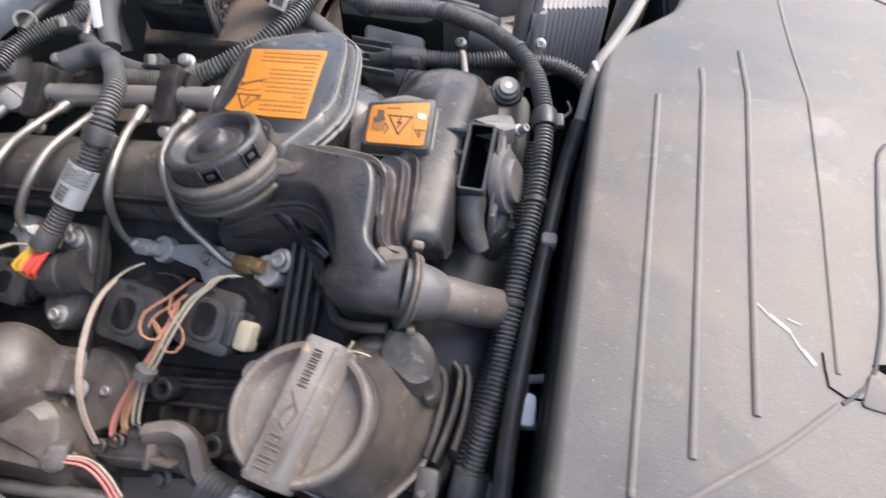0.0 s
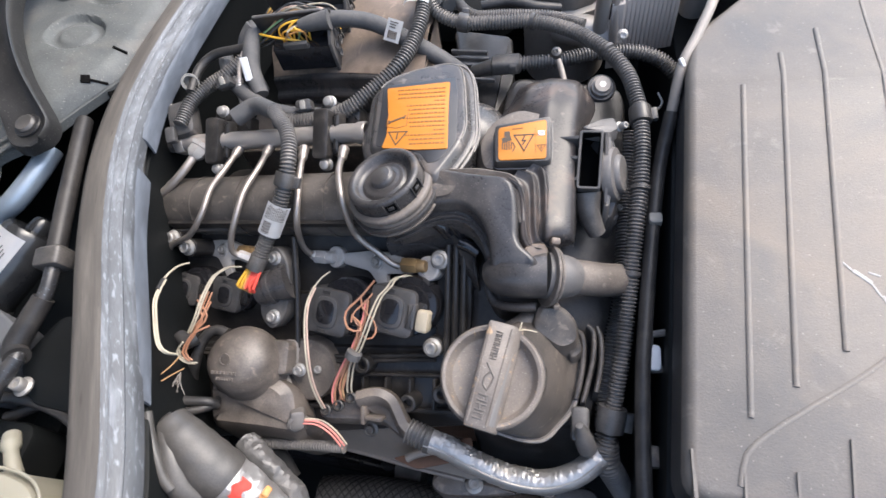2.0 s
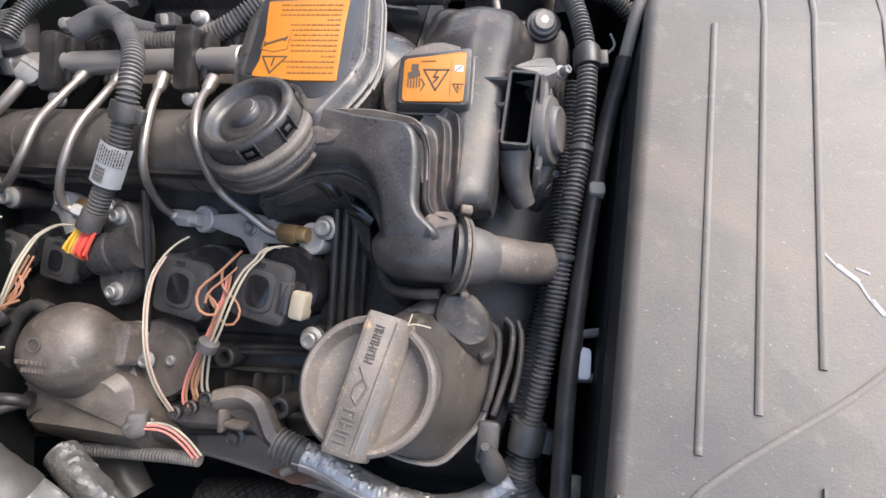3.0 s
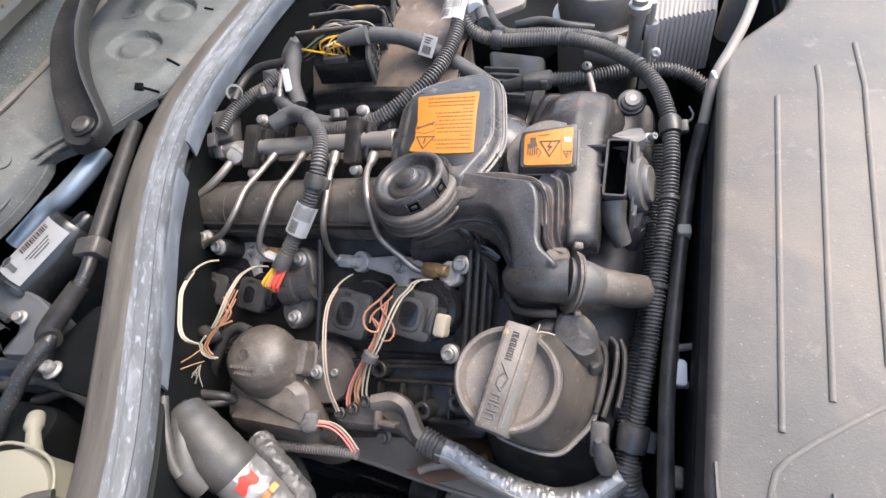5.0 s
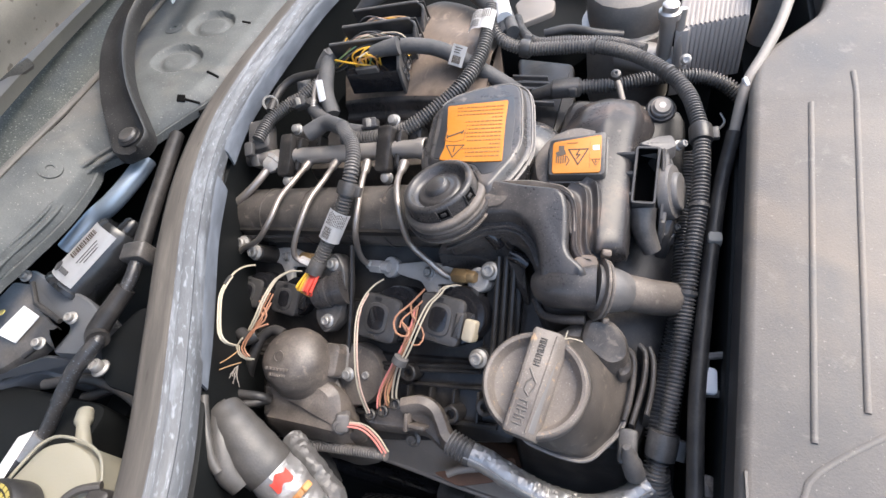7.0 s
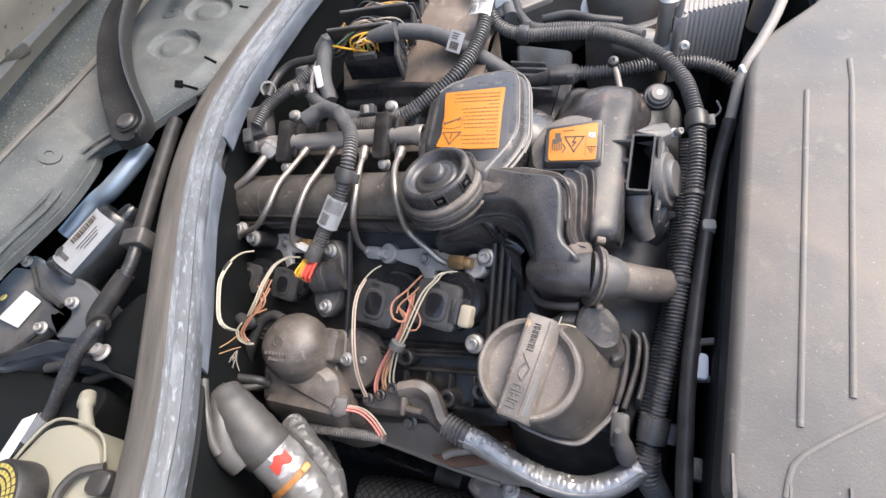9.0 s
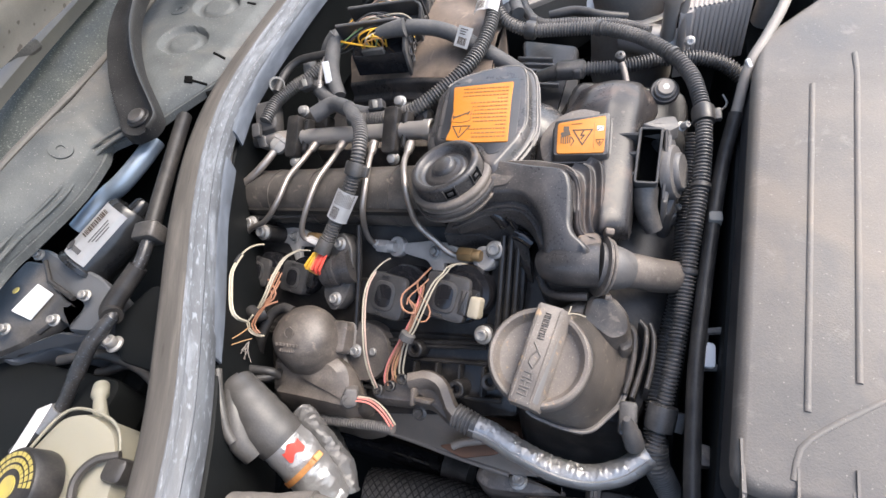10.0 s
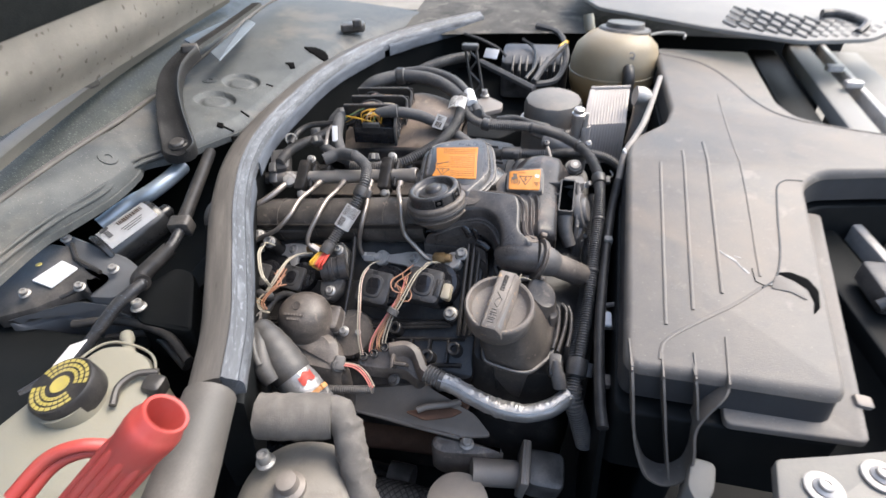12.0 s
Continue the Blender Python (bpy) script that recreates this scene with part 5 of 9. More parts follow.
for k in range(5):
    part("pictogram", block(0.0009, 0.0085 - 0.0008 * abs(k - 2), 0.0003, m_l2 @ Matrix.Translation((-0.0178 + k * 0.0020, -0.0035, 0)), 0), M_INK, small)
stroke(small, m_l2, [(-0.0088, -0.0095), (-0.0062, -0.0050), (-0.0085, -0.0010)], 0.0008, "pictogram")
part("pictogram", block(0.0058, 0.0046, 0.0003, m_l2 @ Matrix.Translation((0.0172, 0.0070, 0)), 0), M_WHITE, small)
stroke(small, m_l2, [(0.0150, 0.0054), (0.0194, 0.0086)], 0.0010, "pictogram")
stroke(small, m_l2, [(0.0118, -0.0125), (0.0118, 0.0125)], 0.0003, "rule_line", M_BROWNINK)
stroke(small, m_l2, [(-0.0085, 0.0122), (0.0005, 0.0126)], 0.0009, "print", M_BROWNINK)

# fluted steps between the duct and the front cover
FL = [[(-0.0985, 0.2660, 0.8630), (-0.0885, 0.2600, 0.8600), (-0.0842, 0.2500, 0.8555), (-0.0828, 0.2350, 0.8480), (-0.0815, 0.2210, 0.8415), (-0.0770, 0.2130, 0.8370), (-0.0690, 0.2120, 0.8340)],
      [(-0.0900, 0.2770, 0.8600), (-0.0800, 0.2740, 0.8570), (-0.0765, 0.2650, 0.8530), (-0.0750, 0.2450, 0.8460), (-0.0740, 0.2290, 0.8390), (-0.0710, 0.2210, 0.8330), (-0.0640, 0.2180, 0.8290)],
      [(-0.0780, 0.2860, 0.8580), (-0.0700, 0.2820, 0.8555), (-0.0668, 0.2680, 0.8515), (-0.0655, 0.2480, 0.8450), (-0.0648, 0.2330, 0.8385), (-0.0628, 0.2250, 0.8330), (-0.0580, 0.2210, 0.8290)]]
sheet = [[Vector(p) + Vector((-0.0060, -0.001, -0.012)) for p in FL[0]], [Vector(p) + Vector((-0.0030, -0.0005, -0.0014)) for p in FL[0]]]
for k, ln in enumerate(FL):
    sheet.append([Vector(p) for p in ln])
    sheet.append([Vector(p) + Vector((0.0018, 0.0002, -0.0002)) for p in ln])
    if k < 2:
        sheet.append([Vector(p).lerp(Vector(q), 0.55) - UP * 0.0046 for p, q in zip(ln, FL[k + 1])])
sheet.append([Vector(p) + Vector((0.0040, 0.001, -0.0040)) for p in FL[2]])
part("fluted_step", loft(sheet, 5), M_SHINY, front, angle=80)
part("dust_corner", slab([(-0.0830, 0.2100, 0.8380), (-0.0760, 0.2160, 0.8370), (-0.0640, 0.2200, 0.8330), (-0.0600, 0.2120, 0.8290), (-0.0700, 0.2010, 0.8290), (-0.0790, 0.2030, 0.8340)], 0.012, 0.003, 0.005), M_TAN, front, "tan dust packed in the corner")

sock = thing("sensor_socket", "grey-black rectangular sensor socket with dark opening", "sensor", (-0.02, 0.30, 0.80))
ring = [(-0.0380, 0.2740, 0.8380), (-0.0385, 0.3250, 0.8600), (-0.0175, 0.3260, 0.8615), (-0.0165, 0.2730, 0.8380)]
q = [Vector(p) for p in ring]
sm = axis(sum(q, Vector()) / 4, (q[3] - q[0]).cross(q[1] - q[0]), q[3] - q[0])
w, h = (q[3] - q[0]).length, (q[1] - q[0]).length
bm = bmesh.new()
outer = rounded(rect(0, 0, w, h), 0.004)
rings_bm([[sm @ (v + Vector((0, 0, -0.045))) for v in outer], [sm @ (v + Vector((0, 0, -0.001))) for v in outer], [sm @ v for v in inset(outer, 0.0006)], [sm @ v for v in inset(outer, 0.0022)], [sm @ (v + Vector((0, 0, -0.0010))) for v in inset(outer, 0.0027)]], cap=False, bm=bm)
part("shroud", bm, M_INJ, sock)
# Black colour paints the shade inside the socket.
part("inner_wall", rings_bm([[sm @ (v + Vector((0, 0, -0.0010))) for v in inset(outer, 0.0027)], [sm @ (v + Vector((0, 0, -0.0395))) for v in inset(outer, 0.0036)]], cap=False), M_VOID, sock, "inner walls of the socket, blackened for their shade")
part("body", slab([(-0.0280, 0.3360, 0.8480), (-0.0100, 0.3470, 0.8440), (-0.0020, 0.3340, 0.8360), (0.0010, 0.3050, 0.8220), (0.0010, 0.2860, 0.8080), (-0.0040, 0.2730, 0.7980), (-0.0140, 0.2710, 0.8000), (-0.0150, 0.2880, 0.8180), (-0.0150, 0.3200, 0.8350)], 0.045, 0.006, 0.008), M_INJ, sock)
part("top_plate", slab([(-0.0360, 0.3290, 0.8600), (-0.0200, 0.3400, 0.8590), (-0.0060, 0.3480, 0.8540), (-0.0010, 0.3400, 0.8480), (-0.0110, 0.3290, 0.8520), (-0.0170, 0.3250, 0.8580)], 0.014, 0.002, 0.004), M_CLAMPDULL, sock, "dusty mounting plate")
part("side_frame", slab([(-0.0150, 0.3300, 0.8560), (-0.0080, 0.3300, 0.8500), (-0.0060, 0.3000, 0.8340), (-0.0080, 0.2720, 0.8160), (-0.0140, 0.2700, 0.8200), (-0.0140, 0.3000, 0.8420)], 0.03, 0.003, 0.004), M_CLAMPDULL, sock)
part("round_housing", lathe([(0.0260, -0.004), (0.0260, 0.002), (0.0245, 0.005), (0.0180, 0.006), (0.0175, 0.009), (0.0160, 0.0105), (0, 0.0105)], axis(sm @ Vector((0.022, -0.004, -0.030)), (1, -0.15, 0.35)), 36), M_CLAMPDULL, sock)
part("bracket", slab([(-0.0130, 0.2780, 0.8000), (-0.0010, 0.2900, 0.8000), (0.0040, 0.2840, 0.7860), (-0.0060, 0.2740, 0.7860)], 0.012, 0.002, 0.004), M_CLAMPDULL, sock)
part("tail", tube([sm @ Vector((0.000, -0.026, -0.018)), sm @ Vector((0.003, -0.044, -0.024)), sm @ Vector((0.012, -0.060, -0.036))], 0.0125, 16, rfun=lambda t: 1 - 0.35 * t), M_BLACK, sock)
part("socket_floor", slab([tuple(sm @ Vector((x, y, -0.030))) for x, y in ((-w / 2, -h / 2), (w / 2, -h / 2), (w / 2, h / 2), (-w / 2, h / 2))], 0.003, 0.0005, 0.002), M_VOID, sock, "socket floor, blackened for its shade")
for dy, L in ((0.021, 0.018), (0.002, 0.016), (-0.018, 0.014)):
    part("fin", slab([tuple(sm @ Vector(p)) for p in ((-0.0105, dy - 0.0014, -0.001), (-0.0105 - L, dy - 0.0009, -0.0035), (-0.0105 - L, dy + 0.0009, -0.0035), (-0.0105, dy + 0.0014, -0.001))], 0.012, 0.0004, 0.0008), M_BLACK, sock, "short stiffening fin")
for p in [(0.0010, 0.3530, 0.8360), (0.0000, 0.2960, 0.7820)]:
    part("bolt", bolt_bm(axis(p, (0.6, -0.4, 0.7)), 0.0040, 0.009), M_BOLT, sock)

# lower timing case under the front cover, with its bolts
case = thing("timing_case", "dusty dark timing case with flange bolts", "timing case", (-0.05, 0.22, 0.65))
part("shell", slab([(-0.135, 0.10, 0.715), (-0.02, 0.10, 0.70), (0.006, 0.20, 0.725), (0.012, 0.30, 0.765), (0.010, 0.42, 0.83), (-0.11, 0.43, 0.84), (-0.135, 0.25, 0.775)], 0.25, 0.008, 0.02, 0.01), M_HEAD, case)
for x, y, z in ((-0.0140, 0.4120, 0.8420), (-0.001, 0.280, 0.755), (-0.008, 0.225, 0.73)):
    bx = axis((x, y, z - 0.006), (0.10, -0.45, 0.88))
    part("bolt", lathe([(0.0108, -0.004), (0.0108, 0.0006), (0.0098, 0.0016), (0.0090, 0.0018), (0.0086, 0.0042), (0.0078, 0.0050), (0.0040, 0.0050), (0, 0.0050)], bx, 24), M_STAY, case, "dusty zinc flange bolt")
    part("star_socket", lathe([(0.0034, 0.0046), (0.0034, 0.0053), (0, 0.0053)], bx, 6), M_CLAMP, case)
    part("washer", lathe([(0.0150, -0.03), (0.0150, -0.006), (0.0135, -0.0035), (0.0105, -0.0035), (0.0102, -0.0050), (0, -0.0050)], bx), M_DUCT, case, "black bolt boss")

stub = thing("breather_pipe", "dusty grey plastic pipe elbow with flange", "pipe", (-0.05, 0.2, 0.78))
part("pipe", tube([(-0.0430, 0.2045, 0.8010), (-0.0340, 0.2080, 0.7950), (-0.0120, 0.2140, 0.7820), (0.0060, 0.2230, 0.7680)], 0.0160, 28, rfun=lambda t: 1.0 - 0.06 * t), M_DUSTCOVER, stub)
part("socket", tube([(-0.0640, 0.1990, 0.8125), (-0.0530, 0.2005, 0.8085), (-0.0420, 0.2050, 0.8000)], 0.0200, 30, rfun=lambda t: 1.04 - 0.16 * t * t), M_CLAMPDULL, stub, "grey socket of the pipe")
for s, r in ((0.0, 0.0268), (0.0042, 0.0252)):
    fl = axis(Vector((-0.0610, 0.1985, 0.8120)) + Vector((0.85, 0.15, -0.35)) * s, (0.85, 0.15, -0.35))
    part("flange", lathe([(0.0, -0.0012), (r, -0.0012), (r + 0.0006, 0.0), (r, 0.0012), (0, 0.0012)], fl, 40), M_DUSTCOVER, stub)
part("flange_tab", block(0.006, 0.005, 0.018, axis((-0.0545, 0.1800, 0.7940), (0.2, -0.6, 0.6)), 0.0015), M_DUSTCOVER, stub)
part("flange_tab", block(0.008, 0.006, 0.010, axis((-0.0560, 0.2200, 0.8330), (0.2, -0.3, 0.8)), 0.0015), M_TAN, stub)

# ---- oil filler ----
neck = thing("filler_neck", "dusty dark plastic oil filler neck with flanged base", "filler neck", (-0.07, 0.12, 0.70))
cap_c = Vector((-0.1016, 0.1045, 0.8145))
cn = Vector((0.0147, -0.222, 0.975)).normalized()
cm = axis(cap_c, cn)
part("tube", lathe([(0.028, -0.13), (0.030, -0.07), (0.0350, -0.045), (0.0370, -0.030), (0.036, -0.018)], cm @ Matrix.Translation((0.006, 0.004, 0)), 44), M_NECK, neck)
n_top = [cm @ Vector((0.004 + 0.0375 * math.cos(a), 0.002 + 0.0375 * math.sin(a), -0.022)) for a in (2 * math.pi * (k + 0.5) / 48 - 2.3 for k in range(48))]
n_base = rounded([(-0.1180, 0.0880, 0.7330), (-0.0816, 0.0800, 0.7300), (-0.0607, 0.0800, 0.7290), (-0.0353, 0.1120, 0.7290), (-0.0300, 0.1600, 0.7420), (-0.0430, 0.1790, 0.7760), (-0.0720, 0.1800, 0.7860), (-0.1150, 0.1500, 0.7760)], 0.012, 5)
part("body", morph(n_top, n_base, [(0.0, 0.004), (0.0, 0.0), (0.12, -0.0005), (0.35, -0.004), (0.62, -0.008), (0.85, -0.006), (1.0, 0.0), (1.0, -0.004)]), M_NECK, neck, angle=60)
part("flange", stepped([(p.x, p.y, p.z) for p in n_base], [(-0.006, 0.0005), (0.0022, 0.0), (0.0036, 0.0010), (0.0040, 0.0026), (0.0030, 0.0042), (0.0006, 0.0050), (-0.0100, 0.0100), (-0.0180, 0.075)], 0.002, 1), M_NECK, neck, angle=50)
part("flange_bead", tube([p + UP * 0.0010 for p in inset([Vector(v) for v in n_base], -0.0030)][3:30], 0.0013, 6), M_EDGEPALE, neck, "pale flange edge, dust and highlight painted in")
part("top_block", slab([(-0.0740, 0.1600, 0.7880), (-0.0700, 0.1800, 0.7960), (-0.0480, 0.1830, 0.7940), (-0.0340, 0.1720, 0.7840), (-0.0330, 0.1560, 0.7720), (-0.0480, 0.1480, 0.7730)], 0.05, 0.006, 0.008, 0.006), M_NECK, neck)
part("ear_step", slab([(-0.0450, 0.1610, 0.7700), (-0.0310, 0.1640, 0.7660), (-0.0280, 0.1530, 0.7580), (-0.0390, 0.1450, 0.7560)], 0.03, 0.004, 0.006), M_NECK, neck)
for pts in ([(-0.0360, 0.1720, 0.7620), (-0.0290, 0.1700, 0.7560), (-0.0270, 0.1560, 0.7480), (-0.0290, 0.1350, 0.7400), (-0.0330, 0.1170, 0.7340)], [(-0.0240, 0.1820, 0.7520), (-0.0180, 0.1760, 0.7480), (-0.0180, 0.1560, 0.7430), (-0.0220, 0.1350, 0.7370), (-0.0270, 0.1150, 0.7320)], [(-0.0150, 0.1830, 0.7470), (-0.0110, 0.1720, 0.7430), (-0.0110, 0.1500, 0.7370), (-0.0150, 0.1260, 0.7300)]):
    part("ear", sweep([(-0.0024, -0.030), (-0.0022, 0.0006), (-0.0008, 0.0020), (0.0008, 0.0020), (0.0022, 0.0006), (0.0024, -0.030)], pts, 0.004), M_NECK, neck, "upright curved ear of the neck")
part("lug", block(0.016, 0.030, 0.012, axis((-0.0290, 0.0980, 0.7250), (0, -0.3, 1)), 0.003), M_BLACK, neck)
part("lug_bolt", lathe([(0.0085, -0.020), (0.0085, -0.004), (0.0072, -0.002), (0.0070, 0.006), (0.0052, 0.009), (0.0045, 0.014), (0.0030, 0.0175), (0, 0.018)], axis((-0.0262, 0.0870, 0.7260), (-0.25, 0.30, 1)), 20), M_CLAMPDULL, neck, "dull round-nosed stud")

cap = thing("oil_filler_cap", "dusty grey-brown oil filler cap with raised grip bar", "oil cap", cap_c - UP * 0.02)
part("disc", lathe([(0.0375, -0.032), (0.0405, -0.026), (0.0414, -0.004), (0.0406, -0.0012), (0.0390, 0.0), (0.0366, -0.0006), (0.0350, -0.0030), (0.0326, -0.0090), (0.0316, -0.0096), (0, -0.0096)], cm, 80), M_CAP, cap)
g = cm @ Matrix.Rotation(radians(79), 4, "Z")
secs = []
for x, w, z in ((-0.0420, 0.0092, 0.002), (-0.0412, 0.0100, 0.0085), (-0.0385, 0.0106, 0.0105), (0.0385, 0.0114, 0.0105), (0.0412, 0.0110, 0.0085), (0.0420, 0.0100, 0.002)):
    secs.append([g @ Vector((x, y, zz)) for y, zz in ((-w - 0.0046, -0.0095), (-w - 0.0030, z - 0.0072), (-w + 0.0018, z - 0.0010), (-w + 0.0030, z), (w - 0.0012, z), (w, z - 0.0014), (w + 0.0006, -0.0095))])
part("grip", rings_bm(secs), M_CAP, cap)
part("grip_edge", tube([g @ Vector((-0.038, -0.0072, 0.0106)), g @ Vector((0.038, -0.0080, 0.0106))], 0.0007, 6), M_CAP, cap)
part("grip_edge", tube([g @ Vector((-0.038, 0.0078, 0.0106)), g @ Vector((0.038, 0.0086, 0.0106))], 0.0007, 6), M_CAP, cap)
part("grip_bevel", slab([(-0.0370, -0.0030, 0.0), (0.0370, -0.0030, 0.0), (0.0370, 0.0030, 0.0), (-0.0370, 0.0030, 0.0)], 0.001, 0.0003, 0.001, m=g @ Matrix.Translation((0.0, -0.0108, 0.0074)) @ Matrix.Rotation(radians(48), 4, "X")), M_EDGE, cap, "smooth bevelled side of the grip")
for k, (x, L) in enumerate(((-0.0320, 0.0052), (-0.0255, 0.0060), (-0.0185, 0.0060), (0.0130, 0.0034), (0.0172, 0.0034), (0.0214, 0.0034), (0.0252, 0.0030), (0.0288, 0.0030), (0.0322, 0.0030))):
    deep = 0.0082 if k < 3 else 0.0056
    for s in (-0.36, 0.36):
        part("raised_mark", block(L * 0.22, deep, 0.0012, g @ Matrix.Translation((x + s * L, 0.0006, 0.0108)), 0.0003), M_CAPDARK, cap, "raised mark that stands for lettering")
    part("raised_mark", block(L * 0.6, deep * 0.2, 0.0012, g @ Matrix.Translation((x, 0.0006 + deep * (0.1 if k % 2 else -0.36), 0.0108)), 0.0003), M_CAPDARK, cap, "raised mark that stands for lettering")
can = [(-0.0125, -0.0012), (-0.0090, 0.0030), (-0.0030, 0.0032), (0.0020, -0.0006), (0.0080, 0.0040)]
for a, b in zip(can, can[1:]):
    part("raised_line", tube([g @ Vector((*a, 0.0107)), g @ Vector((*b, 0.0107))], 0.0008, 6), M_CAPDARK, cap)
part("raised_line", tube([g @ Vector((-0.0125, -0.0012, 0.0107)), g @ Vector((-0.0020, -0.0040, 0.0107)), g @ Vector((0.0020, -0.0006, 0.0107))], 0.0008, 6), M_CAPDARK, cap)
for pts in ([(0.014, 0.034, 0.002), (0.024, 0.037, 0.005), (0.034, 0.036, 0.003)], [(0.016, 0.030, 0.001), (0.021, 0.038, 0.005), (0.022, 0.043, 0.004)]):
    part("grass_straw", tube([cm @ Vector(p) for p in pts], 0.0005, 5), M_BEIGE, cap, "dry straw lying on the cap")

# ---- hoses and wiring over the engine ----
def conduit(name, pts, r, pitch, label):
    t = thing(name, label, "corrugated hose", pts[0])
    part("hose", tube(pts, r, 16, corr=pitch, depth=0.26), M_CONDUIT, t)
    return t


def clip_ring(parent, p, d, r, w=0.016, material=None, name="clip"):
    m = axis(p, d)
    part(name, lathe([(r * 0.9, -w / 2), (r * 1.18, -w / 2), (r * 1.25, -w * 0.3), (r * 1.25, w * 0.3), (r * 1.18, w / 2), (r * 0.9, w / 2)], m, 20), material or M_BLACK, parent)
    part(name, block(r * 0.9, r * 0.7, w * 0.8, m @ Matrix.Translation((r * 1.4, 0, 0)), 0.001), material or M_BLACK, parent)


MAIN = [(-0.2170, 0.5270, 0.8850), (-0.2070, 0.5160, 0.8800), (-0.1920, 0.5030, 0.8680), (-0.1650, 0.4970, 0.8600), (-0.1250, 0.4940, 0.8600), (-0.0870, 0.4920, 0.8600), (-0.0440, 0.4740, 0.8580), (-0.0100, 0.4420, 0.8550), (0.0080, 0.4150, 0.8500), (0.0160, 0.3870, 0.8450), (0.0200, 0.3640, 0.8400), (0.0210, 0.3310, 0.8300), (0.0200, 0.2950, 0.8150), (0.0160, 0.2600, 0.8000), (0.0130, 0.2230, 0.7800), (0.0100, 0.1870, 0.7600), (0.0050, 0.1460, 0.7400), (-0.0010, 0.1080, 0.7150), (-0.0050, 0.0820, 0.7000)]
main = conduit("wiring_conduit", MAIN, 0.0078, 0.0034, "long black corrugated conduit looping round the engine front")
clip_ring(main, MAIN[10], Vector(MAIN[11]) - Vector(MAIN[9]), 0.0085)
clip_ring(main, MAIN[3], Vector(MAIN[4]) - Vector(MAIN[2]), 0.0085, 0.012)
clip_ring(main, MAIN[17], Vector(MAIN[18]) - Vector(MAIN[16]), 0.0105, 0.022)
for k in (5, 7, 12, 14):
    part("cable_tie", lathe([(0.0082, -0.002), (0.0090, -0.0018), (0.0090, 0.0018), (0.0082, 0.002)], axis(MAIN[k], Vector(MAIN[k + 1]) - Vector(MAIN[k - 1])), 20), M_BLACK, main)
part("clip_tail", tube([Vector(MAIN[10]) + Vector((0.008, 0, 0)), Vector(MAIN[10]) + Vector((0.020, 0.012, 0.002)), Vector(MAIN[10]) + Vector((0.018, 0.03, 0.0))], 0.0012, 6), M_BLACK, main)
SECOND = [(0.0160, 0.3810, 0.8000), (0.0130, 0.3270, 0.7720), (0.0120, 0.2700, 0.7520), (0.0090, 0.2180, 0.7380), (0.0010, 0.1770, 0.7220), (-0.0050, 0.1350, 0.7100), (-0.0060, 0.0930, 0.6950)]
conduit("wiring_conduit", SECOND, 0.0088, 0.0034, "thick black corrugated conduit beside the radiator shroud")
UPPER = [(-0.1870, 0.5670, 0.8600), (-0.1750, 0.5370, 0.8580), (-0.1550, 0.5160, 0.8560), (-0.1210, 0.5140, 0.8560), (-0.0700, 0.5110, 0.8530), (-0.0330, 0.4930, 0.8520)]
conduit("wiring_conduit", UPPER, 0.0062, 0.003, "black corrugated conduit running beside another")
CROSS = [(0.0680, 0.4730, 0.8000), (0.0490, 0.4820, 0.8120), (0.0230, 0.4880, 0.8180), (-0.0180, 0.4840, 0.8220), (-0.0600, 0.4730, 0.8220), (-0.1010, 0.4710, 0.8220)]
cross = conduit("plugged_conduit", CROSS, 0.0085, 0.0034, "black corrugated conduit with a plug at its end")
cd = (Vector(CROSS[5]) - Vector(CROSS[4])).normalized()
part("plug", block(0.020, 0.018, 0.034, axis(Vector(CROSS[5]) + cd * 0.016, cd), 0.003), M_BLACK, cross)
part("plug_collar", block(0.024, 0.014, 0.010, axis(Vector(CROSS[5]) + cd * 0.008, cd), 0.002), M_BLACK, cross)
part("plug_tail", tube([Vector(CROSS[5]) + cd * 0.03, Vector(CROSS[5]) + cd * 0.055 + Vector((0, 0.004, -0.01))], 0.008, 12), M_BLACK, cross)

TAGGED = [(-0.2110, 0.5430, 0.8900), (-0.2090, 0.4970, 0.8800), (-0.2140, 0.4620, 0.8700), (-0.2280, 0.4250, 0.8620), (-0.2540, 0.3990, 0.8520), (-0.2830, 0.3800, 0.8420), (-0.3150, 0.3730, 0.8350), (-0.3700, 0.3730, 0.8320)]
tagged_hose = conduit("tagged_conduit", TAGGED, 0.0088, 0.0036, "black corrugated conduit with white paper tags")


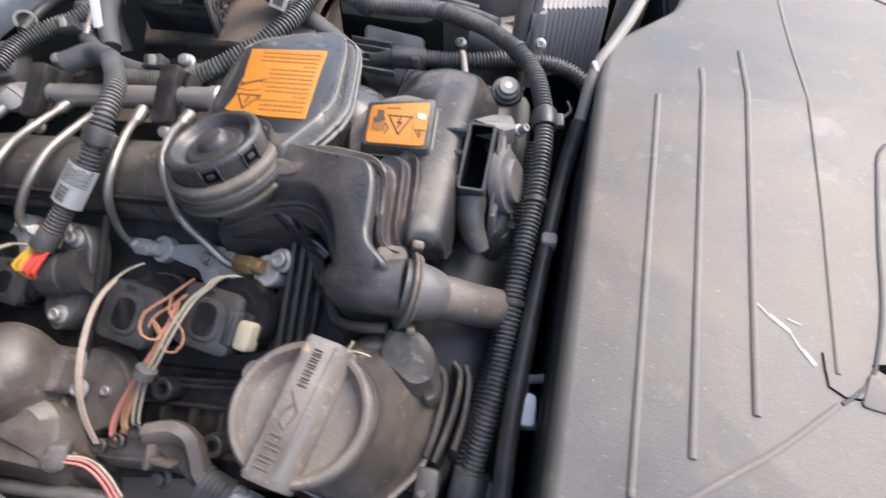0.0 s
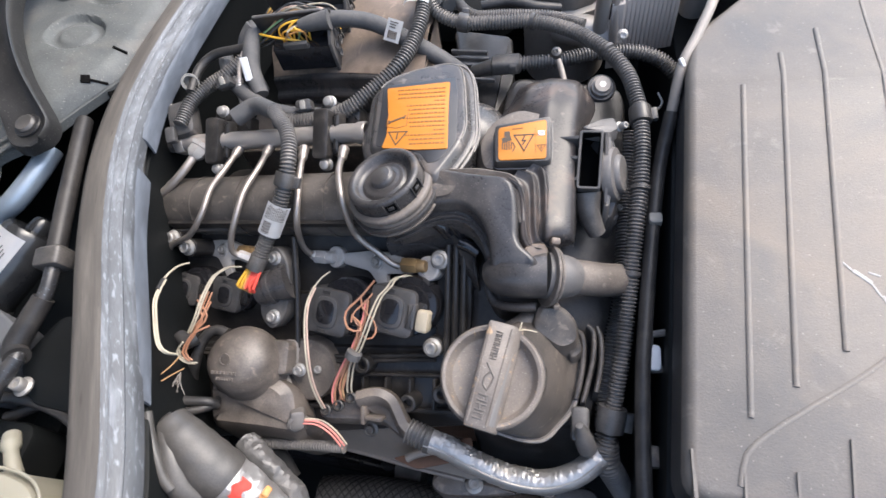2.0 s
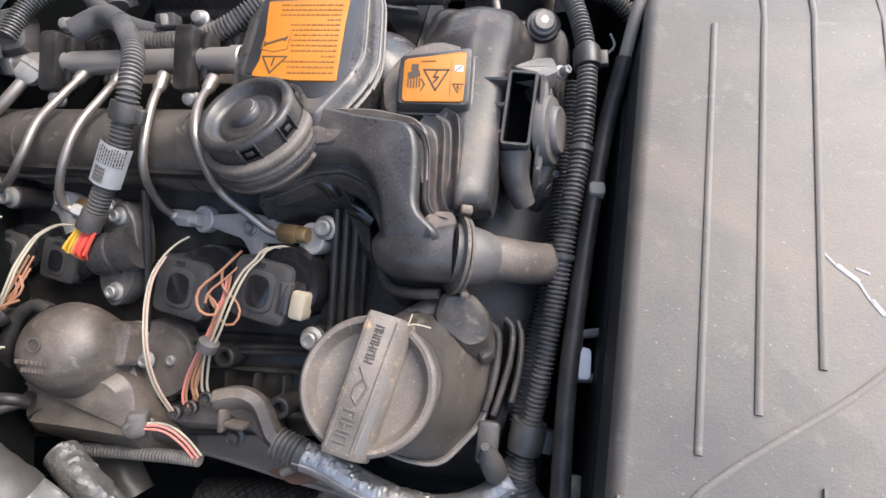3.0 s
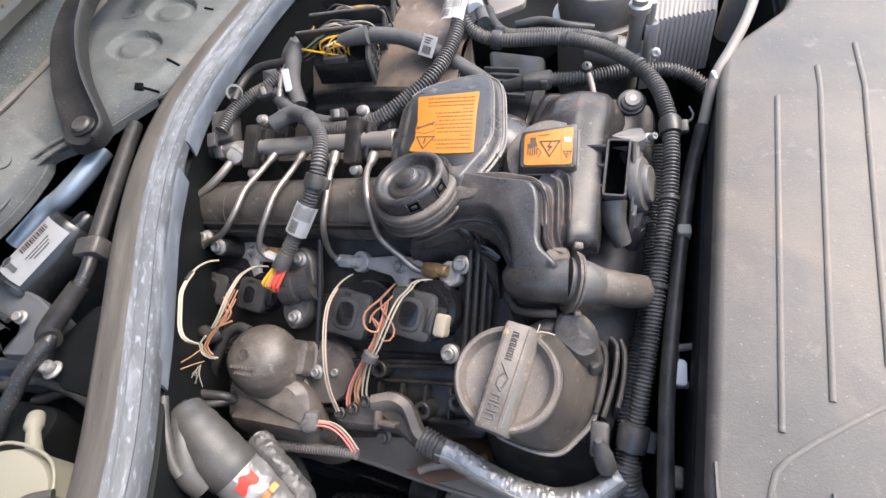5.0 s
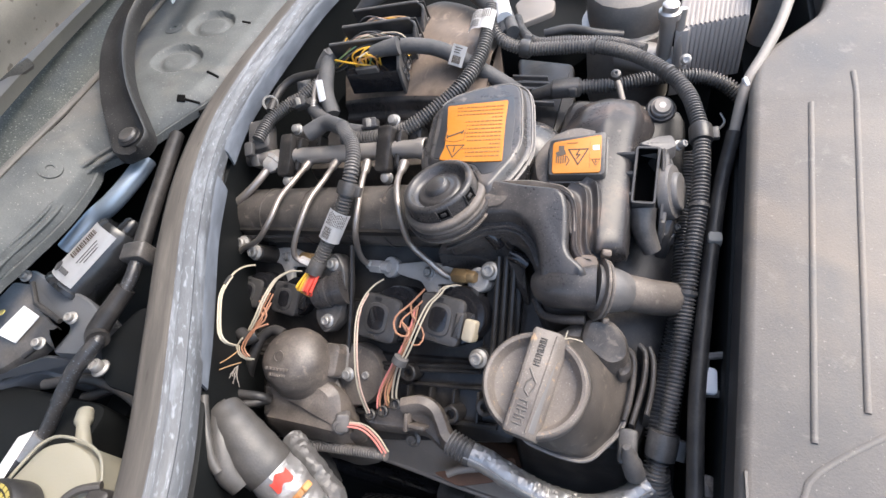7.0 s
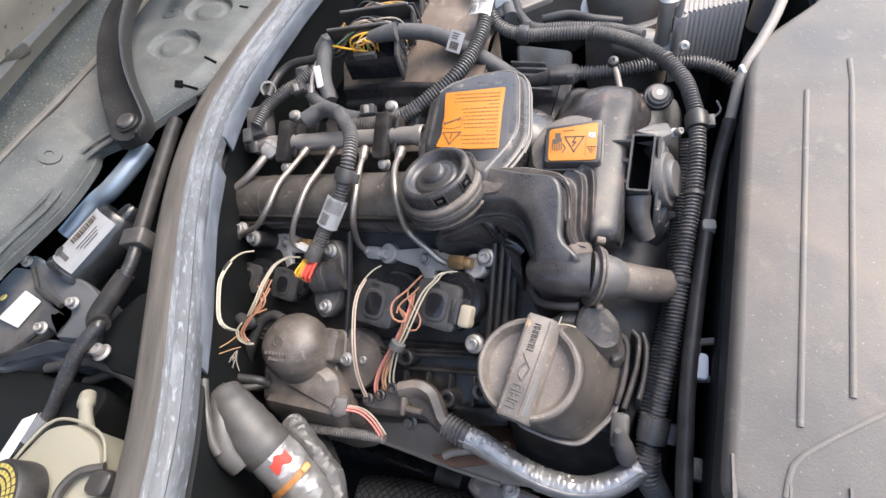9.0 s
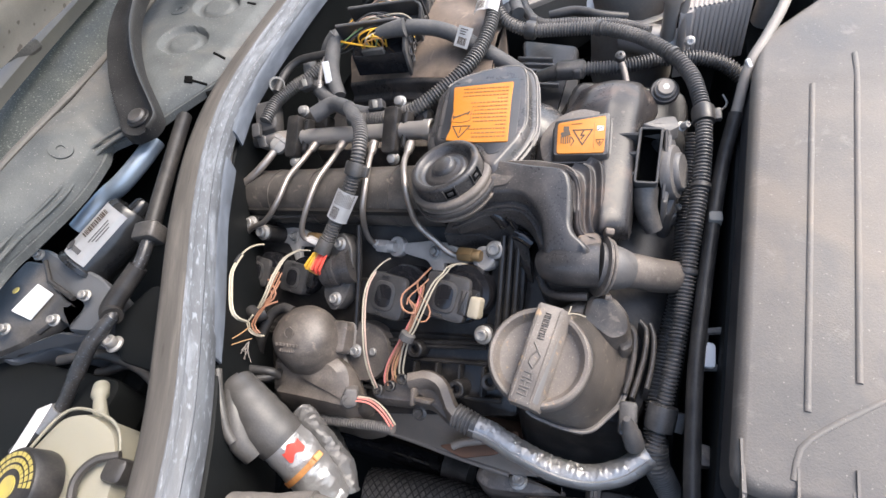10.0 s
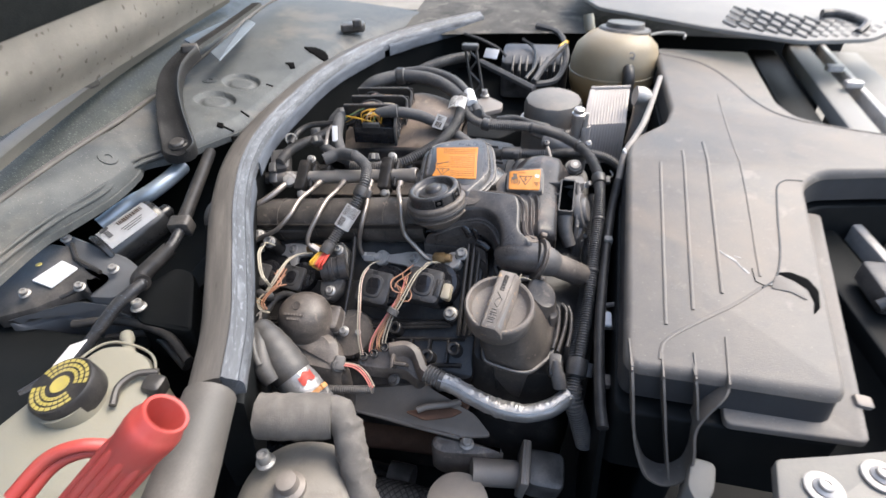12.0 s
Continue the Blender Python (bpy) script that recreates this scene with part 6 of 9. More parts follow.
def wrap_tag(parent, p, along, face, r, length, ang, seed, flare=0.0):
    """A paper tag wrapped part-way round a hose, with print and a barcode."""
    a = Vector(along).normalized()
    m = axis(p, a, face)
    pt = lambda u, v, o=0.0: m @ Vector(((r + o + flare * abs(u - 0.5)) * math.cos((u - 0.5) * ang), (r + o + flare * abs(u - 0.5)) * math.sin((u - 0.5) * ang), (v - 0.5) * length))
    bm = grid(lambda u, v: pt(u, v), 16, 3)
    bmesh.ops.solidify(bm, geom=bm.faces[:], thickness=0.0004)
    tg = part("paper_tag", bm, M_WHITE, parent, "white paper tag with unreadable print")
    rnd = random.Random(seed)
    bm = bmesh.new()
    for k in range(13):
        v0 = 0.08 + k * 0.030
        grid(lambda u, v: pt(0.16 + 0.30 * u, v0 + (0.017 if k % 3 else 0.010) * v, 0.0006), 4, 1, bm)
    part("barcode", bm, M_INK, tg)
    bm = bmesh.new()
    for k in range(11):
        u0, v1 = 0.14 + k * 0.066, 0.54
        while v1 < 0.92:
            w = rnd.uniform(0.03, 0.10)
            grid(lambda u, v: pt(u0 + 0.030 * u, v1 + w * v, 0.0006), 1, 2, bm)
            v1 += w + 0.022
    part("print", bm, M_INK, tg)
    return tg


def flag_tag(parent, m, w, h, seed):
    bm = grid(lambda u, v: m @ Vector(((u - 0.5) * w, (v - 0.5) * h, -6.0 * ((u - 0.5) * w) ** 2)), 8, 2)
    bmesh.ops.solidify(bm, geom=bm.faces[:], thickness=0.0004)
    tg = part("paper_tag", bm, M_WHITE, parent, "white paper tag with unreadable print")
    bars(tg, m @ Matrix.Translation((0, h * 0.25, 0.0003)), w * 0.6, h * 0.35, 3, seed=seed)
    barcode(tg, m @ Matrix.Translation((0, -h * 0.2, 0.0003)), w * 0.55, h * 0.36, 11, seed)
    return tg


wrap_tag(tagged_hose, (-0.2160, 0.5140, 0.8840), Vector(TAGGED[0]) - Vector(TAGGED[2]), (-0.1, -0.75, 0.65), 0.0098, 0.030, 2.6, 2, 0.012)
p = (-0.2410, 0.4720, 0.8720)
flag_tag(tagged_hose, axis(p, (-0.2, -0.7, 0.7), (0.9, -0.35, -0.1)), 0.020, 0.024, 6)

CLOTH1 = [(-0.3330, 0.4950, 0.8750), (-0.3050, 0.4960, 0.8750), (-0.2690, 0.4940, 0.8680), (-0.2230, 0.4740, 0.8550), (-0.1880, 0.4600, 0.8400), (-0.1640, 0.4520, 0.8250)]
single("taped_loom", tube(CLOTH1, 0.0095, 16), M_CLOTH, "grey cloth-taped wiring loom crossing the engine", "wiring loom")
CLOTH2 = [(-0.4790, 0.4930, 0.8380), (-0.4620, 0.4600, 0.8360), (-0.4310, 0.4250, 0.8340), (-0.3950, 0.3990, 0.8330), (-0.3610, 0.3880, 0.8300), (-0.3140, 0.3850, 0.8280)]
single("taped_loom", tube(CLOTH2, 0.0092, 16), M_CLOTH, "grey cloth-taped loom bending behind the fuel rail", "wiring loom")
CLOTH3 = [(-0.4240, 0.5020, 0.8700), (-0.4210, 0.4690, 0.8620), (-0.4170, 0.4440, 0.8500), (-0.4020, 0.4160, 0.8350)]
loom3 = thing("taped_loom", "flat taped loom with a small white sticker", "wiring loom", CLOTH3[0])
part("loom", tube(CLOTH3, 0.0095, 16, rfun=lambda t: 1.1 - 0.35 * abs(t - 0.5)), M_CLOTH, loom3)
part("sticker", block(0.009, 0.026, 0.0008, axis(Vector(CLOTH3[2]) + Vector((0.002, -0.012, 0.010)), (0.2, -0.8, 0.6), (1, 0.2, 0)), 0.0003), M_WHITE, loom3)
RIB2 = [(-0.4940, 0.3720, 0.8320), (-0.4890, 0.4040, 0.8380), (-0.4720, 0.4280, 0.8420), (-0.4550, 0.4410, 0.8450), (-0.4360, 0.4630, 0.8500)]
conduit("wiring_conduit", RIB2, 0.0085, 0.0034, "short black corrugated conduit at the rear of the engine")
single("vacuum_hose", tube([(-0.4900, 0.4130, 0.8450), (-0.4910, 0.4480, 0.8500), (-0.4760, 0.4680, 0.8550), (-0.4490, 0.4720, 0.8580), (-0.4230, 0.4730, 0.8600)], 0.0055, 12), M_RUBBER, "thin black bent hose at the rear", "hose")

# corrugated lead with a tag that ends in a round sensor plug
PLUGH = [(-0.4120, 0.3660, 0.8450), (-0.3890, 0.3800, 0.8500), (-0.3560, 0.3620, 0.8580), (-0.3270, 0.3250, 0.8620), (-0.3180, 0.2940, 0.8570), (-0.3210, 0.2770, 0.8450), (-0.3290, 0.2590, 0.8280), (-0.3440, 0.2410, 0.8060), (-0.3570, 0.2220, 0.7880), (-0.3640, 0.2100, 0.7790)]
lead = thing("sensor_lead", "corrugated sensor lead with paper tag and exposed coloured wires", "sensor lead", PLUGH[-1])
part("hose", tube(PLUGH[2:], 0.0082, 16, corr=0.0034, depth=0.26), M_CONDUIT, lead)
part("taped_end", tube(PLUGH[:3], 0.0088, 16, rfun=lambda t: 1.15 - 0.15 * t), M_CLOTH, lead)
part("sleeve", tube(PLUGH[8:], 0.0092, 16), M_BLACK, lead, "smooth black plug sleeve")
clip_ring(lead, PLUGH[5], Vector(PLUGH[6]) - Vector(PLUGH[4]), 0.0088, 0.014)
tagc = (Vector(PLUGH[6]) + Vector(PLUGH[7])) / 2
along = (Vector(PLUGH[7]) - Vector(PLUGH[6])).normalized()
wrap_tag(lead, tagc, -along, (0.55, -0.30, 0.80), 0.0100, 0.036, 2.5, 9, 0.004)
rw = random.Random(5)
W0, W1 = [Vector(p) for p in [(-0.3720, 0.2090, 0.7800), (-0.3560, 0.2090, 0.7800)]]
W2, W3 = [Vector(p) for p in [(-0.3810, 0.1950, 0.7680), (-0.3630, 0.1910, 0.7680)]]
W4, W5 = [Vector(p) for p in [(-0.3770, 0.2040, 0.7600), (-0.3600, 0.1890, 0.7600)]]
for k in range(14):
    f, d = (k % 7) / 6, Vector((0, -0.002, 0.003)) * (k // 7) + Vector((rw.uniform(-0.001, 0.001), 0, rw.uniform(-0.001, 0.001)))
    part("wire", tube([W0.lerp(W1, f), W2.lerp(W3, f) + d, W4.lerp(W5, rw.random())], 0.0015, 6), M_W_YEL if f < 0.17 else M_TIE if f < 0.34 else M_W_RED, lead, "loose red and yellow wire")
sensor = thing("round_sensor", "dark round sensor housing on an oval bolted flange", "sensor", H(-0.352, 0.20))
part("housing", lathe([(0, 0.0), (0.016, 0.0), (0.017, 0.006), (0.017, 0.012), (0.0185, 0.013), (0.0185, 0.018), (0.017, 0.019), (0.017, 0.026), (0.0195, 0.027), (0.0195, 0.038), (0, 0.038)], axis((-0.368, 0.199, 0.752), (0.75, 0.25, 0.1))), M_DUCT, sensor)
part("flange", head_slab([(-0.368, 0.18), (-0.352, 0.165), (-0.335, 0.18), (-0.330, 0.205), (-0.335, 0.232), (-0.350, 0.246), (-0.366, 0.23)], 0.004, 0.02, 0.002, 0.01), M_BLACK, sensor)
for x, y in ((-0.350, 0.232), (-0.349, 0.179)):
    part("bolt", bolt_bm(on_head(x, y, 0.004), 0.0062, 0.008), M_BOLT, sensor)

# injector wires
def wires(paths, label, group="injector wires"):
    t = thing("wire_bundle", label, "wires", paths[0][1][0], group)
    for mtl, pts, r in paths:
        part("wire", tube(pts, r, 6, 0.006), mtl, t)
    return t


O = lambda pts, dx, dy, dz: [Vector(p) + Vector((dx, dy, dz)) for p in pts]
A = [(-0.2857, 0.2190, 0.7660), (-0.2916, 0.2094, 0.7690), (-0.2961, 0.1956, 0.7710), (-0.2983, 0.1795, 0.7710), (-0.2969, 0.1633, 0.7690), (-0.2932, 0.1458, 0.7650), (-0.2894, 0.1277, 0.7570), (-0.2877, 0.1130, 0.7420), (-0.2855, 0.1022, 0.7250), (-0.2812, 0.0928, 0.7060)]
wires([(M_W_CREAM, A, 0.00095), (M_W_PINKISH, O(A[2:], 0.0026, 0.0006, 0.0004), 0.00095)], "pair of cream and pale pink wires drooping past an injector")
B = [(-0.1919, 0.2102, 0.7760), (-0.2039, 0.2077, 0.7820), (-0.2109, 0.2014, 0.7840), (-0.2140, 0.1941, 0.7830), (-0.2215, 0.1857, 0.7800), (-0.2268, 0.1709, 0.7760), (-0.2323, 0.1553, 0.7680), (-0.2396, 0.1416, 0.7560), (-0.2474, 0.1322, 0.7450), (-0.2528, 0.1209, 0.7300), (-0.2555, 0.1106, 0.7170), (-0.2543, 0.1051, 0.7070)]
C = [(-0.2315, 0.2055, 0.7750), (-0.2355, 0.1952, 0.7770), (-0.2415, 0.1841, 0.7770), (-0.2516, 0.1713, 0.7760), (-0.2524, 0.1624, 0.7740), (-0.2471, 0.1537, 0.7720), (-0.2373, 0.1528, 0.7690), (-0.2373, 0.1606, 0.7690), (-0.2458, 0.1669, 0.7700)]
D = [(-0.2368, 0.1844, 0.7720), (-0.2376, 0.1690, 0.7660), (-0.2414, 0.1554, 0.7600), (-0.2473, 0.1427, 0.7520), (-0.2585, 0.1295, 0.7370), (-0.2686, 0.1158, 0.7220), (-0.2718, 0.1038, 0.7120), (-0.2707, 0.0975, 0.7050)]
D2 = [(-0.2399, 0.1666, 0.7640), (-0.2420, 0.1534, 0.7600), (-0.2445, 0.1418, 0.7520), (-0.2554, 0.1277, 0.7350), (-0.2626, 0.1136, 0.7220), (-0.2613, 0.1037, 0.7120), (-0.2585, 0.1029, 0.7060)]
D3 = [(-0.2396, 0.1508, 0.7570), (-0.2422, 0.1402, 0.7520), (-0.2513, 0.1278, 0.7360), (-0.2588, 0.1127, 0.7210), (-0.2641, 0.1032, 0.7090)]
K = [(-0.2429, 0.1900, 0.7720), (-0.2398, 0.1799, 0.7720), (-0.2345, 0.1724, 0.7720), (-0.2288, 0.1691, 0.7620), (-0.2244, 0.1608, 0.7580), (-0.2274, 0.1523, 0.7560), (-0.2353, 0.1519, 0.7560), (-0.2405, 0.1587, 0.7580)]
bun = wires([(M_W_CREAM, B, 0.00100), (M_W_CREAM, O(B, 0.0040, 0.0012, 0), 0.00100), (M_W_BROWN, C, 0.0011), (M_W_PINK, D, 0.0011), (M_W_BROWN, O(D, 0.0028, 0.0006, 0.0006), 0.0011), (M_W_BROWN, D2, 0.0011), (M_W_TAN, O(D2[2:], 0.0030, 0.0004, 0.0), 0.0011), (M_W_BROWN, D3, 0.0011), (M_W_BROWN, K, 0.0010), (M_W_BROWN, [(-0.2475, 0.1695, 0.7710), (-0.2423, 0.1619, 0.7680), (-0.2370, 0.1570, 0.7640), (-0.2395, 0.1491, 0.7600)], 0.0010), (M_W_BROWN, O(C[:5], 0.006, -0.0015, -0.003), 0.0009)], "tied bundle of cream and brown injector wires")
part("tie", lathe([(0.0062, -0.0045), (0.0078, -0.0035), (0.0078, 0.0035), (0.0062, 0.0045)], axis((-0.2445, 0.1358, 0.7500), (0.38, 0.62, 0.55))), M_CLOTH, bun, "dark cloth tape round the bundle")
E1 = [(-0.3868, 0.2176, 0.7700), (-0.4047, 0.2174, 0.7680), (-0.4141, 0.2115, 0.7670), (-0.4205, 0.2043, 0.7660), (-0.4232, 0.1886, 0.7650), (-0.4247, 0.1742, 0.7630), (-0.4277, 0.1585, 0.7570), (-0.4352, 0.1464, 0.7480)]
E2 = [(-0.4409, 0.2121, 0.7830), (-0.4417, 0.2030, 0.7930), (-0.4370, 0.1881, 0.8060), (-0.4330, 0.1741, 0.8140), (-0.4272, 0.1594, 0.8210), (-0.4246, 0.1461, 0.8220), (-0.4163, 0.1298, 0.8220), (-0.4053, 0.1113, 0.8220), (-0.3988, 0.1025, 0.8200), (-0.3936, 0.0998, 0.8150), (-0.3933, 0.1033, 0.8040)]
E3 = [(-0.4250, 0.1309, 0.7620), (-0.4320, 0.1233, 0.7560), (-0.4310, 0.1175, 0.7500), (-0.4229, 0.1150, 0.7450), (-0.4170, 0.1165, 0.7410)]
F1 = [(-0.4225, 0.1912, 0.7590), (-0.4231, 0.1776, 0.7580), (-0.4275, 0.1610, 0.7530), (-0.4347, 0.1477, 0.7460)]
F2 = [(-0.4166, 0.1805, 0.7570), (-0.4201, 0.1658, 0.7540), (-0.4284, 0.1551, 0.7500), (-0.4355, 0.1451, 0.7450)]
F3 = [(-0.4342, 0.1816, 0.7560), (-0.4210, 0.1714, 0.7560), (-0.4165, 0.1623, 0.7530), (-0.4245, 0.1524, 0.7490), (-0.4348, 0.1428, 0.7440)]
F4 = [(-0.3977, 0.1480, 0.7680), (-0.4056, 0.1435, 0.7680), (-0.4146, 0.1384, 0.7660), (-0.4224, 0.1295, 0.7600), (-0.4260, 0.1210, 0.7540), (-0.4202, 0.1164, 0.7470)]
tang = wires([(M_W_CREAM, E1, 0.0010), (M_W_CREAM, O(E1[1:], 0.0030, 0.0010, 0), 0.0010), (M_W_CREAM, E2, 0.0011), (M_W_CREAM, O(E2[3:], 0.0026, 0.0004, 0), 0.0010), (M_W_CREAM, E3, 0.0011), (M_W_CREAM, O(E3[1:], 0.0022, 0.0010, 0), 0.0009), (M_W_BROWN, F1, 0.0010), (M_W_BROWN, F2, 0.0010), (M_W_BROWN, F3, 0.0010), (M_W_BROWN, F4, 0.0011), (M_W_BROWN, O(F4[2:], 0.0030, 0.0010, 0), 0.0010), (M_W_BROWN, [(-0.4320, 0.1876, 0.7570), (-0.4281, 0.1729, 0.7560), (-0.4209, 0.1618, 0.7530), (-0.4271, 0.1504, 0.7480)], 0.0009), (M_W_BROWN, O(F1, 0.0035, 0.0, -0.001), 0.0009)], "tangle of cream and brown wires at the rear injectors")
part("sleeve", tube([(-0.4330, 0.1741, 0.8140), (-0.4272, 0.1594, 0.8210)], 0.0024, 10), M_RUBBER, tang, "short black sleeve")
part("loom_end", tube([(-0.4211, 0.1412, 0.7500), (-0.4272, 0.1348, 0.7520), (-0.4396, 0.1406, 0.7520)], 0.0075, 12), M_RUBBER, tang, "taped end of the loom")
G = [(-0.3080, 0.0800, 0.6990), (-0.2873, 0.0818, 0.6960), (-0.2720, 0.0755, 0.6890), (-0.2603, 0.0650, 0.6770)]
pink = wires([(M_W_PINK, G, 0.0011), (M_W_CREAM, O(G, 0.002, 0.002, 0), 0.0010), (M_W_PINK, O(G, -0.001, -0.003, 0), 0.0010)], "short pink wires entering a corrugated sleeve")
part("sleeve", tube([(-0.2605, 0.0638, 0.6750), (-0.2869, 0.0640, 0.6690), (-0.3216, 0.0625, 0.6660), (-0.3723, 0.0600, 0.6640)], 0.0058, 12, corr=0.0032), M_CONDUIT, pink)
wires([(M_W_TAN, [(-0.4033, 0.0861, 0.7980), (-0.4089, 0.0982, 0.7840), (-0.4183, 0.1146, 0.7660)], 0.0006), (M_W_TAN, [(-0.4000, 0.0797, 0.7980), (-0.4062, 0.0926, 0.7790), (-0.4130, 0.1043, 0.7600)], 0.0006)], "frayed thin tan wires behind the seal")

# hoses and frayed ends behind the seal
for pts, r in (([(-0.4366, 0.0732, 0.7480), (-0.4119, 0.0771, 0.7420), (-0.3890, 0.0806, 0.7350), (-0.3874, 0.0808, 0.7250)], 0.0050), ([(-0.4275, 0.0643, 0.7450), (-0.4028, 0.0693, 0.7380), (-0.3875, 0.0792, 0.7300), (-0.3922, 0.0876, 0.7200)], 0.0042)):
    single("vacuum_hose", tube(pts, r, 10), M_RUBBER, "black hose in the gap behind the seal", "hose")
fray = thing("frayed_shield", "frayed silver cable shielding behind the seal", "cable", (-0.4510, 0.1070, 0.7000))
rq = random.Random(21)
q0 = Vector((-0.4104, 0.0988, 0.7650))
for k in range(9):
    e = q0 + Vector((rq.uniform(-0.004, 0.010), -0.012 - rq.random() * 0.012, rq.uniform(-0.008, 0.004)))
    part("strand", tube([q0, (q0 + e) / 2 + Vector((rq.uniform(-0.004, 0.004), 0, 0.002)), e], 0.0004, 5), M_SHIELD, fray)

# loom channel at the foot of the head
chan = thing("wiring_channel", "dusty black loom channel at the foot of the head", "wiring channel", (-0.2400, 0.1040, 0.6900))
part("body", slab([(-0.2880, 0.0910, 0.7020), (-0.2610, 0.1050, 0.7060), (-0.2370, 0.1150, 0.7120), (-0.2000, 0.1070, 0.7000), (-0.1910, 0.0880, 0.6900), (-0.2020, 0.0790, 0.6850), (-0.2230, 0.0920, 0.6900), (-0.2520, 0.0900, 0.6880), (-0.2830, 0.0870, 0.6920)], 0.02, 0.004, 0.008), M_BROWNP, chan)
part("arm", sweep([(-0.008, -0.012), (-0.0082, 0.000), (-0.005, 0.005), (0.003, 0.0055), (0.0065, 0.001), (0.0078, -0.012)], [(-0.2450, 0.1050, 0.7120), (-0.2250, 0.1100, 0.7140), (-0.2100, 0.1060, 0.7100), (-0.2010, 0.0940, 0.7040), (-0.1940, 0.0840, 0.7000), (-0.1800, 0.0780, 0.6980)], 0.004), M_BROWNP, chan)
for p in [(-0.2780, 0.0920, 0.7050), (-0.2650, 0.0970, 0.7070), (-0.2510, 0.1040, 0.7140)]:
    part("wire_port", lathe([(0.0055, -0.004), (0.006, 0.001), (0.0045, 0.002), (0.0035, -0.002), (0, -0.003)], axis(p, (0, -0.4, 1)), 16), M_RUBBER, chan)
part("fin", block(0.004, 0.018, 0.016, axis((-0.2370, 0.0940, 0.7000), HEAD_N), 0.001), M_BROWNP, chan)
part("fin", block(0.018, 0.004, 0.016, axis((-0.2260, 0.0920, 0.6980), HEAD_N), 0.001), M_BROWNP, chan)
part("ribbed_end", tube([(-0.1900, 0.0820, 0.7000), (-0.1700, 0.0760, 0.6970)], 0.0125, 16, corr=0.004), M_CONDUIT, chan)
FOIL = [(-0.1720, 0.0760, 0.6970), (-0.1520, 0.0720, 0.6940), (-0.1230, 0.0620, 0.6880), (-0.0900, 0.0540, 0.6840), (-0.0590, 0.0530, 0.6840), (-0.0310, 0.0620, 0.6880), (-0.0080, 0.0800, 0.6940)]
rf = random.Random(8)
foil = thing("foil_hose", "crinkled foil-wrapped hose below the oil filler", "foil hose", FOIL[0])
bm = tube(FOIL, 0.0112, 40, 0.0011)
for v in bm.verts:
    k = noise.noise(v.co * 90) * 0.0010 + (abs(noise.noise(v.co * 210)) - 0.25) * 0.0017 + (abs(noise.noise(v.co * 520)) - 0.25) * 0.0006
    v.co += Vector((k, k * 0.6, k))
part("foil", bm, M_FOIL, foil, angle=18)
part("seam", tube([Vector(p) + Vector((0.0, -0.0075, 0.0088)) for p in FOIL], 0.0012, 6, 0.006), M_FOIL, foil, "folded seam of the foil")
part("end_band", tube([Vector(FOIL[0]), Vector(FOIL[0]).lerp(Vector(FOIL[1]), 0.25)], 0.0124, 18), M_GREYRUB, foil, "grey end band")

# foot of the long conduit
single("conduit_elbow", tube([(-0.0050, 0.0910, 0.7000), (-0.0020, 0.0760, 0.6850), (0.0070, 0.0700, 0.6600), (0.0190, 0.0650, 0.6200)], 0.012, 14, corr=0.0036), M_CONDUIT, "corrugated elbow going down at the engine corner", "corrugated hose")

# ---- vacuum pump dome and parts along the near flank of the engine ----
dome = thing("pump_dome", "dusty brown-black domed plastic pump housing", "pump housing", (-0.37, 0.10, 0.62))
dc = Vector((-0.3690, 0.1270, 0.7260))
dm = axis(dc, (0.02, 0.02, 1)) @ Matrix.Diagonal((1.12, 1.10, 1.09, 1.0))
dk = axis(dc, (0.0, -0.50, 1)) @ Matrix.Scale(1.09, 4)
part("dome", lathe([(0.0395, -0.055), (0.0392, -0.034), (0.0375, -0.0305), (0.0345, -0.0285), (0.0338, -0.025), (0.0335, 0.0), (0.0325, 0.010), (0.030, 0.018), (0.025, 0.0245), (0.017, 0.0295), (0.008, 0.0318), (0, 0.0323)], dm, 44), M_BROWNP, dome)
part("body", slab([(-0.4220, 0.0780, 0.6800), (-0.4180, 0.1080, 0.6940), (-0.3750, 0.1310, 0.7040), (-0.3330, 0.1350, 0.7060), (-0.3200, 0.1130, 0.7000), (-0.3130, 0.0940, 0.6940), (-0.2980, 0.0890, 0.6880), (-0.2990, 0.0770, 0.6820), (-0.3250, 0.0690, 0.6760), (-0.3580, 0.0730, 0.6760), (-0.3870, 0.0700, 0.6760), (-0.4150, 0.0710, 0.6760)], 0.09, 0.010, 0.012, 0.002, 6), M_BROWNP, dome)
part("skirt", slab([(-0.4114, 0.1093, 0.7237), (-0.4063, 0.0871, 0.7165), (-0.4007, 0.0656, 0.7095), (-0.3803, 0.0664, 0.7076), (-0.3400, 0.0668, 0.7036), (-0.3085, 0.0659, 0.6997), (-0.3066, 0.0888, 0.7064), (-0.3147, 0.1116, 0.7142), (-0.3344, 0.1219, 0.7198)], 0.07, 0.016, 0.018, 0.0, 6), M_BROWNP, dome)
part("bridge", block(0.022, 0.036, 0.03, axis((-0.3340, 0.1400, 0.7160), (0.0, -0.4, 1)), 0.004), M_BROWNP, dome)
for w, r in ((0.026, 0), (0.018, 1)):
    for k in range(7):
        part("raised_mark", block(w / 9, 0.0030, 0.0010, dk @ Matrix.Translation((-w / 2 + k * w / 7, -0.006 - 0.0055 * r, 0.0342 - 0.0012 * r)), 0.0003), M_BROWNP, dome)
part("raised_mark", lathe([(0.0055, 0), (0.0055, 0.0012), (0.0043, 0.0012), (0.0043, 0)], dk @ Matrix.Translation((-0.002, 0.006, 0.0336))), M_BROWNP, dome)
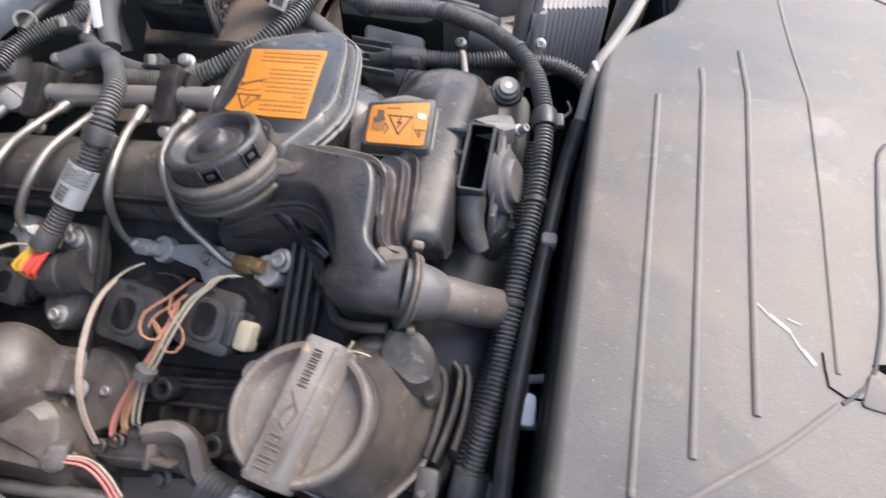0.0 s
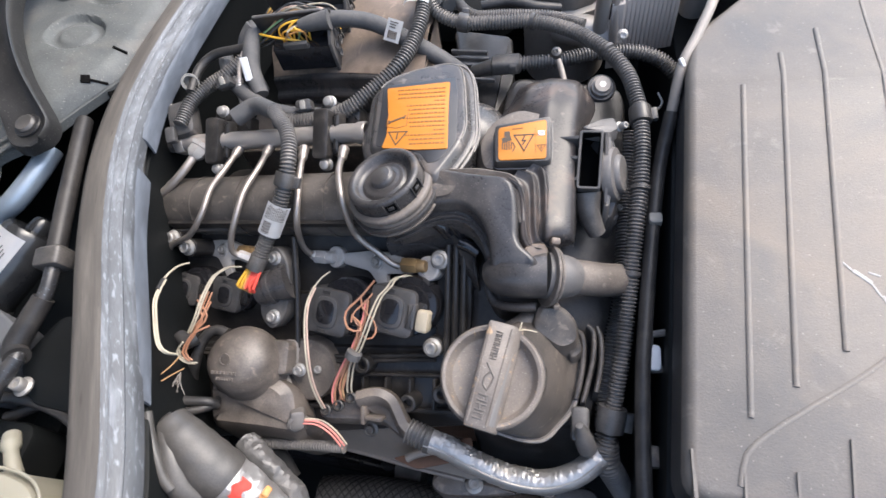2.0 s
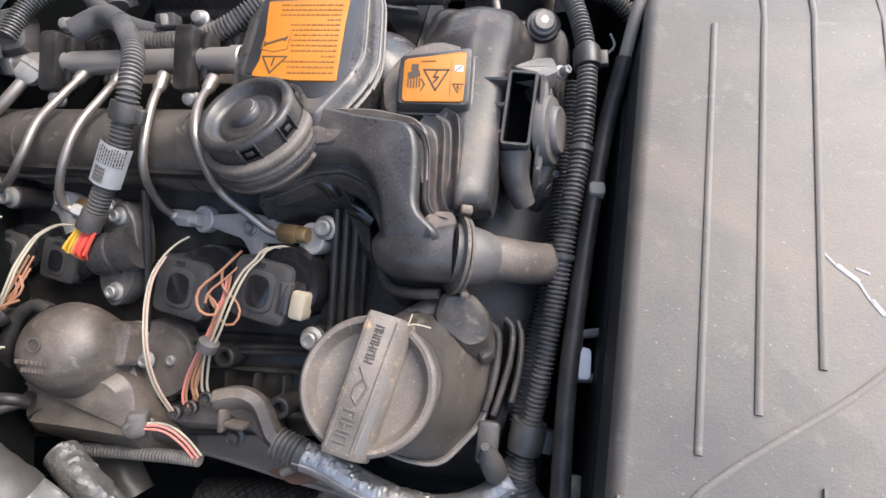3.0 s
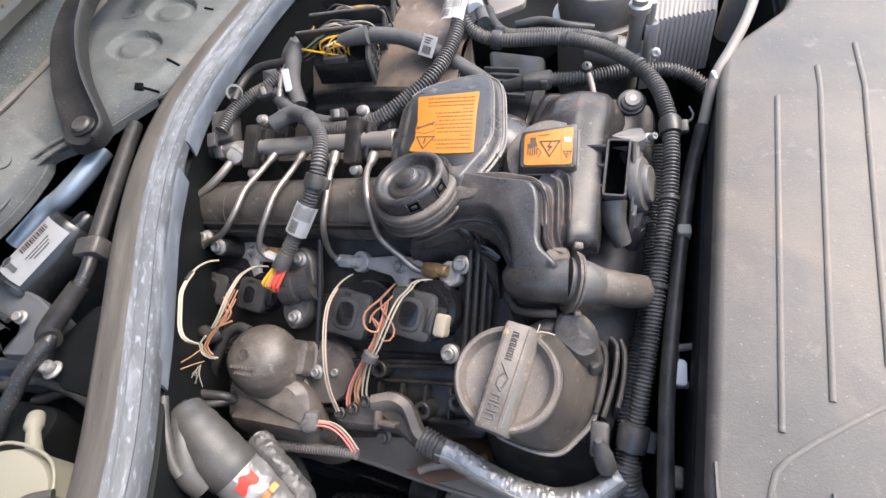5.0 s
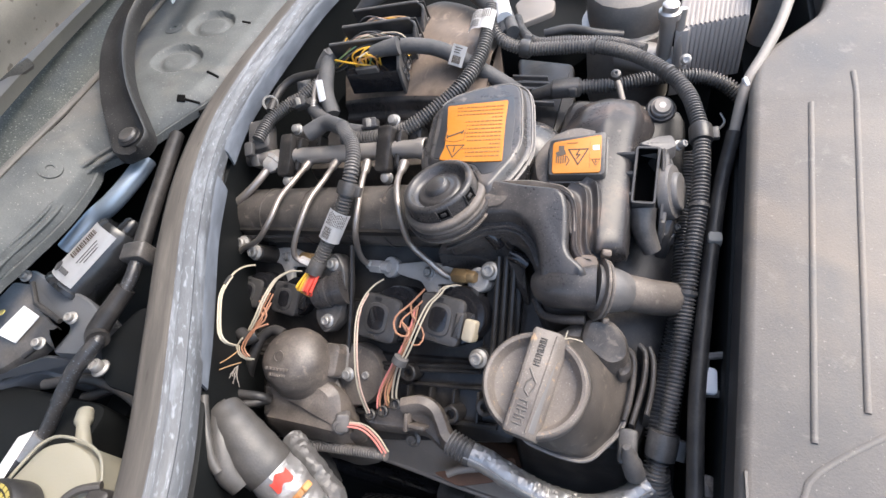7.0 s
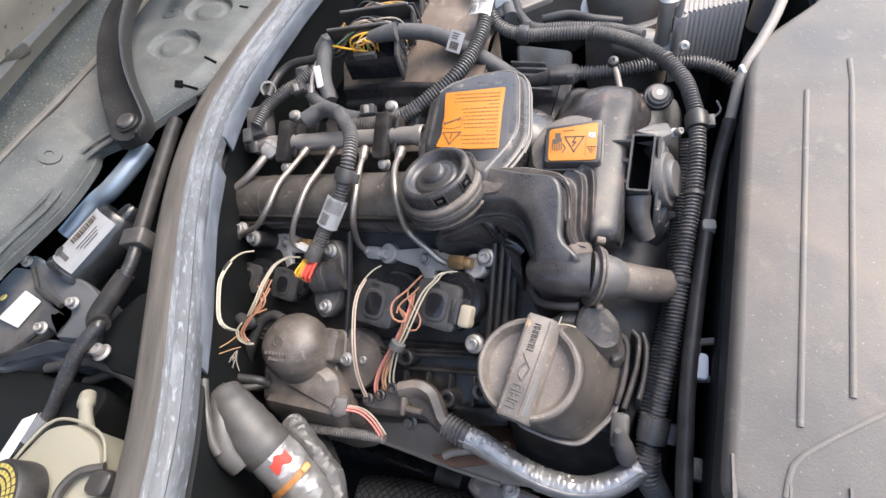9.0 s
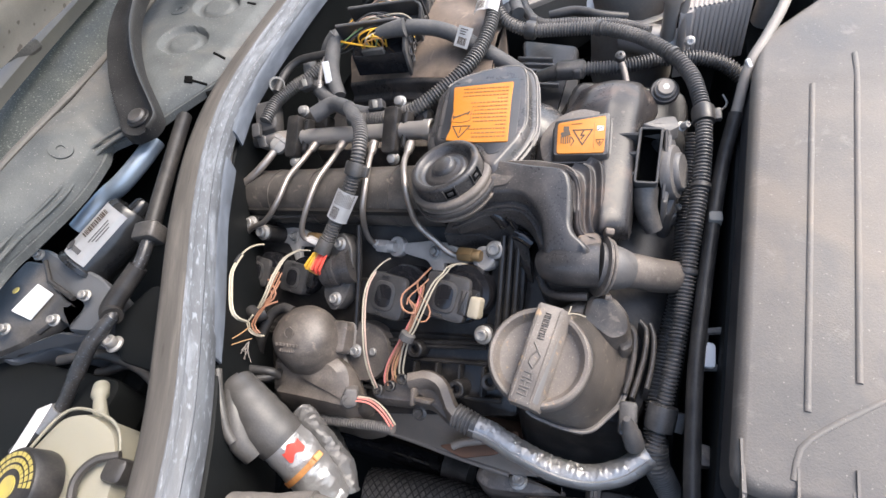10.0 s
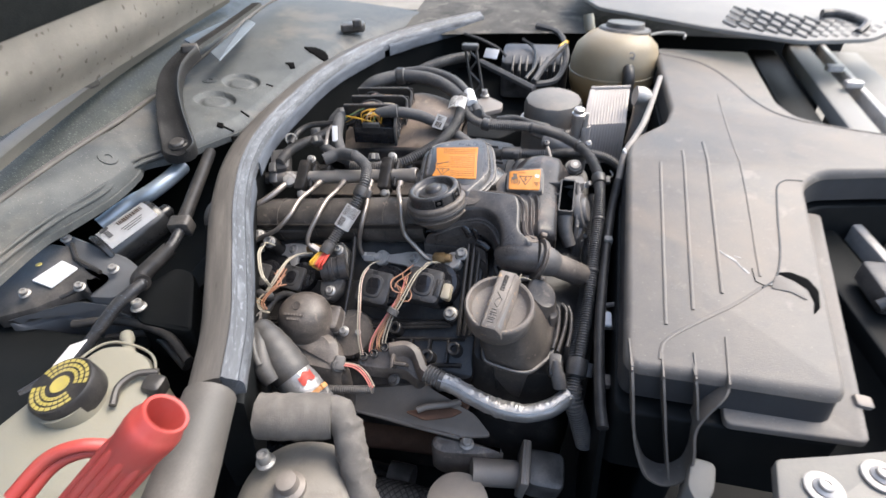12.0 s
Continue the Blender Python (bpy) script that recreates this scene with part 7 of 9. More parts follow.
part("shoulder", slab([(-0.4120, 0.0850, 0.6900), (-0.3830, 0.0950, 0.6920), (-0.3460, 0.0970, 0.6940), (-0.3220, 0.0910, 0.6900), (-0.3260, 0.0770, 0.6800), (-0.3620, 0.0780, 0.6800), (-0.4100, 0.0730, 0.6800)], 0.02, 0.004, 0.008), M_BROWNP, dome)
part("plug", block(0.015, 0.020, 0.018, axis((-0.3100, 0.0830, 0.6960), (0.4, -0.5, 0.7)), 0.003), M_CLAMPDULL, dome)
part("plug_collar", lathe([(0.009, 0), (0.0095, 0.004), (0.007, 0.006), (0, 0.004)], axis((-0.3110, 0.0790, 0.6960), (0.6, -0.6, 0.5)), 18), M_CLAMPDULL, dome)
disc = thing("pump_flange", "dusty round pump flange with bolts", "flange", (-0.31, 0.13, 0.66))
fm = axis((-0.312, 0.132, 0.704), HEAD_N)
part("disc", lathe([(0.034, -0.04), (0.034, -0.006), (0.032, -0.003), (0.02, -0.002), (0, -0.002)], fm, 40), M_BROWNP, disc)
part("bracket", block(0.018, 0.035, 0.02, axis((-0.332, 0.142, 0.712), HEAD_N), 0.003), M_ALU, disc)
part("bolt", bolt_bm(axis((-0.318, 0.131, 0.706), HEAD_N), 0.006, 0.007), M_BOLT, disc)
part("bolt", bolt_bm(axis((-0.298, 0.135, 0.702), HEAD_N), 0.005, 0.006), M_BOLT, disc)
single("vacuum_hose", tube([(-0.4410, 0.1020, 0.7000), (-0.4300, 0.1200, 0.7250), (-0.4220, 0.1430, 0.7380), (-0.4080, 0.1540, 0.7420), (-0.3920, 0.1510, 0.7420)], 0.006, 12), M_RUBBER, "bent black hose behind the pump dome", "hose")
single("vacuum_hose", tube([(-0.4940, 0.1480, 0.7300), (-0.4690, 0.1470, 0.7280), (-0.4350, 0.1460, 0.7300)], 0.008, 12), M_GREYRUB, "brown rubber hose behind the seal", "hose")
single("vacuum_hose", tube([(-0.4430, 0.0680, 0.7400), (-0.4170, 0.0750, 0.7350), (-0.4120, 0.0840, 0.7000)], 0.005, 12), M_RUBBER, "thin black hose under the seal edge", "hose")

shield = thing("heat_shield", "dusty brown-grey heat shield plate along the engine", "heat shield", (-0.25, 0.06, 0.62))
part("plate", slab([(-0.3750, 0.0940, 0.6600), (-0.3210, 0.1100, 0.6600), (-0.2800, 0.1220, 0.6640), (-0.2390, 0.1230, 0.6620), (-0.1890, 0.0970, 0.6500), (-0.1260, 0.0780, 0.6320), (-0.1010, 0.0630, 0.6100), (-0.1440, 0.0600, 0.6020), (-0.2060, 0.0660, 0.6020), (-0.2550, 0.0730, 0.6020), (-0.3060, 0.0790, 0.6020), (-0.3840, 0.0870, 0.6040)], 0.004, 0.001, 0.008), M_SHIELD, shield)
part("rolled_edge", tube([(-0.4000, 0.0890, 0.6030), (-0.3060, 0.0790, 0.6010), (-0.2550, 0.0730, 0.6010), (-0.2060, 0.0660, 0.6010), (-0.1440, 0.0590, 0.6010)], 0.0028, 8), M_SHIELD, shield)
part("bolt", bolt_bm(axis((-0.2370, 0.0860, 0.6720), HEAD_N), 0.0065, 0.008), M_BLACK, shield)
part("lug", tube([(-0.2030, 0.0670, 0.6380), (-0.1910, 0.0730, 0.6400), (-0.1650, 0.0810, 0.6400), (-0.1470, 0.0890, 0.6400)], 0.0045, 10), M_SHIELD, shield)
part("oval_opening", slab([(-0.2210, 0.0670, 0.6320), (-0.2030, 0.0720, 0.6340), (-0.1590, 0.0890, 0.6340), (-0.1370, 0.0980, 0.6340), (-0.1340, 0.0870, 0.6320), (-0.1560, 0.0700, 0.6300), (-0.1920, 0.0590, 0.6300)], 0.002, 0.0005, 0.006), M_RUST, shield)
single("manifold", tube([(-0.3760, 0.1640, 0.4000), (-0.3030, 0.1730, 0.4000), (-0.2200, 0.1750, 0.4000), (-0.1580, 0.1710, 0.4000)], 0.026, 20), M_RUST, "rusty exhaust manifold under the heat shield", "manifold")
rodp = [(-0.5550, 0.1200, 0.4000), (-0.4620, 0.1090, 0.4000), (-0.3580, 0.1020, 0.4000), (-0.2630, 0.0950, 0.4000)]
single("steering_shaft", tube(rodp, 0.019, 16), M_GLOSS, "straight glossy black shaft below the engine", "shaft")
single("shaft_joint", tube([(-0.2720, 0.0960, 0.4000), (-0.2520, 0.0950, 0.4000), (-0.2320, 0.0930, 0.4000)], 0.026, 16), M_BLACK, "black joint at the end of the shaft", "joint")
MESH = [(-0.3700, 0.0340, 0.4200), (-0.3140, 0.0410, 0.4200), (-0.2450, 0.0420, 0.4200), (-0.1870, 0.0360, 0.4200)]
sleeve = thing("mesh_sleeve", "dark woven sleeve low in the bay", "sleeve", MESH[1])
part("lining", tube(MESH, 0.0332, 28), M_MESH, sleeve)
ring_frames = list(frames(spline(MESH, 0.006)))
for turn in (1, -1):
    for k in range(16):
        part("strand", tube([p + (s_ * math.cos(a) + u_ * math.sin(a)) * 0.0338 for (p, t_, s_, u_), a in ((fr, turn * i * 0.22 + k * math.tau / 16) for i, fr in enumerate(ring_frames))], 0.0011, 5, 0.006), M_RUBBER, sleeve, "black woven strand")
single("engine_block", slab([(-0.56, 0.175, 0.64), (-0.02, 0.175, 0.62), (0.0, 0.46, 0.66), (-0.56, 0.46, 0.66)], 0.32, 0.01, 0.03), M_HEAD, "dark engine block below the head", "engine block")
plate2 = thing("engine_mount", "dusty cast mount with bolt under the foil hose", "engine mount", (-0.1410, 0.0550, 0.6200))
part("casting", slab([(-0.1800, 0.0680, 0.5920), (-0.1460, 0.0640, 0.5920), (-0.1090, 0.0630, 0.5900), (-0.0780, 0.0570, 0.5880), (-0.1250, 0.0460, 0.5860), (-0.1690, 0.0420, 0.5860), (-0.1850, 0.0510, 0.5880)], 0.05, 0.006, 0.012), M_BROWNP, plate2)
part("bolt", bolt_bm(axis((-0.1340, 0.0570, 0.5920), UP), 0.008, 0.008), M_BOLT, plate2)

# rubber boot, foil and tape by the seal
boot = thing("rubber_boot", "grey ribbed rubber boot with rolled collar", "boot", (-0.36, 0.02, 0.72))
part("boot", tube([(-0.3854, 0.0472, 0.7850), (-0.3659, 0.0335, 0.7780), (-0.3460, 0.0201, 0.7650), (-0.3323, 0.0121, 0.7520)], 0.0240, 36, 0.002, rfun=lambda t: 0.52 + 0.46 * math.sin(math.pi * min(1.0, 0.12 + t * 0.62) * 0.75) ** 0.8 + 0.012 * math.sin(t * 30)), M_GREYRUB, boot)
COLLAR = [(-0.3759, 0.0511, 0.7900), (-0.3801, 0.0402, 0.7900), (-0.3700, 0.0193, 0.7850), (-0.3591, 0.0012, 0.7750), (-0.3470, -0.0075, 0.7620)]
part("collar", tube(COLLAR, 0.0125, 24, 0.003, rfun=lambda t: 0.55 + 0.45 * math.sin(math.pi * (0.08 + 0.72 * t))), M_GREYRUB, boot, "folded rubber collar")
part("collar_rim", tube([Vector(p) + Vector((-0.0085, -0.0045, 0.0040)) for p in COLLAR[1:]], 0.0030, 12, 0.003), M_GREYRUB, boot, "rolled edge of the collar")
part("hole", lathe([(0.0080, -0.002), (0.0080, 0.001), (0.006, 0.0015), (0.005, -0.002), (0, -0.003)], axis((-0.3715, 0.0070, 0.7850), (-0.6, -0.5, 0.6)), 20), M_VOID, boot)
fsl = thing("foil_sleeve", "crumpled foil sleeve with red and orange tape", "foil sleeve", (-0.32, 0.0, 0.70))


def crumple(bm, a=0.002):
    for v in bm.verts:
        k = noise.noise(v.co * 80) * a + (abs(noise.noise(v.co * 170)) - 0.25) * a * 1.0 + (abs(noise.noise(v.co * 430)) - 0.25) * a * 0.35
        v.co += Vector((k, k * 0.5, k))
    return bm


FS = [(-0.3340, 0.0130, 0.7530), (-0.3159, 0.0027, 0.7380), (-0.3016, -0.0076, 0.7200), (-0.2897, -0.0207, 0.7000)]
part("foil", crumple(tube(FS, 0.0225, 44, 0.0014, rfun=lambda t: 1.0 - 0.1 * t), 0.0016), M_FOIL, fsl, angle=25)
f0 = (Vector(FS[1]) - Vector(FS[0])).normalized()
fa = axis(Vector(FS[0]).lerp(Vector(FS[1]), 0.55), f0, (0, -0.5, 1))
bm = grid(lambda u, v: fa @ Vector((0.0238 * math.cos(-1.0 + 0.8 * u), 0.0238 * math.sin(-1.0 + 0.8 * u), -0.006 + 0.011 * v + 0.002 * math.sin(9 * u))), 10, 2)
bmesh.ops.solidify(bm, geom=bm.faces[:], thickness=0.0006)
part("red_tape", bm, M_W_RED, fsl, "torn red tape")
bm = grid(lambda u, v: fa @ Vector((0.0238 * math.cos(-1.1 + 2.4 * u), 0.0238 * math.sin(-1.1 + 2.4 * u), 0.017 + 0.0055 * v)), 16, 1)
bmesh.ops.solidify(bm, geom=bm.faces[:], thickness=0.001)
part("orange_tie", bm, M_TIE, fsl, "faded orange tie")
part("orange_tie", block(0.008, 0.010, 0.006, fa @ Matrix.Rotation(-1.1, 4, "Z") @ Matrix.Translation((0.022, 0, 0.0195)), 0.001), M_TIE, fsl)
part("grey_sleeve", crumple(tube([(-0.3960, 0.0720, 0.6200), (-0.3720, 0.0610, 0.6150), (-0.3530, 0.0430, 0.6100), (-0.3450, 0.0330, 0.6050)], 0.0155, 22, 0.003), 0.0012), M_GREYRUB, fsl)
part("second_foil", crumple(tube([(-0.3504, 0.0507, 0.7100), (-0.3272, 0.0369, 0.7100), (-0.3083, 0.0236, 0.7000), (-0.2923, 0.0101, 0.6900), (-0.2849, -0.0074, 0.6800)], 0.0125, 30, 0.002), 0.0022), M_AGED, fsl, angle=25)

# strut tower and cloth hose close to the wing
tower = thing("strut_tower", "dusty domed strut tower top with large nut", "strut tower", (-0.27, -0.13, 0.70))
tc = Vector((-0.2860, -0.1100, 0.7350))
part("dome", lathe([(0.082, -0.14), (0.070, -0.04), (0.060, -0.020), (0.046, -0.008), (0.025, -0.002), (0, 0)], axis(tc, (0, -0.1, 1)), 40), M_TOWER, tower)
part("nut", lathe([(0.016, 0), (0.016, 0.006), (0.011, 0.009), (0.010, 0.020), (0, 0.022)], axis(tc, (0, -0.1, 1)), 18), M_SHIELD, tower)
part("stud", bolt_bm(axis((-0.3190, -0.0920, 0.7450), UP), 0.008, 0.015), M_BOLT, tower)
clothh = thing("cloth_hose", "wrinkled brown-grey cloth-covered hose elbow", "hose", (-0.27, -0.05, 0.72))
part("arm", crumple(tube([(-0.3310, -0.0630, 0.7800), (-0.2960, -0.0570, 0.7780), (-0.2610, -0.0460, 0.7720)], 0.0235, 22, 0.003), 0.0018), M_FABRIC, clothh)
part("bend", crumple(tube([(-0.2710, -0.0450, 0.7760), (-0.2540, -0.0420, 0.7720), (-0.2400, -0.0580, 0.7500), (-0.2260, -0.0820, 0.7200), (-0.2170, -0.1010, 0.6900)], 0.0165, 20, 0.003), 0.003), M_FABRIC, clothh)
pump = thing("low_valve", "black valve and plug block low by the engine", "valve", (-0.0910, 0.0460, 0.5600))
part("body", block(0.05, 0.05, 0.05, axis((-0.0290, 0.0480, 0.5600), (0.1, -0.2, 1)), 0.006), M_BLACK, pump)
part("barrel", tube([(-0.1240, 0.0310, 0.5700), (-0.0600, 0.0430, 0.5600)], 0.018, 18), M_SHIELD, pump)
part("plate", block(0.012, 0.06, 0.06, axis((-0.0560, 0.0460, 0.5700), (0.1, -0.2, 1)), 0.004), M_SHIELD, pump)
part("canister", lathe([(0.04, -0.05), (0.04, 0), (0.03, 0.004), (0, 0.004)], axis((-0.1360, -0.0140, 0.5700), (0, -0.1, 1)), 36), M_SHIELD, pump)

# ---- rear of the engine: control box, connector block, filter, cooler, tank ----
rear = thing("acoustic_cover", "dusty brown rear engine cover with dark front edge", "engine cover", (-0.33, 0.53, 0.76))
EDGE = [(-0.4280, 0.4925, 0.8000), (-0.3900, 0.4850, 0.8080), (-0.3500, 0.4760, 0.8160), (-0.3100, 0.4620, 0.8260), (-0.2720, 0.4470, 0.8350), (-0.2350, 0.4380, 0.8400), (-0.2050, 0.4400, 0.8430)]
BACK = [(-0.4350, 0.5500, 0.8180), (-0.4000, 0.5750, 0.8350), (-0.3700, 0.6000, 0.8450), (-0.3300, 0.6250, 0.8570), (-0.2950, 0.6250, 0.8610), (-0.2350, 0.5850, 0.8600), (-0.2020, 0.5200, 0.8580)]
LIFT = (0.0, 0.003, 0.009, 0.010, 0.004, 0.0)
rows = [[Vector(p).lerp(Vector(q), k / 5) + UP * LIFT[k] for p, q in zip(EDGE, BACK)] for k in range(6)]
rows.append([Vector(q) + Vector((0, 0.006, -0.012)) for q in BACK])
rows.append([Vector(q) + Vector((0, 0.004, -0.070)) for q in BACK])
part("top", loft(rows, 5), M_TAN, rear, angle=50)
drop = [(0.002, 0.0), (-0.0035, -0.0020), (-0.0055, -0.0060), (-0.0060, -0.0170), (-0.0090, -0.0200), (-0.0130, -0.0215), (-0.0150, -0.0260), (-0.0110, -0.0420), (-0.0100, -0.0900)]
part("front_edge", loft([[Vector(p) + Vector((0, dy, dz)) for p in EDGE] for dy, dz in drop], 5), M_DUCT, rear, "dark rolled front edge", angle=50)
for k in (0, 6):
    part("end_wall", slab([EDGE[k], BACK[k], tuple(Vector(BACK[k]) - UP * 0.07), tuple(Vector(EDGE[k]) - UP * 0.09)], 0.004, 0.001, 0), M_TAN, rear)
part("pipe_ledge", slab([(-0.47, 0.40, 0.755), (-0.20, 0.385, 0.785), (-0.17, 0.46, 0.79), (-0.46, 0.48, 0.765)], 0.05, 0.004, 0.01), M_BROWNP, rear)
part("pipe_ledge", slab([(-0.1950, 0.5750, 0.8000), (-0.1170, 0.5540, 0.8000), (-0.1100, 0.4850, 0.7900), (-0.1290, 0.4170, 0.7900), (-0.1770, 0.4890, 0.7900)], 0.04, 0.004, 0.01), M_HEAD, rear)
for k in range(5):
    part("rib", block(0.044, 0.0030, 0.008, axis((-0.164 + 0.003 * k, 0.500 - 0.010 * k, 0.818 - 0.002 * k), (0, -0.3, 1), (1, -0.1, 0)), 0.001), M_CLAMPDULL, rear, "short black rib")

conn = thing("connector_block", "three black open connector housings with exposed yellow wires", "connector", (-0.36, 0.50, 0.83))
cb = axis((-0.322, 0.478, 0.833), (0.0, -0.30, 1), (1, 0.02, 0.12))
rw = random.Random(11)
jit = lambda a: rw.uniform(-a, a)
for i in range(3):
    ci = cb @ Matrix.Translation((0.010 * (i > 0), 0.043 * i, -0.015 * i))
    L = 0.074 + 0.008 * (i > 0)
    hs = part("housing", slab([tuple(ci @ Vector(p)) for p in ((-L, 0.002, 0.026), (0.0, 0.0, 0.026), (0.0, 0.031, 0.026), (-L, 0.031, 0.026))], 0.030, 0.003, 0.004), M_GLOSS if i == 0 else M_BLACK, conn)
    part("back_plate", block(L + 0.024, 0.0032, 0.050, ci @ Matrix.Translation((-L / 2 - 0.006, 0.031, 0.025)), 0.0012), M_RUBBER, hs)
    part("top_edge", tube([ci @ Vector((-L - 0.016, 0.031, 0.050)), ci @ Vector((-0.012, 0.031, 0.0505)), ci @ Vector((-0.003, 0.031, 0.048)), ci @ Vector((0.003, 0.027, 0.044)), ci @ Vector((0.004, 0.020, 0.028))], 0.0019, 8), M_CLAMPDULL, hs, "pale worn top edge")
    part("end_plate", slab([tuple(ci @ Vector(p)) for p in ((0.0, -0.001, 0.030), (0.004, -0.001, 0.030), (0.004, 0.032, 0.046), (0.0, 0.032, 0.046))], 0.044, 0.001, 0.001), M_BLACK, hs)
    for y in (0.008, 0.022):
        for z in (0.002, 0.016):
            part("socket_ring", lathe([(0.0052, 0), (0.0062, 0.0012), (0.0040, 0.0016), (0.0034, 0.0), (0, 0.0)], ci @ Matrix.Translation((0.0042, y, z + y * 0.3)) @ Matrix.Rotation(math.pi / 2, 4, "Y"), 16), M_CLAMPDULL, hs)
    part("latch", block(0.030, 0.006, 0.010, ci @ Matrix.Translation((-0.040, 0.002, 0.030)), 0.0015), M_BLACK, hs)
for k in range(11):
    a = k / 10
    p0 = cb @ Vector((-0.058 + 0.034 * a + jit(0.004), 0.012 + jit(0.004), 0.026))
    p1 = cb @ Vector((-0.054 + 0.030 * a + jit(0.005), 0.010 + jit(0.005), 0.040 + rw.uniform(0, 0.010)))
    p2 = cb @ Vector((-0.028 + jit(0.006), 0.014 + jit(0.006), 0.046 + jit(0.004)))
    p3 = cb @ Vector((-0.008 + jit(0.004), 0.018 + jit(0.003), 0.042))
    part("wire", tube([p0, p1, p2, p3], 0.0011, 6, 0.004), (M_W_YEL, M_W_YEL, M_TIE, M_W_YEL, M_W_CREAM, M_W_YEL, M_W_GREEN)[k % 7], conn)
part("wire", tube([cb @ Vector((-0.088, 0.020, 0.034)), cb @ Vector((-0.064, 0.008, 0.040)), cb @ Vector((-0.040, 0.006, 0.034)), cb @ Vector((-0.028, 0.008, 0.026))], 0.0013, 6, 0.004), M_W_YEL, conn)
for i in (1, 2):
    for k in range(20):
        mt = (M_CLOTH, M_W_YEL, M_CLOTH, M_W_CREAM, M_W_TAN, M_CLOTH, M_CONDUIT, M_W_GREEN, M_CONDUIT, M_W_PINKISH, M_RUBBER)[k % 11]
        y, z = 0.043 * i - 0.004 + jit(0.013), -0.015 * i + 0.047 + jit(0.008)
        part("wire", tube([cb @ Vector((-0.112 + jit(0.006), 0.022 * i + jit(0.006), 0.010 + jit(0.005))), cb @ Vector((-0.086 + jit(0.006), y - 0.012 + jit(0.006), z - 0.008)), cb @ Vector((-0.050 + jit(0.010), y, z + 0.006 + jit(0.004))), cb @ Vector((-0.018 + jit(0.012), y + jit(0.006), z)), cb @ Vector((0.000 + jit(0.008), y + jit(0.006), z - 0.018))], 0.00095, 6, 0.006), mt, conn)
part("loom_sleeve", tube([cb @ Vector((-0.098, 0.034, 0.030)), cb @ Vector((-0.112, 0.020, 0.020)), cb @ Vector((-0.118, 0.0, 0.002)), cb @ Vector((-0.112, -0.022, -0.022))], 0.012, 14), M_CLOTH, conn)
part("bundle_cap", tube([cb @ Vector((-0.030, 0.016, 0.044)), cb @ Vector((-0.012, 0.018, 0.046)), cb @ Vector((0.006, 0.020, 0.046))], 0.0105, 14, rfun=lambda t: 0.75 + 0.3 * t), M_CLOTH, conn, "taped start of the loom")

bigloom = [(-0.4260, 0.6180, 0.8600), (-0.3980, 0.6280, 0.8800), (-0.3520, 0.6500, 0.8850), (-0.2920, 0.6390, 0.8850), (-0.2410, 0.5980, 0.8800), (-0.2060, 0.5450, 0.8750), (-0.1870, 0.5140, 0.8680)]
bl = thing("taped_loom", "thick taped loom arching over the rear of the engine", "wiring loom", bigloom[0])
part("loom", tube(bigloom, 0.012, 16), M_CLOTH, bl)
part("loom", tube([(-0.3670, 0.6650, 0.8850), (-0.3090, 0.6660, 0.8920), (-0.2450, 0.6240, 0.8920), (-0.2030, 0.5600, 0.8850), (-0.1810, 0.5100, 0.8750)], 0.008, 14), M_CLOTH, bl)
part("collar", lathe([(0.0135, -0.008), (0.016, -0.006), (0.016, 0.006), (0.0135, 0.008)], axis(bigloom[2], Vector(bigloom[3]) - Vector(bigloom[1]))), M_BLACK, bl)
single("wiring_conduit", tube([(-0.3630, 0.7330, 0.8500), (-0.3210, 0.7720, 0.8650), (-0.2770, 0.8090, 0.8700), (-0.2430, 0.8320, 0.8700)], 0.011, 14, corr=0.004), M_CONDUIT, "ribbed conduit behind the rear loom", "corrugated hose")
single("tape_marker", tube([(-0.2040, 0.5630, 0.8890), (-0.1920, 0.5240, 0.8840)], 0.0095, 14), M_WHITE, "white tape wrapped round a loom", "tape")
mount = thing("lifting_eye", "cast aluminium lifting bracket at the rear", "bracket", (-0.1700, 0.6360, 0.8400))
part("plate", slab([(-0.2010, 0.6220, 0.8500), (-0.1860, 0.6590, 0.8500), (-0.1470, 0.6270, 0.8480), (-0.1470, 0.6040, 0.8460), (-0.1850, 0.5790, 0.8460)], 0.008, 0.002, 0.006), M_SHIELD, mount)
part("stud", bolt_bm(axis((-0.1850, 0.6480, 0.8520), UP), 0.007, 0.012), M_BOLT, mount)

eye = thing("dipstick_eye", "small ball-topped stud on a metal strap", "stud", (-0.062, 0.43, 0.82))
part("strap", tube([(-0.0520, 0.4070, 0.8460), (-0.0560, 0.4230, 0.8520), (-0.0590, 0.4300, 0.8560)], 0.0032, 10), M_SHIELD, eye)
part("ball", lathe([(0, -0.006), (0.004, -0.005), (0.0060, 0), (0.005, 0.004), (0.002, 0.005), (0, 0.003)], axis((-0.0610, 0.4380, 0.8580), (0, -0.4, 1))), M_BLACK, eye)

filt = thing("oil_filter", "round ribbed black oil filter cap over a cast housing", "oil filter", (-0.055, 0.60, 0.70))
fx = axis((-0.053, 0.615, 0.868), (0, -0.05, 1))
part("cap", lathe([(0.052, -0.045), (0.053, -0.040), (0.053, -0.012), (0.050, -0.004), (0.042, 0), (0, 0.001)], fx, 14), M_DUSTCAP, filt)
part("housing", lathe([(0.055, -0.16), (0.055, -0.060), (0.060, -0.055), (0.060, -0.045), (0.05, -0.043)], fx, 36), M_ALU, filt)
part("arm", tube([(-0.06, 0.57, 0.80), (-0.02, 0.55, 0.80), (0.01, 0.55, 0.79)], 0.02, 16), M_ALU, filt)
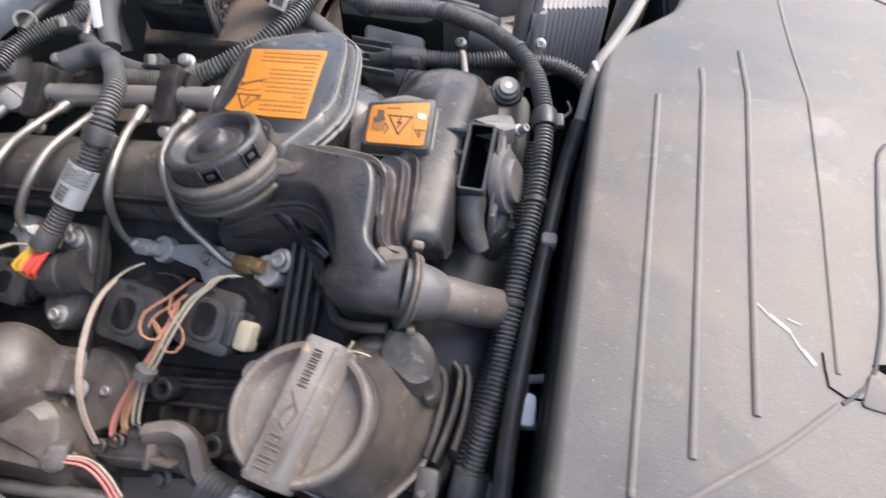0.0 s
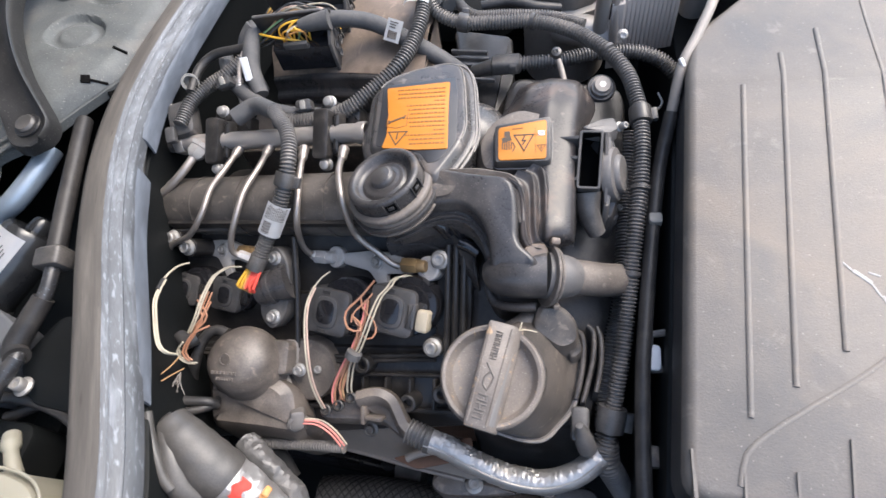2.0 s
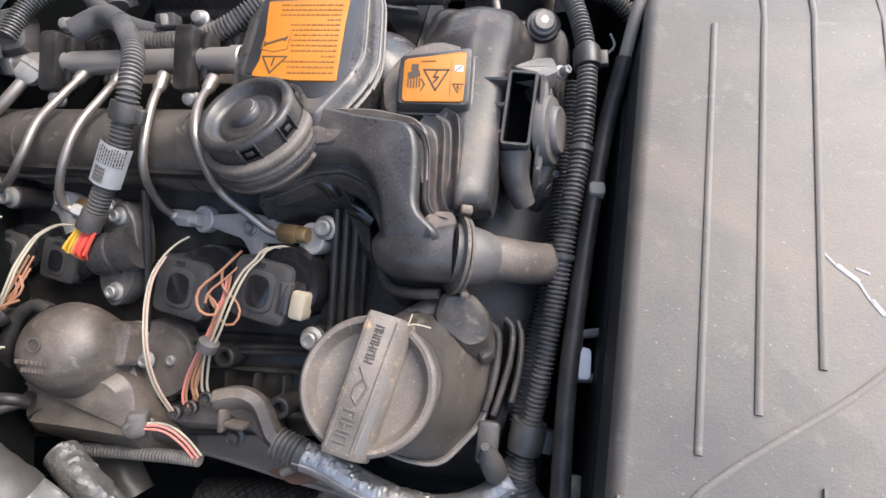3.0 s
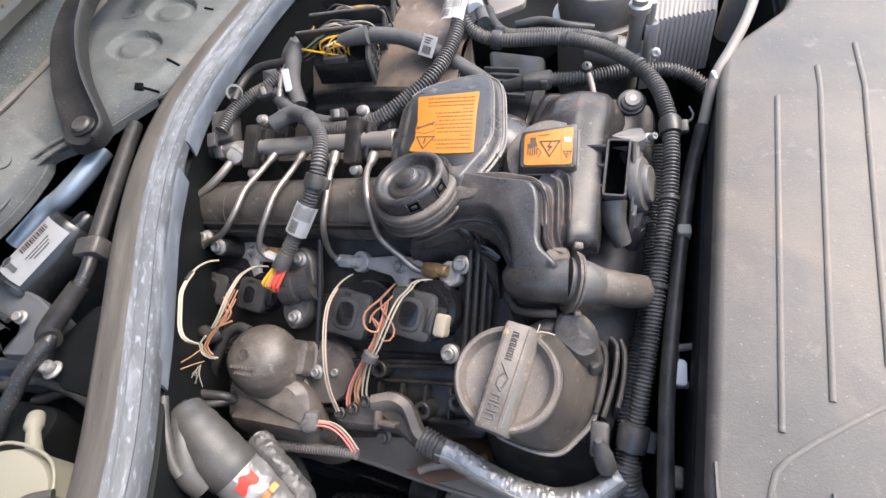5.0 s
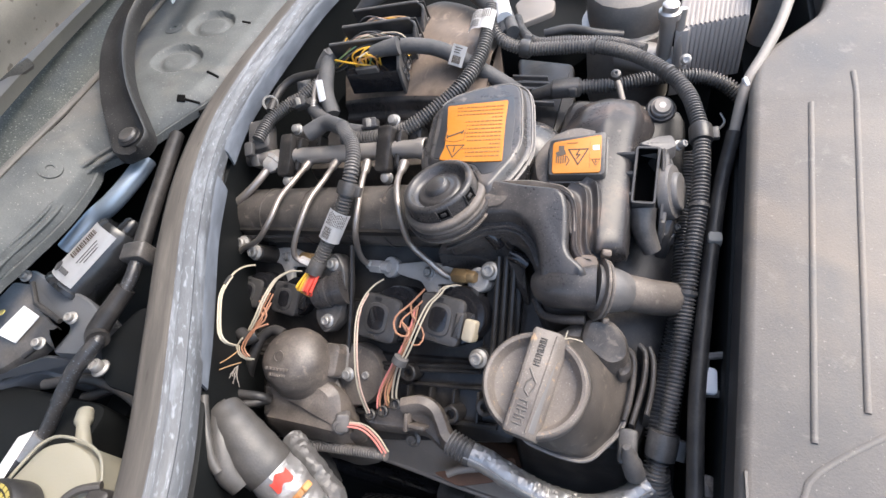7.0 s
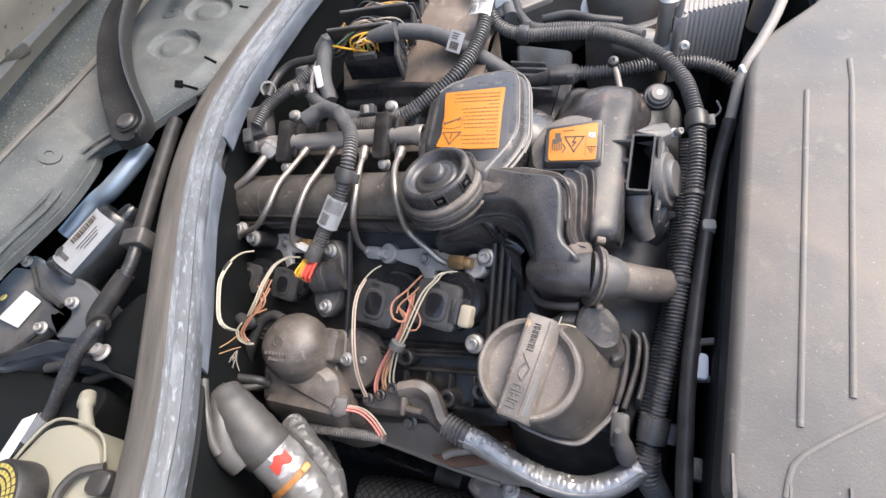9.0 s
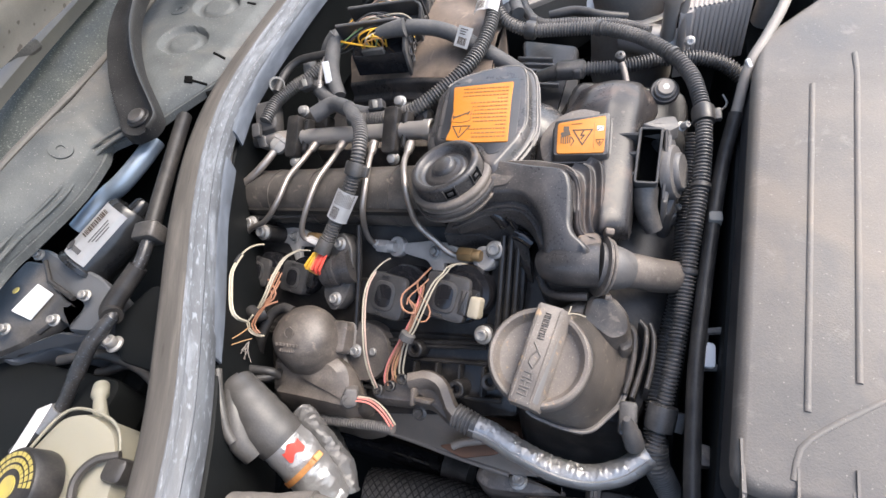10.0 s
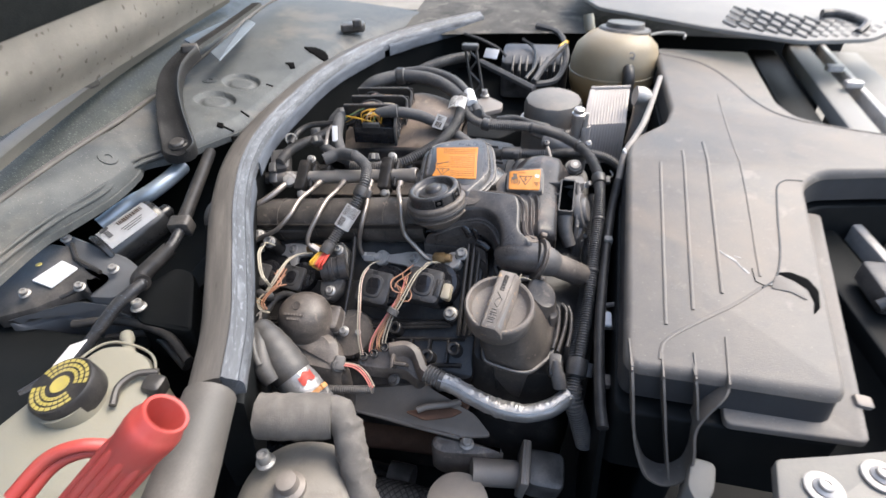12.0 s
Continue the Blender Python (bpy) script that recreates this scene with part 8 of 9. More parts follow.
cool = thing("oil_cooler", "stacked-plate aluminium oil cooler", "oil cooler", (0.04, 0.59, 0.78))
km = axis((0.040, 0.588, 0.84), (0, 0, 1), (0.97, 0.22, 0))
CF = [(0.0040, 0.5350, 0.8500), (0.0730, 0.5510, 0.8510)]
CB = [(0.0120, 0.6200, 0.8830), (0.0820, 0.6350, 0.8820)]
part("body", slab([CB[0], CB[1], CF[1], CF[0]], 0.075, 0.002, 0.002), M_COOLER, cool)
CS = (Vector(CF[1]) - Vector(CF[0])) / 14
for k in range(14):
    c = Vector(CF[0]) + CS * (k + 0.5) + Vector((0.001, -0.0005, -0.0375))
    part("plate", block(0.0043, 0.0016, 0.072, axis(c, (0, 0.03, 1), CS), 0.0010), M_COOLER, cool)
for k in range(1, 14):
    a, b = Vector(CF[0]).lerp(Vector(CF[1]), k / 14), Vector(CB[0]).lerp(Vector(CB[1]), k / 14)
    part("ridge", sweep([(-0.0014, -0.001), (-0.0009, 0.0011), (0.0009, 0.0011), (0.0014, -0.001)], [a, (a + b) / 2, b]), M_COOLER, cool)
part("end_plate", slab([(0.0100, 0.6190, 0.8840), (0.0210, 0.6210, 0.8840), (0.0130, 0.5330, 0.8480), (-0.0020, 0.5310, 0.8470)], 0.085, 0.002, 0.002), M_COOLER, cool)
part("rim", tube([Vector(CB[0]) + UP * 0.002, Vector(CB[1]) + UP * 0.002], 0.003, 8), M_COOLER, cool)
part("end_pipe", tube([km @ Vector((0.040, -0.02, 0.05)), km @ Vector((0.055, -0.02, 0.045)), km @ Vector((0.062, -0.01, 0.01)), km @ Vector((0.062, 0.0, -0.05))], 0.016, 18), M_ALU, cool)
valve = thing("cooler_fitting", "bright plated pipe fitting beside the oil filter", "fitting", (-0.012, 0.54, 0.80))
part("stem", lathe([(0.0085, -0.05), (0.0085, 0.0), (0.012, 0.002), (0.012, 0.010), (0.009, 0.012), (0.009, 0.018), (0.006, 0.020), (0, 0.020)], axis((-0.010, 0.535, 0.862), (0.05, -0.1, 1)), 20), M_RAIL, valve)
part("side_pipe", tube([(0.004, 0.54, 0.87), (0.003, 0.535, 0.83), (0.005, 0.53, 0.79)], 0.005, 12), M_RAIL, valve)
part("cross_bolt", bolt_bm(axis((0.010, 0.50, 0.832), (0, -0.8, 0.5)), 0.0048, 0.008), M_CLAMP, valve)
single("vacuum_hose", tube([(-0.1500, 0.5420, 0.8500), (-0.1200, 0.5460, 0.8520), (-0.0890, 0.5390, 0.8480), (-0.0590, 0.5440, 0.8400)], 0.006, 12), M_RUBBER, "short black hose beside the oil filter", "hose")

tank = thing("expansion_tank", "yellowed translucent coolant expansion tank", "coolant tank", (0.08, 0.86, 0.75))
tmx = axis((0.075, 0.875, 0.84), (0, 0, 1))
bm = lathe([(0.02, -0.088), (0.06, -0.080), (0.085, -0.055), (0.094, -0.02), (0.0945, -0.001), (0.0965, 0.0), (0.0945, 0.001), (0.094, 0.02), (0.085, 0.05), (0.062, 0.072), (0.035, 0.080), (0, 0.081)], tmx, 44)
part("shell", bm, M_TANK, tank)
part("fluid_level", lathe([(0.0205, -0.0888), (0.0605, -0.0808), (0.0857, -0.0555), (0.0947, -0.02), (0.0951, -0.004), (0.0944, -0.003)], tmx, 44), M_FLUID, tank, "brownish coolant showing through")
part("neck_cap", lathe([(0.046, 0.064), (0.048, 0.070), (0.048, 0.090), (0.045, 0.094), (0.036, 0.095), (0.034, 0.104), (0, 0.105)], axis((0.085, 0.89, 0.826), (0.05, 0.1, 1)) @ Matrix.Diagonal((1.15, 1.15, 1.0, 1.0)), 24), M_BLACK, tank, "dark screw cap")
part("rim", lathe([(0.050, 0.062), (0.053, 0.064), (0.053, 0.070), (0.049, 0.072)], axis((0.085, 0.89, 0.828), (0.05, 0.1, 1)) @ Matrix.Diagonal((1.15, 1.15, 1.0, 1.0)), 30), M_BROWNP, tank)
part("plug", bolt_bm(axis((0.098, 0.800, 0.888), (0.1, -0.7, 0.6)), 0.009, 0.006), M_BROWNP, tank)
part("outlet", tube([(0.095, 0.79, 0.866), (0.097, 0.772, 0.855), (0.100, 0.765, 0.825), (0.118, 0.745, 0.80), (0.16, 0.72, 0.80)], 0.012, 14), M_RUBBER, tank, "black outlet hose")
part("fill_neck", tube([(0.02, 0.94, 0.90), (0.016, 0.946, 0.915), (0.012, 0.952, 0.932)], 0.012, 14), M_RESV, tank)

# black clutter at the far rear corner
mod = thing("relay_module", "black finned control module under the cowl", "control module", (-0.12, 0.95, 0.80))
part("body", block(0.16, 0.10, 0.10, axis((-0.10, 0.98, 0.79), (0, -0.2, 1)), 0.008), M_BLACK, mod)
for k in range(8):
    part("fin", block(0.006, 0.05, 0.05, axis((-0.15 + 0.016 * k, 0.925, 0.81), (0, -0.5, 1)), 0.002), M_BLACK, mod)
lad = thing("ladder_bracket", "upright black lattice bracket", "bracket", (-0.20, 0.80, 0.72))
bl0, bl1 = Vector((-0.205, 0.775, 0.75)), Vector((-0.235, 0.80, 0.90))
for s in (-0.012, 0.012):
    part("rail", tube([bl0 + Vector((s, 0, 0)), bl1 + Vector((s, 0, 0))], 0.0032, 6), M_BLACK, lad)
for k in range(6):
    a, b = bl0.lerp(bl1, k / 6), bl0.lerp(bl1, (k + 1) / 6)
    s = 0.012 if k % 2 else -0.012
    part("strut", tube([a + Vector((s, 0, 0)), b - Vector((s, 0, 0))], 0.0026, 6), M_BLACK, lad)
part("top", block(0.036, 0.02, 0.012, Matrix.Translation(bl1), 0.003), M_BLACK, lad)
wires([(M_RUBBER, [(-0.2690, 0.9360, 0.8900), (-0.2300, 0.9280, 0.8800), (-0.1900, 0.9330, 0.8600), (-0.1690, 0.9350, 0.8400)], 0.004), (M_CLOTH, [(-0.2200, 0.8570, 0.8500), (-0.1510, 0.7990, 0.8400), (-0.0930, 0.7530, 0.8300)], 0.008), (M_RUBBER, [(-0.1340, 1.0060, 0.8600), (-0.1050, 0.9730, 0.8500), (-0.0960, 0.8790, 0.8400), (-0.1140, 0.8130, 0.8300)], 0.004), (M_CLOTH, [(-0.1050, 1.0990, 0.8700), (-0.0460, 1.0620, 0.8600), (-0.0260, 0.9460, 0.8400), (-0.0460, 0.8480, 0.8200), (-0.0950, 0.8070, 0.8200)], 0.007), (M_CLOTH, [(-0.0320, 0.9670, 0.8600), (-0.0740, 0.8650, 0.8450), (-0.0950, 0.7970, 0.8300)], 0.007)], "dark cables looping in the far corner of the bay", "cables")
wires([(M_W_YEL, [(-0.0280, 0.9830, 0.8620), (-0.0390, 0.9590, 0.8620), (-0.0450, 0.9480, 0.8600)], 0.005)], "short orange-taped cable end", "cables")
t2 = thing("cable_tag", "white plastic tag on a cable", "tag", (-0.1980, 0.8890, 0.8600))
part("flag", block(0.035, 0.022, 0.001, axis((-0.1970, 0.8720, 0.8650), (-0.3, -0.7, 0.6), (1, -0.4, 0)), 0.0004), M_WHITE, t2)
single("inner_panel_far", slab([(-0.55, 0.74, 0.74), (-0.16, 0.74, 0.72), (0.02, 0.98, 0.72), (-0.2, 1.22, 0.75), (-0.45, 1.0, 0.75)], 0.06, 0.01, 0.02), M_DARK, "dark panel in the far rear corner", "panel", kind="structure")

# ---- cowl well: wiper motor and its linkage ----
motor = thing("wiper_motor", "black wiper motor with silver label", "wiper motor", (-0.65, 0.17, 0.76))
ma, mb = Vector((-0.6715, 0.1470, 0.7880)), Vector((-0.6290, 0.2300, 0.8080))
md = (mb - ma).normalized()
mm = axis(ma, md, (0, 0, 1))
L = (mb - ma).length
part("can", lathe([(0, 0), (0.030, 0), (0.031, 0.004), (0.031, L - 0.006), (0.028, L - 0.001), (0.012, L), (0.011, L + 0.012), (0.008, L + 0.016), (0, L + 0.016)], mm, 40), M_MOTOR, motor)
LA = lambda u: -0.43 + 1.36 * u
bm = grid(lambda u, v: mm @ Vector((0.0316 * math.cos(LA(u)), 0.0316 * math.sin(LA(u)), 0.010 + (L - 0.020) * v)), 14, 2)
bmesh.ops.solidify(bm, geom=bm.faces[:], thickness=0.0004)
lbl = part("rating_label", bm, M_RATING, motor, "silver rating label with barcode")


def motor_pt(a, z):
    return mm @ Matrix.Rotation(a, 4, "Z") @ Matrix.Translation((0.0322, 0, z)) @ Matrix.Rotation(math.pi / 2, 4, "Y")


barcode(lbl, motor_pt(0.10, L * 0.60), L * 0.42, 0.009, 18)
part("round_mark", lathe([(0.0065, 0), (0.0065, 0.0004), (0.005, 0.0005), (0.0045, 0.0), (0, 0.0)], motor_pt(-0.14, L * 0.22)), M_CLOTH, lbl)
part("print", block(0.006, 0.013, 0.0004, motor_pt(0.30, L * 0.22), 0), M_CLOTH, lbl)
for k in range(3):
    part("print", block(L * (0.36 - 0.06 * k), 0.0011, 0.0004, motor_pt(0.46 + 0.10 * k, L * 0.56), 0), M_CLOTH, lbl)
part("end_ring", lathe([(0.031, 0), (0.0335, 0.001), (0.0335, 0.006), (0.031, 0.008)], mm, 40), M_MOTOR, motor)
part("gear_housing", slab([(-0.7480, 0.1570, 0.8060), (-0.7310, 0.1630, 0.8080), (-0.6960, 0.1530, 0.8080), (-0.6230, 0.1370, 0.8000), (-0.5920, 0.1210, 0.7950), (-0.5900, 0.1000, 0.7880), (-0.6080, 0.0760, 0.7800), (-0.6470, 0.0730, 0.7800), (-0.6310, 0.1000, 0.7900), (-0.6500, 0.1050, 0.7930), (-0.6880, 0.1150, 0.8000), (-0.7080, 0.1370, 0.8060)], 0.045, 0.004, 0.008), M_GEAR, motor, "dull aluminium gear housing")
part("gear_cover", slab([(-0.7510, 0.1440, 0.8060), (-0.7190, 0.1440, 0.8040), (-0.6980, 0.1240, 0.8000), (-0.6580, 0.1060, 0.7920), (-0.6340, 0.1000, 0.7890), (-0.6460, 0.0770, 0.7820), (-0.6670, 0.0850, 0.7840), (-0.6830, 0.0660, 0.7800), (-0.7070, 0.0460, 0.7760), (-0.7490, 0.0250, 0.7720), (-0.8140, 0.0730, 0.7800), (-0.7750, 0.1140, 0.7950)], 0.02, 0.004, 0.006), M_BLACK, motor, "black gearbox cover")
part("casting", slab([(-0.7430, 0.0290, 0.7650), (-0.7050, 0.0540, 0.7680), (-0.6650, 0.0750, 0.7700), (-0.6230, 0.0770, 0.7680), (-0.5780, 0.0670, 0.7600), (-0.6200, 0.0540, 0.7520), (-0.6860, 0.0550, 0.7520), (-0.7250, 0.0310, 0.7500)], 0.03, 0.005, 0.008), M_GEAR, motor, "grey cast lower housing")
for a, b in ([(-0.7140, 0.1430, 0.8080), (-0.6890, 0.1190, 0.8030)], [(-0.6890, 0.1190, 0.8030), (-0.6440, 0.1050, 0.7960)], [(-0.6580, 0.0800, 0.7870), (-0.6760, 0.0620, 0.7830)]):
    part("seal_bead", tube([a, b], 0.0032, 8), M_RUBBER, motor)
part("white_sticker", slab([(-0.7320, 0.0800, 0.7920), (-0.7110, 0.1160, 0.8000), (-0.6800, 0.1070, 0.7980), (-0.6980, 0.0740, 0.7890)], 0.0025, 0.0003, 0.001), M_WHITE, motor, "blank white sticker")
part("yellow_dot", lathe([(0.0045, 0), (0.004, 0.0006), (0, 0.0006)], axis((-0.7370, 0.1030, 0.8000), UP)), M_YELLOW, motor)
for p in [(-0.7260, 0.1490, 0.8120), (-0.6240, 0.1090, 0.8000), (-0.6540, 0.0770, 0.7920), (-0.7240, 0.0580, 0.7880)]:
    part("bolt", bolt_bm(axis(p, (0.2, -0.3, 1)), 0.0058, 0.008), M_BOLT, motor)
single("linkage_tube", tube([(-0.6440, 0.3270, 0.8380), (-0.6480, 0.2940, 0.8340), (-0.6630, 0.2600, 0.8260), (-0.6890, 0.2420, 0.8150), (-0.7160, 0.2010, 0.8000)], 0.0125, 18), M_LINK, "silver wiper linkage tube with sky blue painted in", "linkage")
cable = [(-0.6160, 0.3680, 0.8450), (-0.5820, 0.2590, 0.8350), (-0.5610, 0.1860, 0.8250), (-0.5580, 0.1460, 0.8150), (-0.5760, 0.1010, 0.8000)] + [(-0.5660, 0.0880, 0.8000), (-0.5720, 0.0720, 0.7970), (-0.5810, 0.0550, 0.7910), (-0.5950, 0.0250, 0.7730), (-0.6120, -0.0060, 0.7520), (-0.6280, -0.0300, 0.7450), (-0.6480, -0.0580, 0.7400)]
cab = thing("shielded_cable", "black cable with blue-printed sleeve across the cowl well", "cable", cable[4])
part("cable", tube(cable, 0.0072, 14), M_PRINTED, cab)
part("printed_cable", tube(cable[5:9], 0.0082, 14), M_PRINTED, cab, "cable with chalky blue-white marks")
part("sleeve", tube(cable[3:6], 0.0112, 16, rfun=lambda t: 0.9 + 0.15 * t), M_RUBBER, cab)
part("sleeve", tube(cable[:3], 0.0095, 14), M_RUBBER, cab)
part("clip", block(0.030, 0.026, 0.022, axis(cable[2], Vector(cable[3]) - Vector(cable[1])), 0.003), M_BLACK, cab)
part("foil_end", tube(cable[9:11], 0.0085, 14, rfun=lambda t: 1.1), M_FOIL, cab)
for pts, r in (([(-0.6560, 0.0440, 0.7550), (-0.6000, 0.0590, 0.7550), (-0.5250, 0.0480, 0.7550), (-0.4700, 0.0140, 0.7500)], 0.006), ([(-0.6140, 0.0430, 0.7350), (-0.5600, 0.0620, 0.7350), (-0.4840, 0.0200, 0.7300)], 0.006)):
    single("brake_hose", tube(pts, r, 12), M_RUBBER, "thin black hose in the cowl well", "hose")
single("cowl_liner", slab([(-0.5940, 0.0920, 0.7750), (-0.5610, 0.1450, 0.7850), (-0.5250, 0.1380, 0.7850), (-0.4800, 0.0460, 0.7650), (-0.5650, 0.0530, 0.7650)], 0.06, 0.006, 0.015), M_DARK, "black plastic liner beside the rubber seal", "liner")
single("well_bolt", bolt_bm(axis((-0.5640, 0.0660, 0.7780), UP), 0.008, 0.012), M_BOLT, "dull bolt in the cowl well", "bolt")
# Near-black colour paints the shade of the well floor here.
single("dark_trough", slab([(-0.80, -0.40, 0.745), (-0.56, -0.40, 0.745), (-0.56, 0.04, 0.745), (-0.80, 0.04, 0.745)], 0.05, 0.006, 0.02), M_DARK, "trough behind the reservoir, near-black for its shade", "trough", kind="structure")

# ---- brake fluid reservoir ----
res = thing("brake_reservoir", "cream plastic brake fluid reservoir with black cap", "reservoir", (-0.49, -0.09, 0.70))
part("tank", slab([(-0.588, -0.150, 0.797), (-0.560, -0.060, 0.802), (-0.545, -0.018, 0.803), (-0.520, -0.008, 0.801), (-0.482, -0.016, 0.795), (-0.458, -0.050, 0.790), (-0.448, -0.090, 0.788), (-0.446, -0.175, 0.780), (-0.53, -0.200, 0.785)], 0.12, 0.012, 0.020, 0.006, 6), M_RESV, res)
part("neck", lathe([(0.030, -0.02), (0.030, 0.015), (0, 0.015)], axis(Vector((-0.5230, -0.0880, 0.8180)) - Vector((0, 0, 0.024)), (-0.10, -0.18, 1)), 30), M_RESV, res)
rc = axis((-0.5260, -0.0860, 0.8180), (-0.10, -0.18, 1)) @ Matrix.Scale(1.07, 4)
rcap = part("screw_cap", lathe([(0.0300, -0.022), (0.0310, -0.018), (0.0310, 0.0), (0.0292, 0.0025), (0.012, 0.003), (0, 0.003)], rc, 40), M_RUBBER, res, "black screw cap with yellow print")
for a0, a1 in ((15, 165), (200, 340)):
    for r in (0.0155, 0.0205, 0.0255):
        bm = bmesh.new()
        k = a0
        while k < a1:
            c = rc @ Matrix.Rotation(radians(k), 4, "Z") @ Matrix.Translation((r, 0, 0.0033))
            block(0.0032, r * radians(11), 0.0004, c, 0, bm)
            k += 14
        part("print", bm, M_YELLOW, rcap)
part("print", lathe([(0.009, 0.003), (0.009, 0.0036), (0.0065, 0.0038), (0.005, 0.0033), (0, 0.0033)], rc), M_YELLOW, rcap)
part("nipple", tube([(-0.5210, -0.0110, 0.7780), (-0.5300, 0.0000, 0.7800), (-0.5400, 0.0110, 0.7790), (-0.5500, 0.0210, 0.7750)], 0.0062, 16, rfun=lambda t: 1.15 - 0.35 * t + (0.45 if t > 0.62 else 0.0)), M_RESV, res)
part("seam", tube([(-0.560, -0.060, 0.7985), (-0.546, -0.018, 0.7995), (-0.520, -0.008, 0.7975), (-0.482, -0.016, 0.7915), (-0.458, -0.050, 0.7865)], 0.0016, 8), M_RESV, res, "moulded seam")
part("white_sticker", block(0.022, 0.060, 0.0008, axis((-0.5680, -0.0420, 0.8020), (-0.30, 0.10, 1), (0.9, 0.35, 0.2)), 0.0003), M_WHITE, res, "white paper sticker")
part("strap", tube([(-0.458, -0.038, 0.795), (-0.476, -0.048, 0.800), (-0.484, -0.066, 0.800), (-0.478, -0.086, 0.796)], 0.004, 8), M_GREYRUB, res)
part("level_plug", block(0.022, 0.022, 0.024, axis((-0.458, -0.050, 0.785), (0.2, -0.1, 1)), 0.005), M_BLACK, res)

# ---- red hollow handle and leads near the wing ----
ha, hb = Vector((-0.2650, -0.2010, 0.9900)), Vector((-0.3210, -0.2330, 0.9300))
handle = thing("hand_tool", "hollow fluted red plastic tool handle", "tool", hb)
hm = axis(ha, ha - hb)
HL = (ha - hb).length + 0.05
part("grip", lathe([(0, -HL), (0.0132, -HL), (0.0132, -0.040), (0.0140, -0.034), (0.0152, -0.026), (0.0160, -0.016), (0.0160, -0.010), (0.0148, -0.0065), (0.0138, -0.005), (0.0136, 0.001), (0.0128, 0.002), (0.0112, 0.0015), (0.0104, -0.003), (0.0090, -0.045), (0, -0.045)], hm, 40), M_RED, handle)
for k in range(9):
    r = hm @ Matrix.Rotation(k * math.tau / 9, 4, "Z")
    part("flute", tube([r @ Vector((0.0120, 0, -0.030)), r @ Vector((0.0128, 0, -0.045)), r @ Vector((0.0128, 0, -HL))], 0.0030, 10), M_RED, handle)
for pts in ([(-0.3920, -0.1590, 0.8600), (-0.4100, -0.1680, 0.8700), (-0.4330, -0.1810, 0.8650), (-0.4500, -0.2060, 0.8500)], [(-0.3940, -0.1580, 0.8500), (-0.4110, -0.1670, 0.8600), (-0.4320, -0.1800, 0.8550), (-0.4470, -0.2050, 0.8400)]):
    single("red_lead", tube(pts, 0.0055, 12), M_RED, "red insulated lead beside the reservoir", "cable")

# ---- wiper arms ----
def wiper(name, pts, blade, rod, label):
    t = thing(name, label, "wiper", pts[0])
    line = spline(pts, 0.006)
    n = len(line)
    rings = []
    for i, (p, tt, s, u) in enumerate(frames(line, (0, 0, 1))):
        k = i / (n - 1)
        w = 0.0262 - 0.0050 * ease(k * 2.2) - 0.003 * k
        if i < 5:
            w *= math.sqrt(max(0.05, 1 - ((4.6 - i) / 5) ** 2))
        rings.append([p + a * w * s + b * u for a, b in ((-1, -0.010), (-1, 0.003), (-0.90, 0.007), (-0.72, 0.0065), (-0.40, 0.0040), (0.40, 0.0050), (0.70, 0.0075), (0.88, 0.0120), (0.95, 0.0105), (1, 0.004), (1.01, -0.010))])
    part("arm", rings_bm(rings), M_ARM, t)
    m0 = axis(line[5] + UP * 0.003, (0.05, -0.2, 1))
    part("pivot_washer", lathe([(0.0155, 0), (0.0155, 0.003), (0.0135, 0.0045), (0.012, 0.0045)], m0, 28), M_ARM, t)
    part("pivot_nut", lathe([(0.0115, 0), (0.0115, 0.006), (0.0095, 0.0085), (0.006, 0.009), (0, 0.0085)], m0, 20), M_BLACK, t)
    part("knuckle", block(0.03, 0.022, 0.02, axis(line[-1] + UP * 0.004, (0, 0, 1), (1, 0.4, 0)), 0.005), M_BLACK, t)
    part("rod", sweep([(-0.012, 0), (0.012, 0), (0.010, 0.006), (-0.010, 0.006)], rod), M_ARM, t)
    part("blade", sweep([(-0.004, -0.010), (-0.005, 0.004), (-0.010, 0.008), (-0.004, 0.014), (0.004, 0.012), (0.009, 0.006), (0.004, -0.010)], blade), M_BODY, t, "dusty grey wiper blade")
    c = lerp_path(blade, 0.45)
    part("blade_clip", block(0.016, 0.05, 0.016, axis(c + UP * 0.010, (0, 0, 1), (1, -0.2, 0)), 0.004), M_BLACK, t)
    return t


wiper("wiper", [(-0.6180, 0.3020, 0.8690), (-0.6374, 0.3272, 0.8760), (-0.6681, 0.3719, 0.9060), (-0.7041, 0.4316, 0.9250), (-0.7276, 0.4828, 0.9340), (-0.7335, 0.5198, 0.9420), (-0.7330, 0.5608, 0.9500)],
      [(-0.70, -0.10, 0.925), (-0.765, 0.16, 0.935), (-0.815, 0.42, 0.945), (-0.86, 0.72, 0.95), (-0.90, 1.0, 0.95)],
      [(-0.7307, 0.5576, 0.9510), (-0.7346, 0.6985, 0.9570), (-0.7499, 0.8733, 0.9620)], "black wiper arm with dusty blade on the windscreen")
spoil = thing("wiper_spoiler", "pale smooth wiper spoiler, sky reflection painted in blue", "wiper spoiler", (-0.75, 0.7, 0.94))
# Pale blue colour stands in for sky mirrored on both wings.
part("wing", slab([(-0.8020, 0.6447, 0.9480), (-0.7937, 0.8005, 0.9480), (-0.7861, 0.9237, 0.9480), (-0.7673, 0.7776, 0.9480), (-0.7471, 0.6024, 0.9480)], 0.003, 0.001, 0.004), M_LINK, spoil)
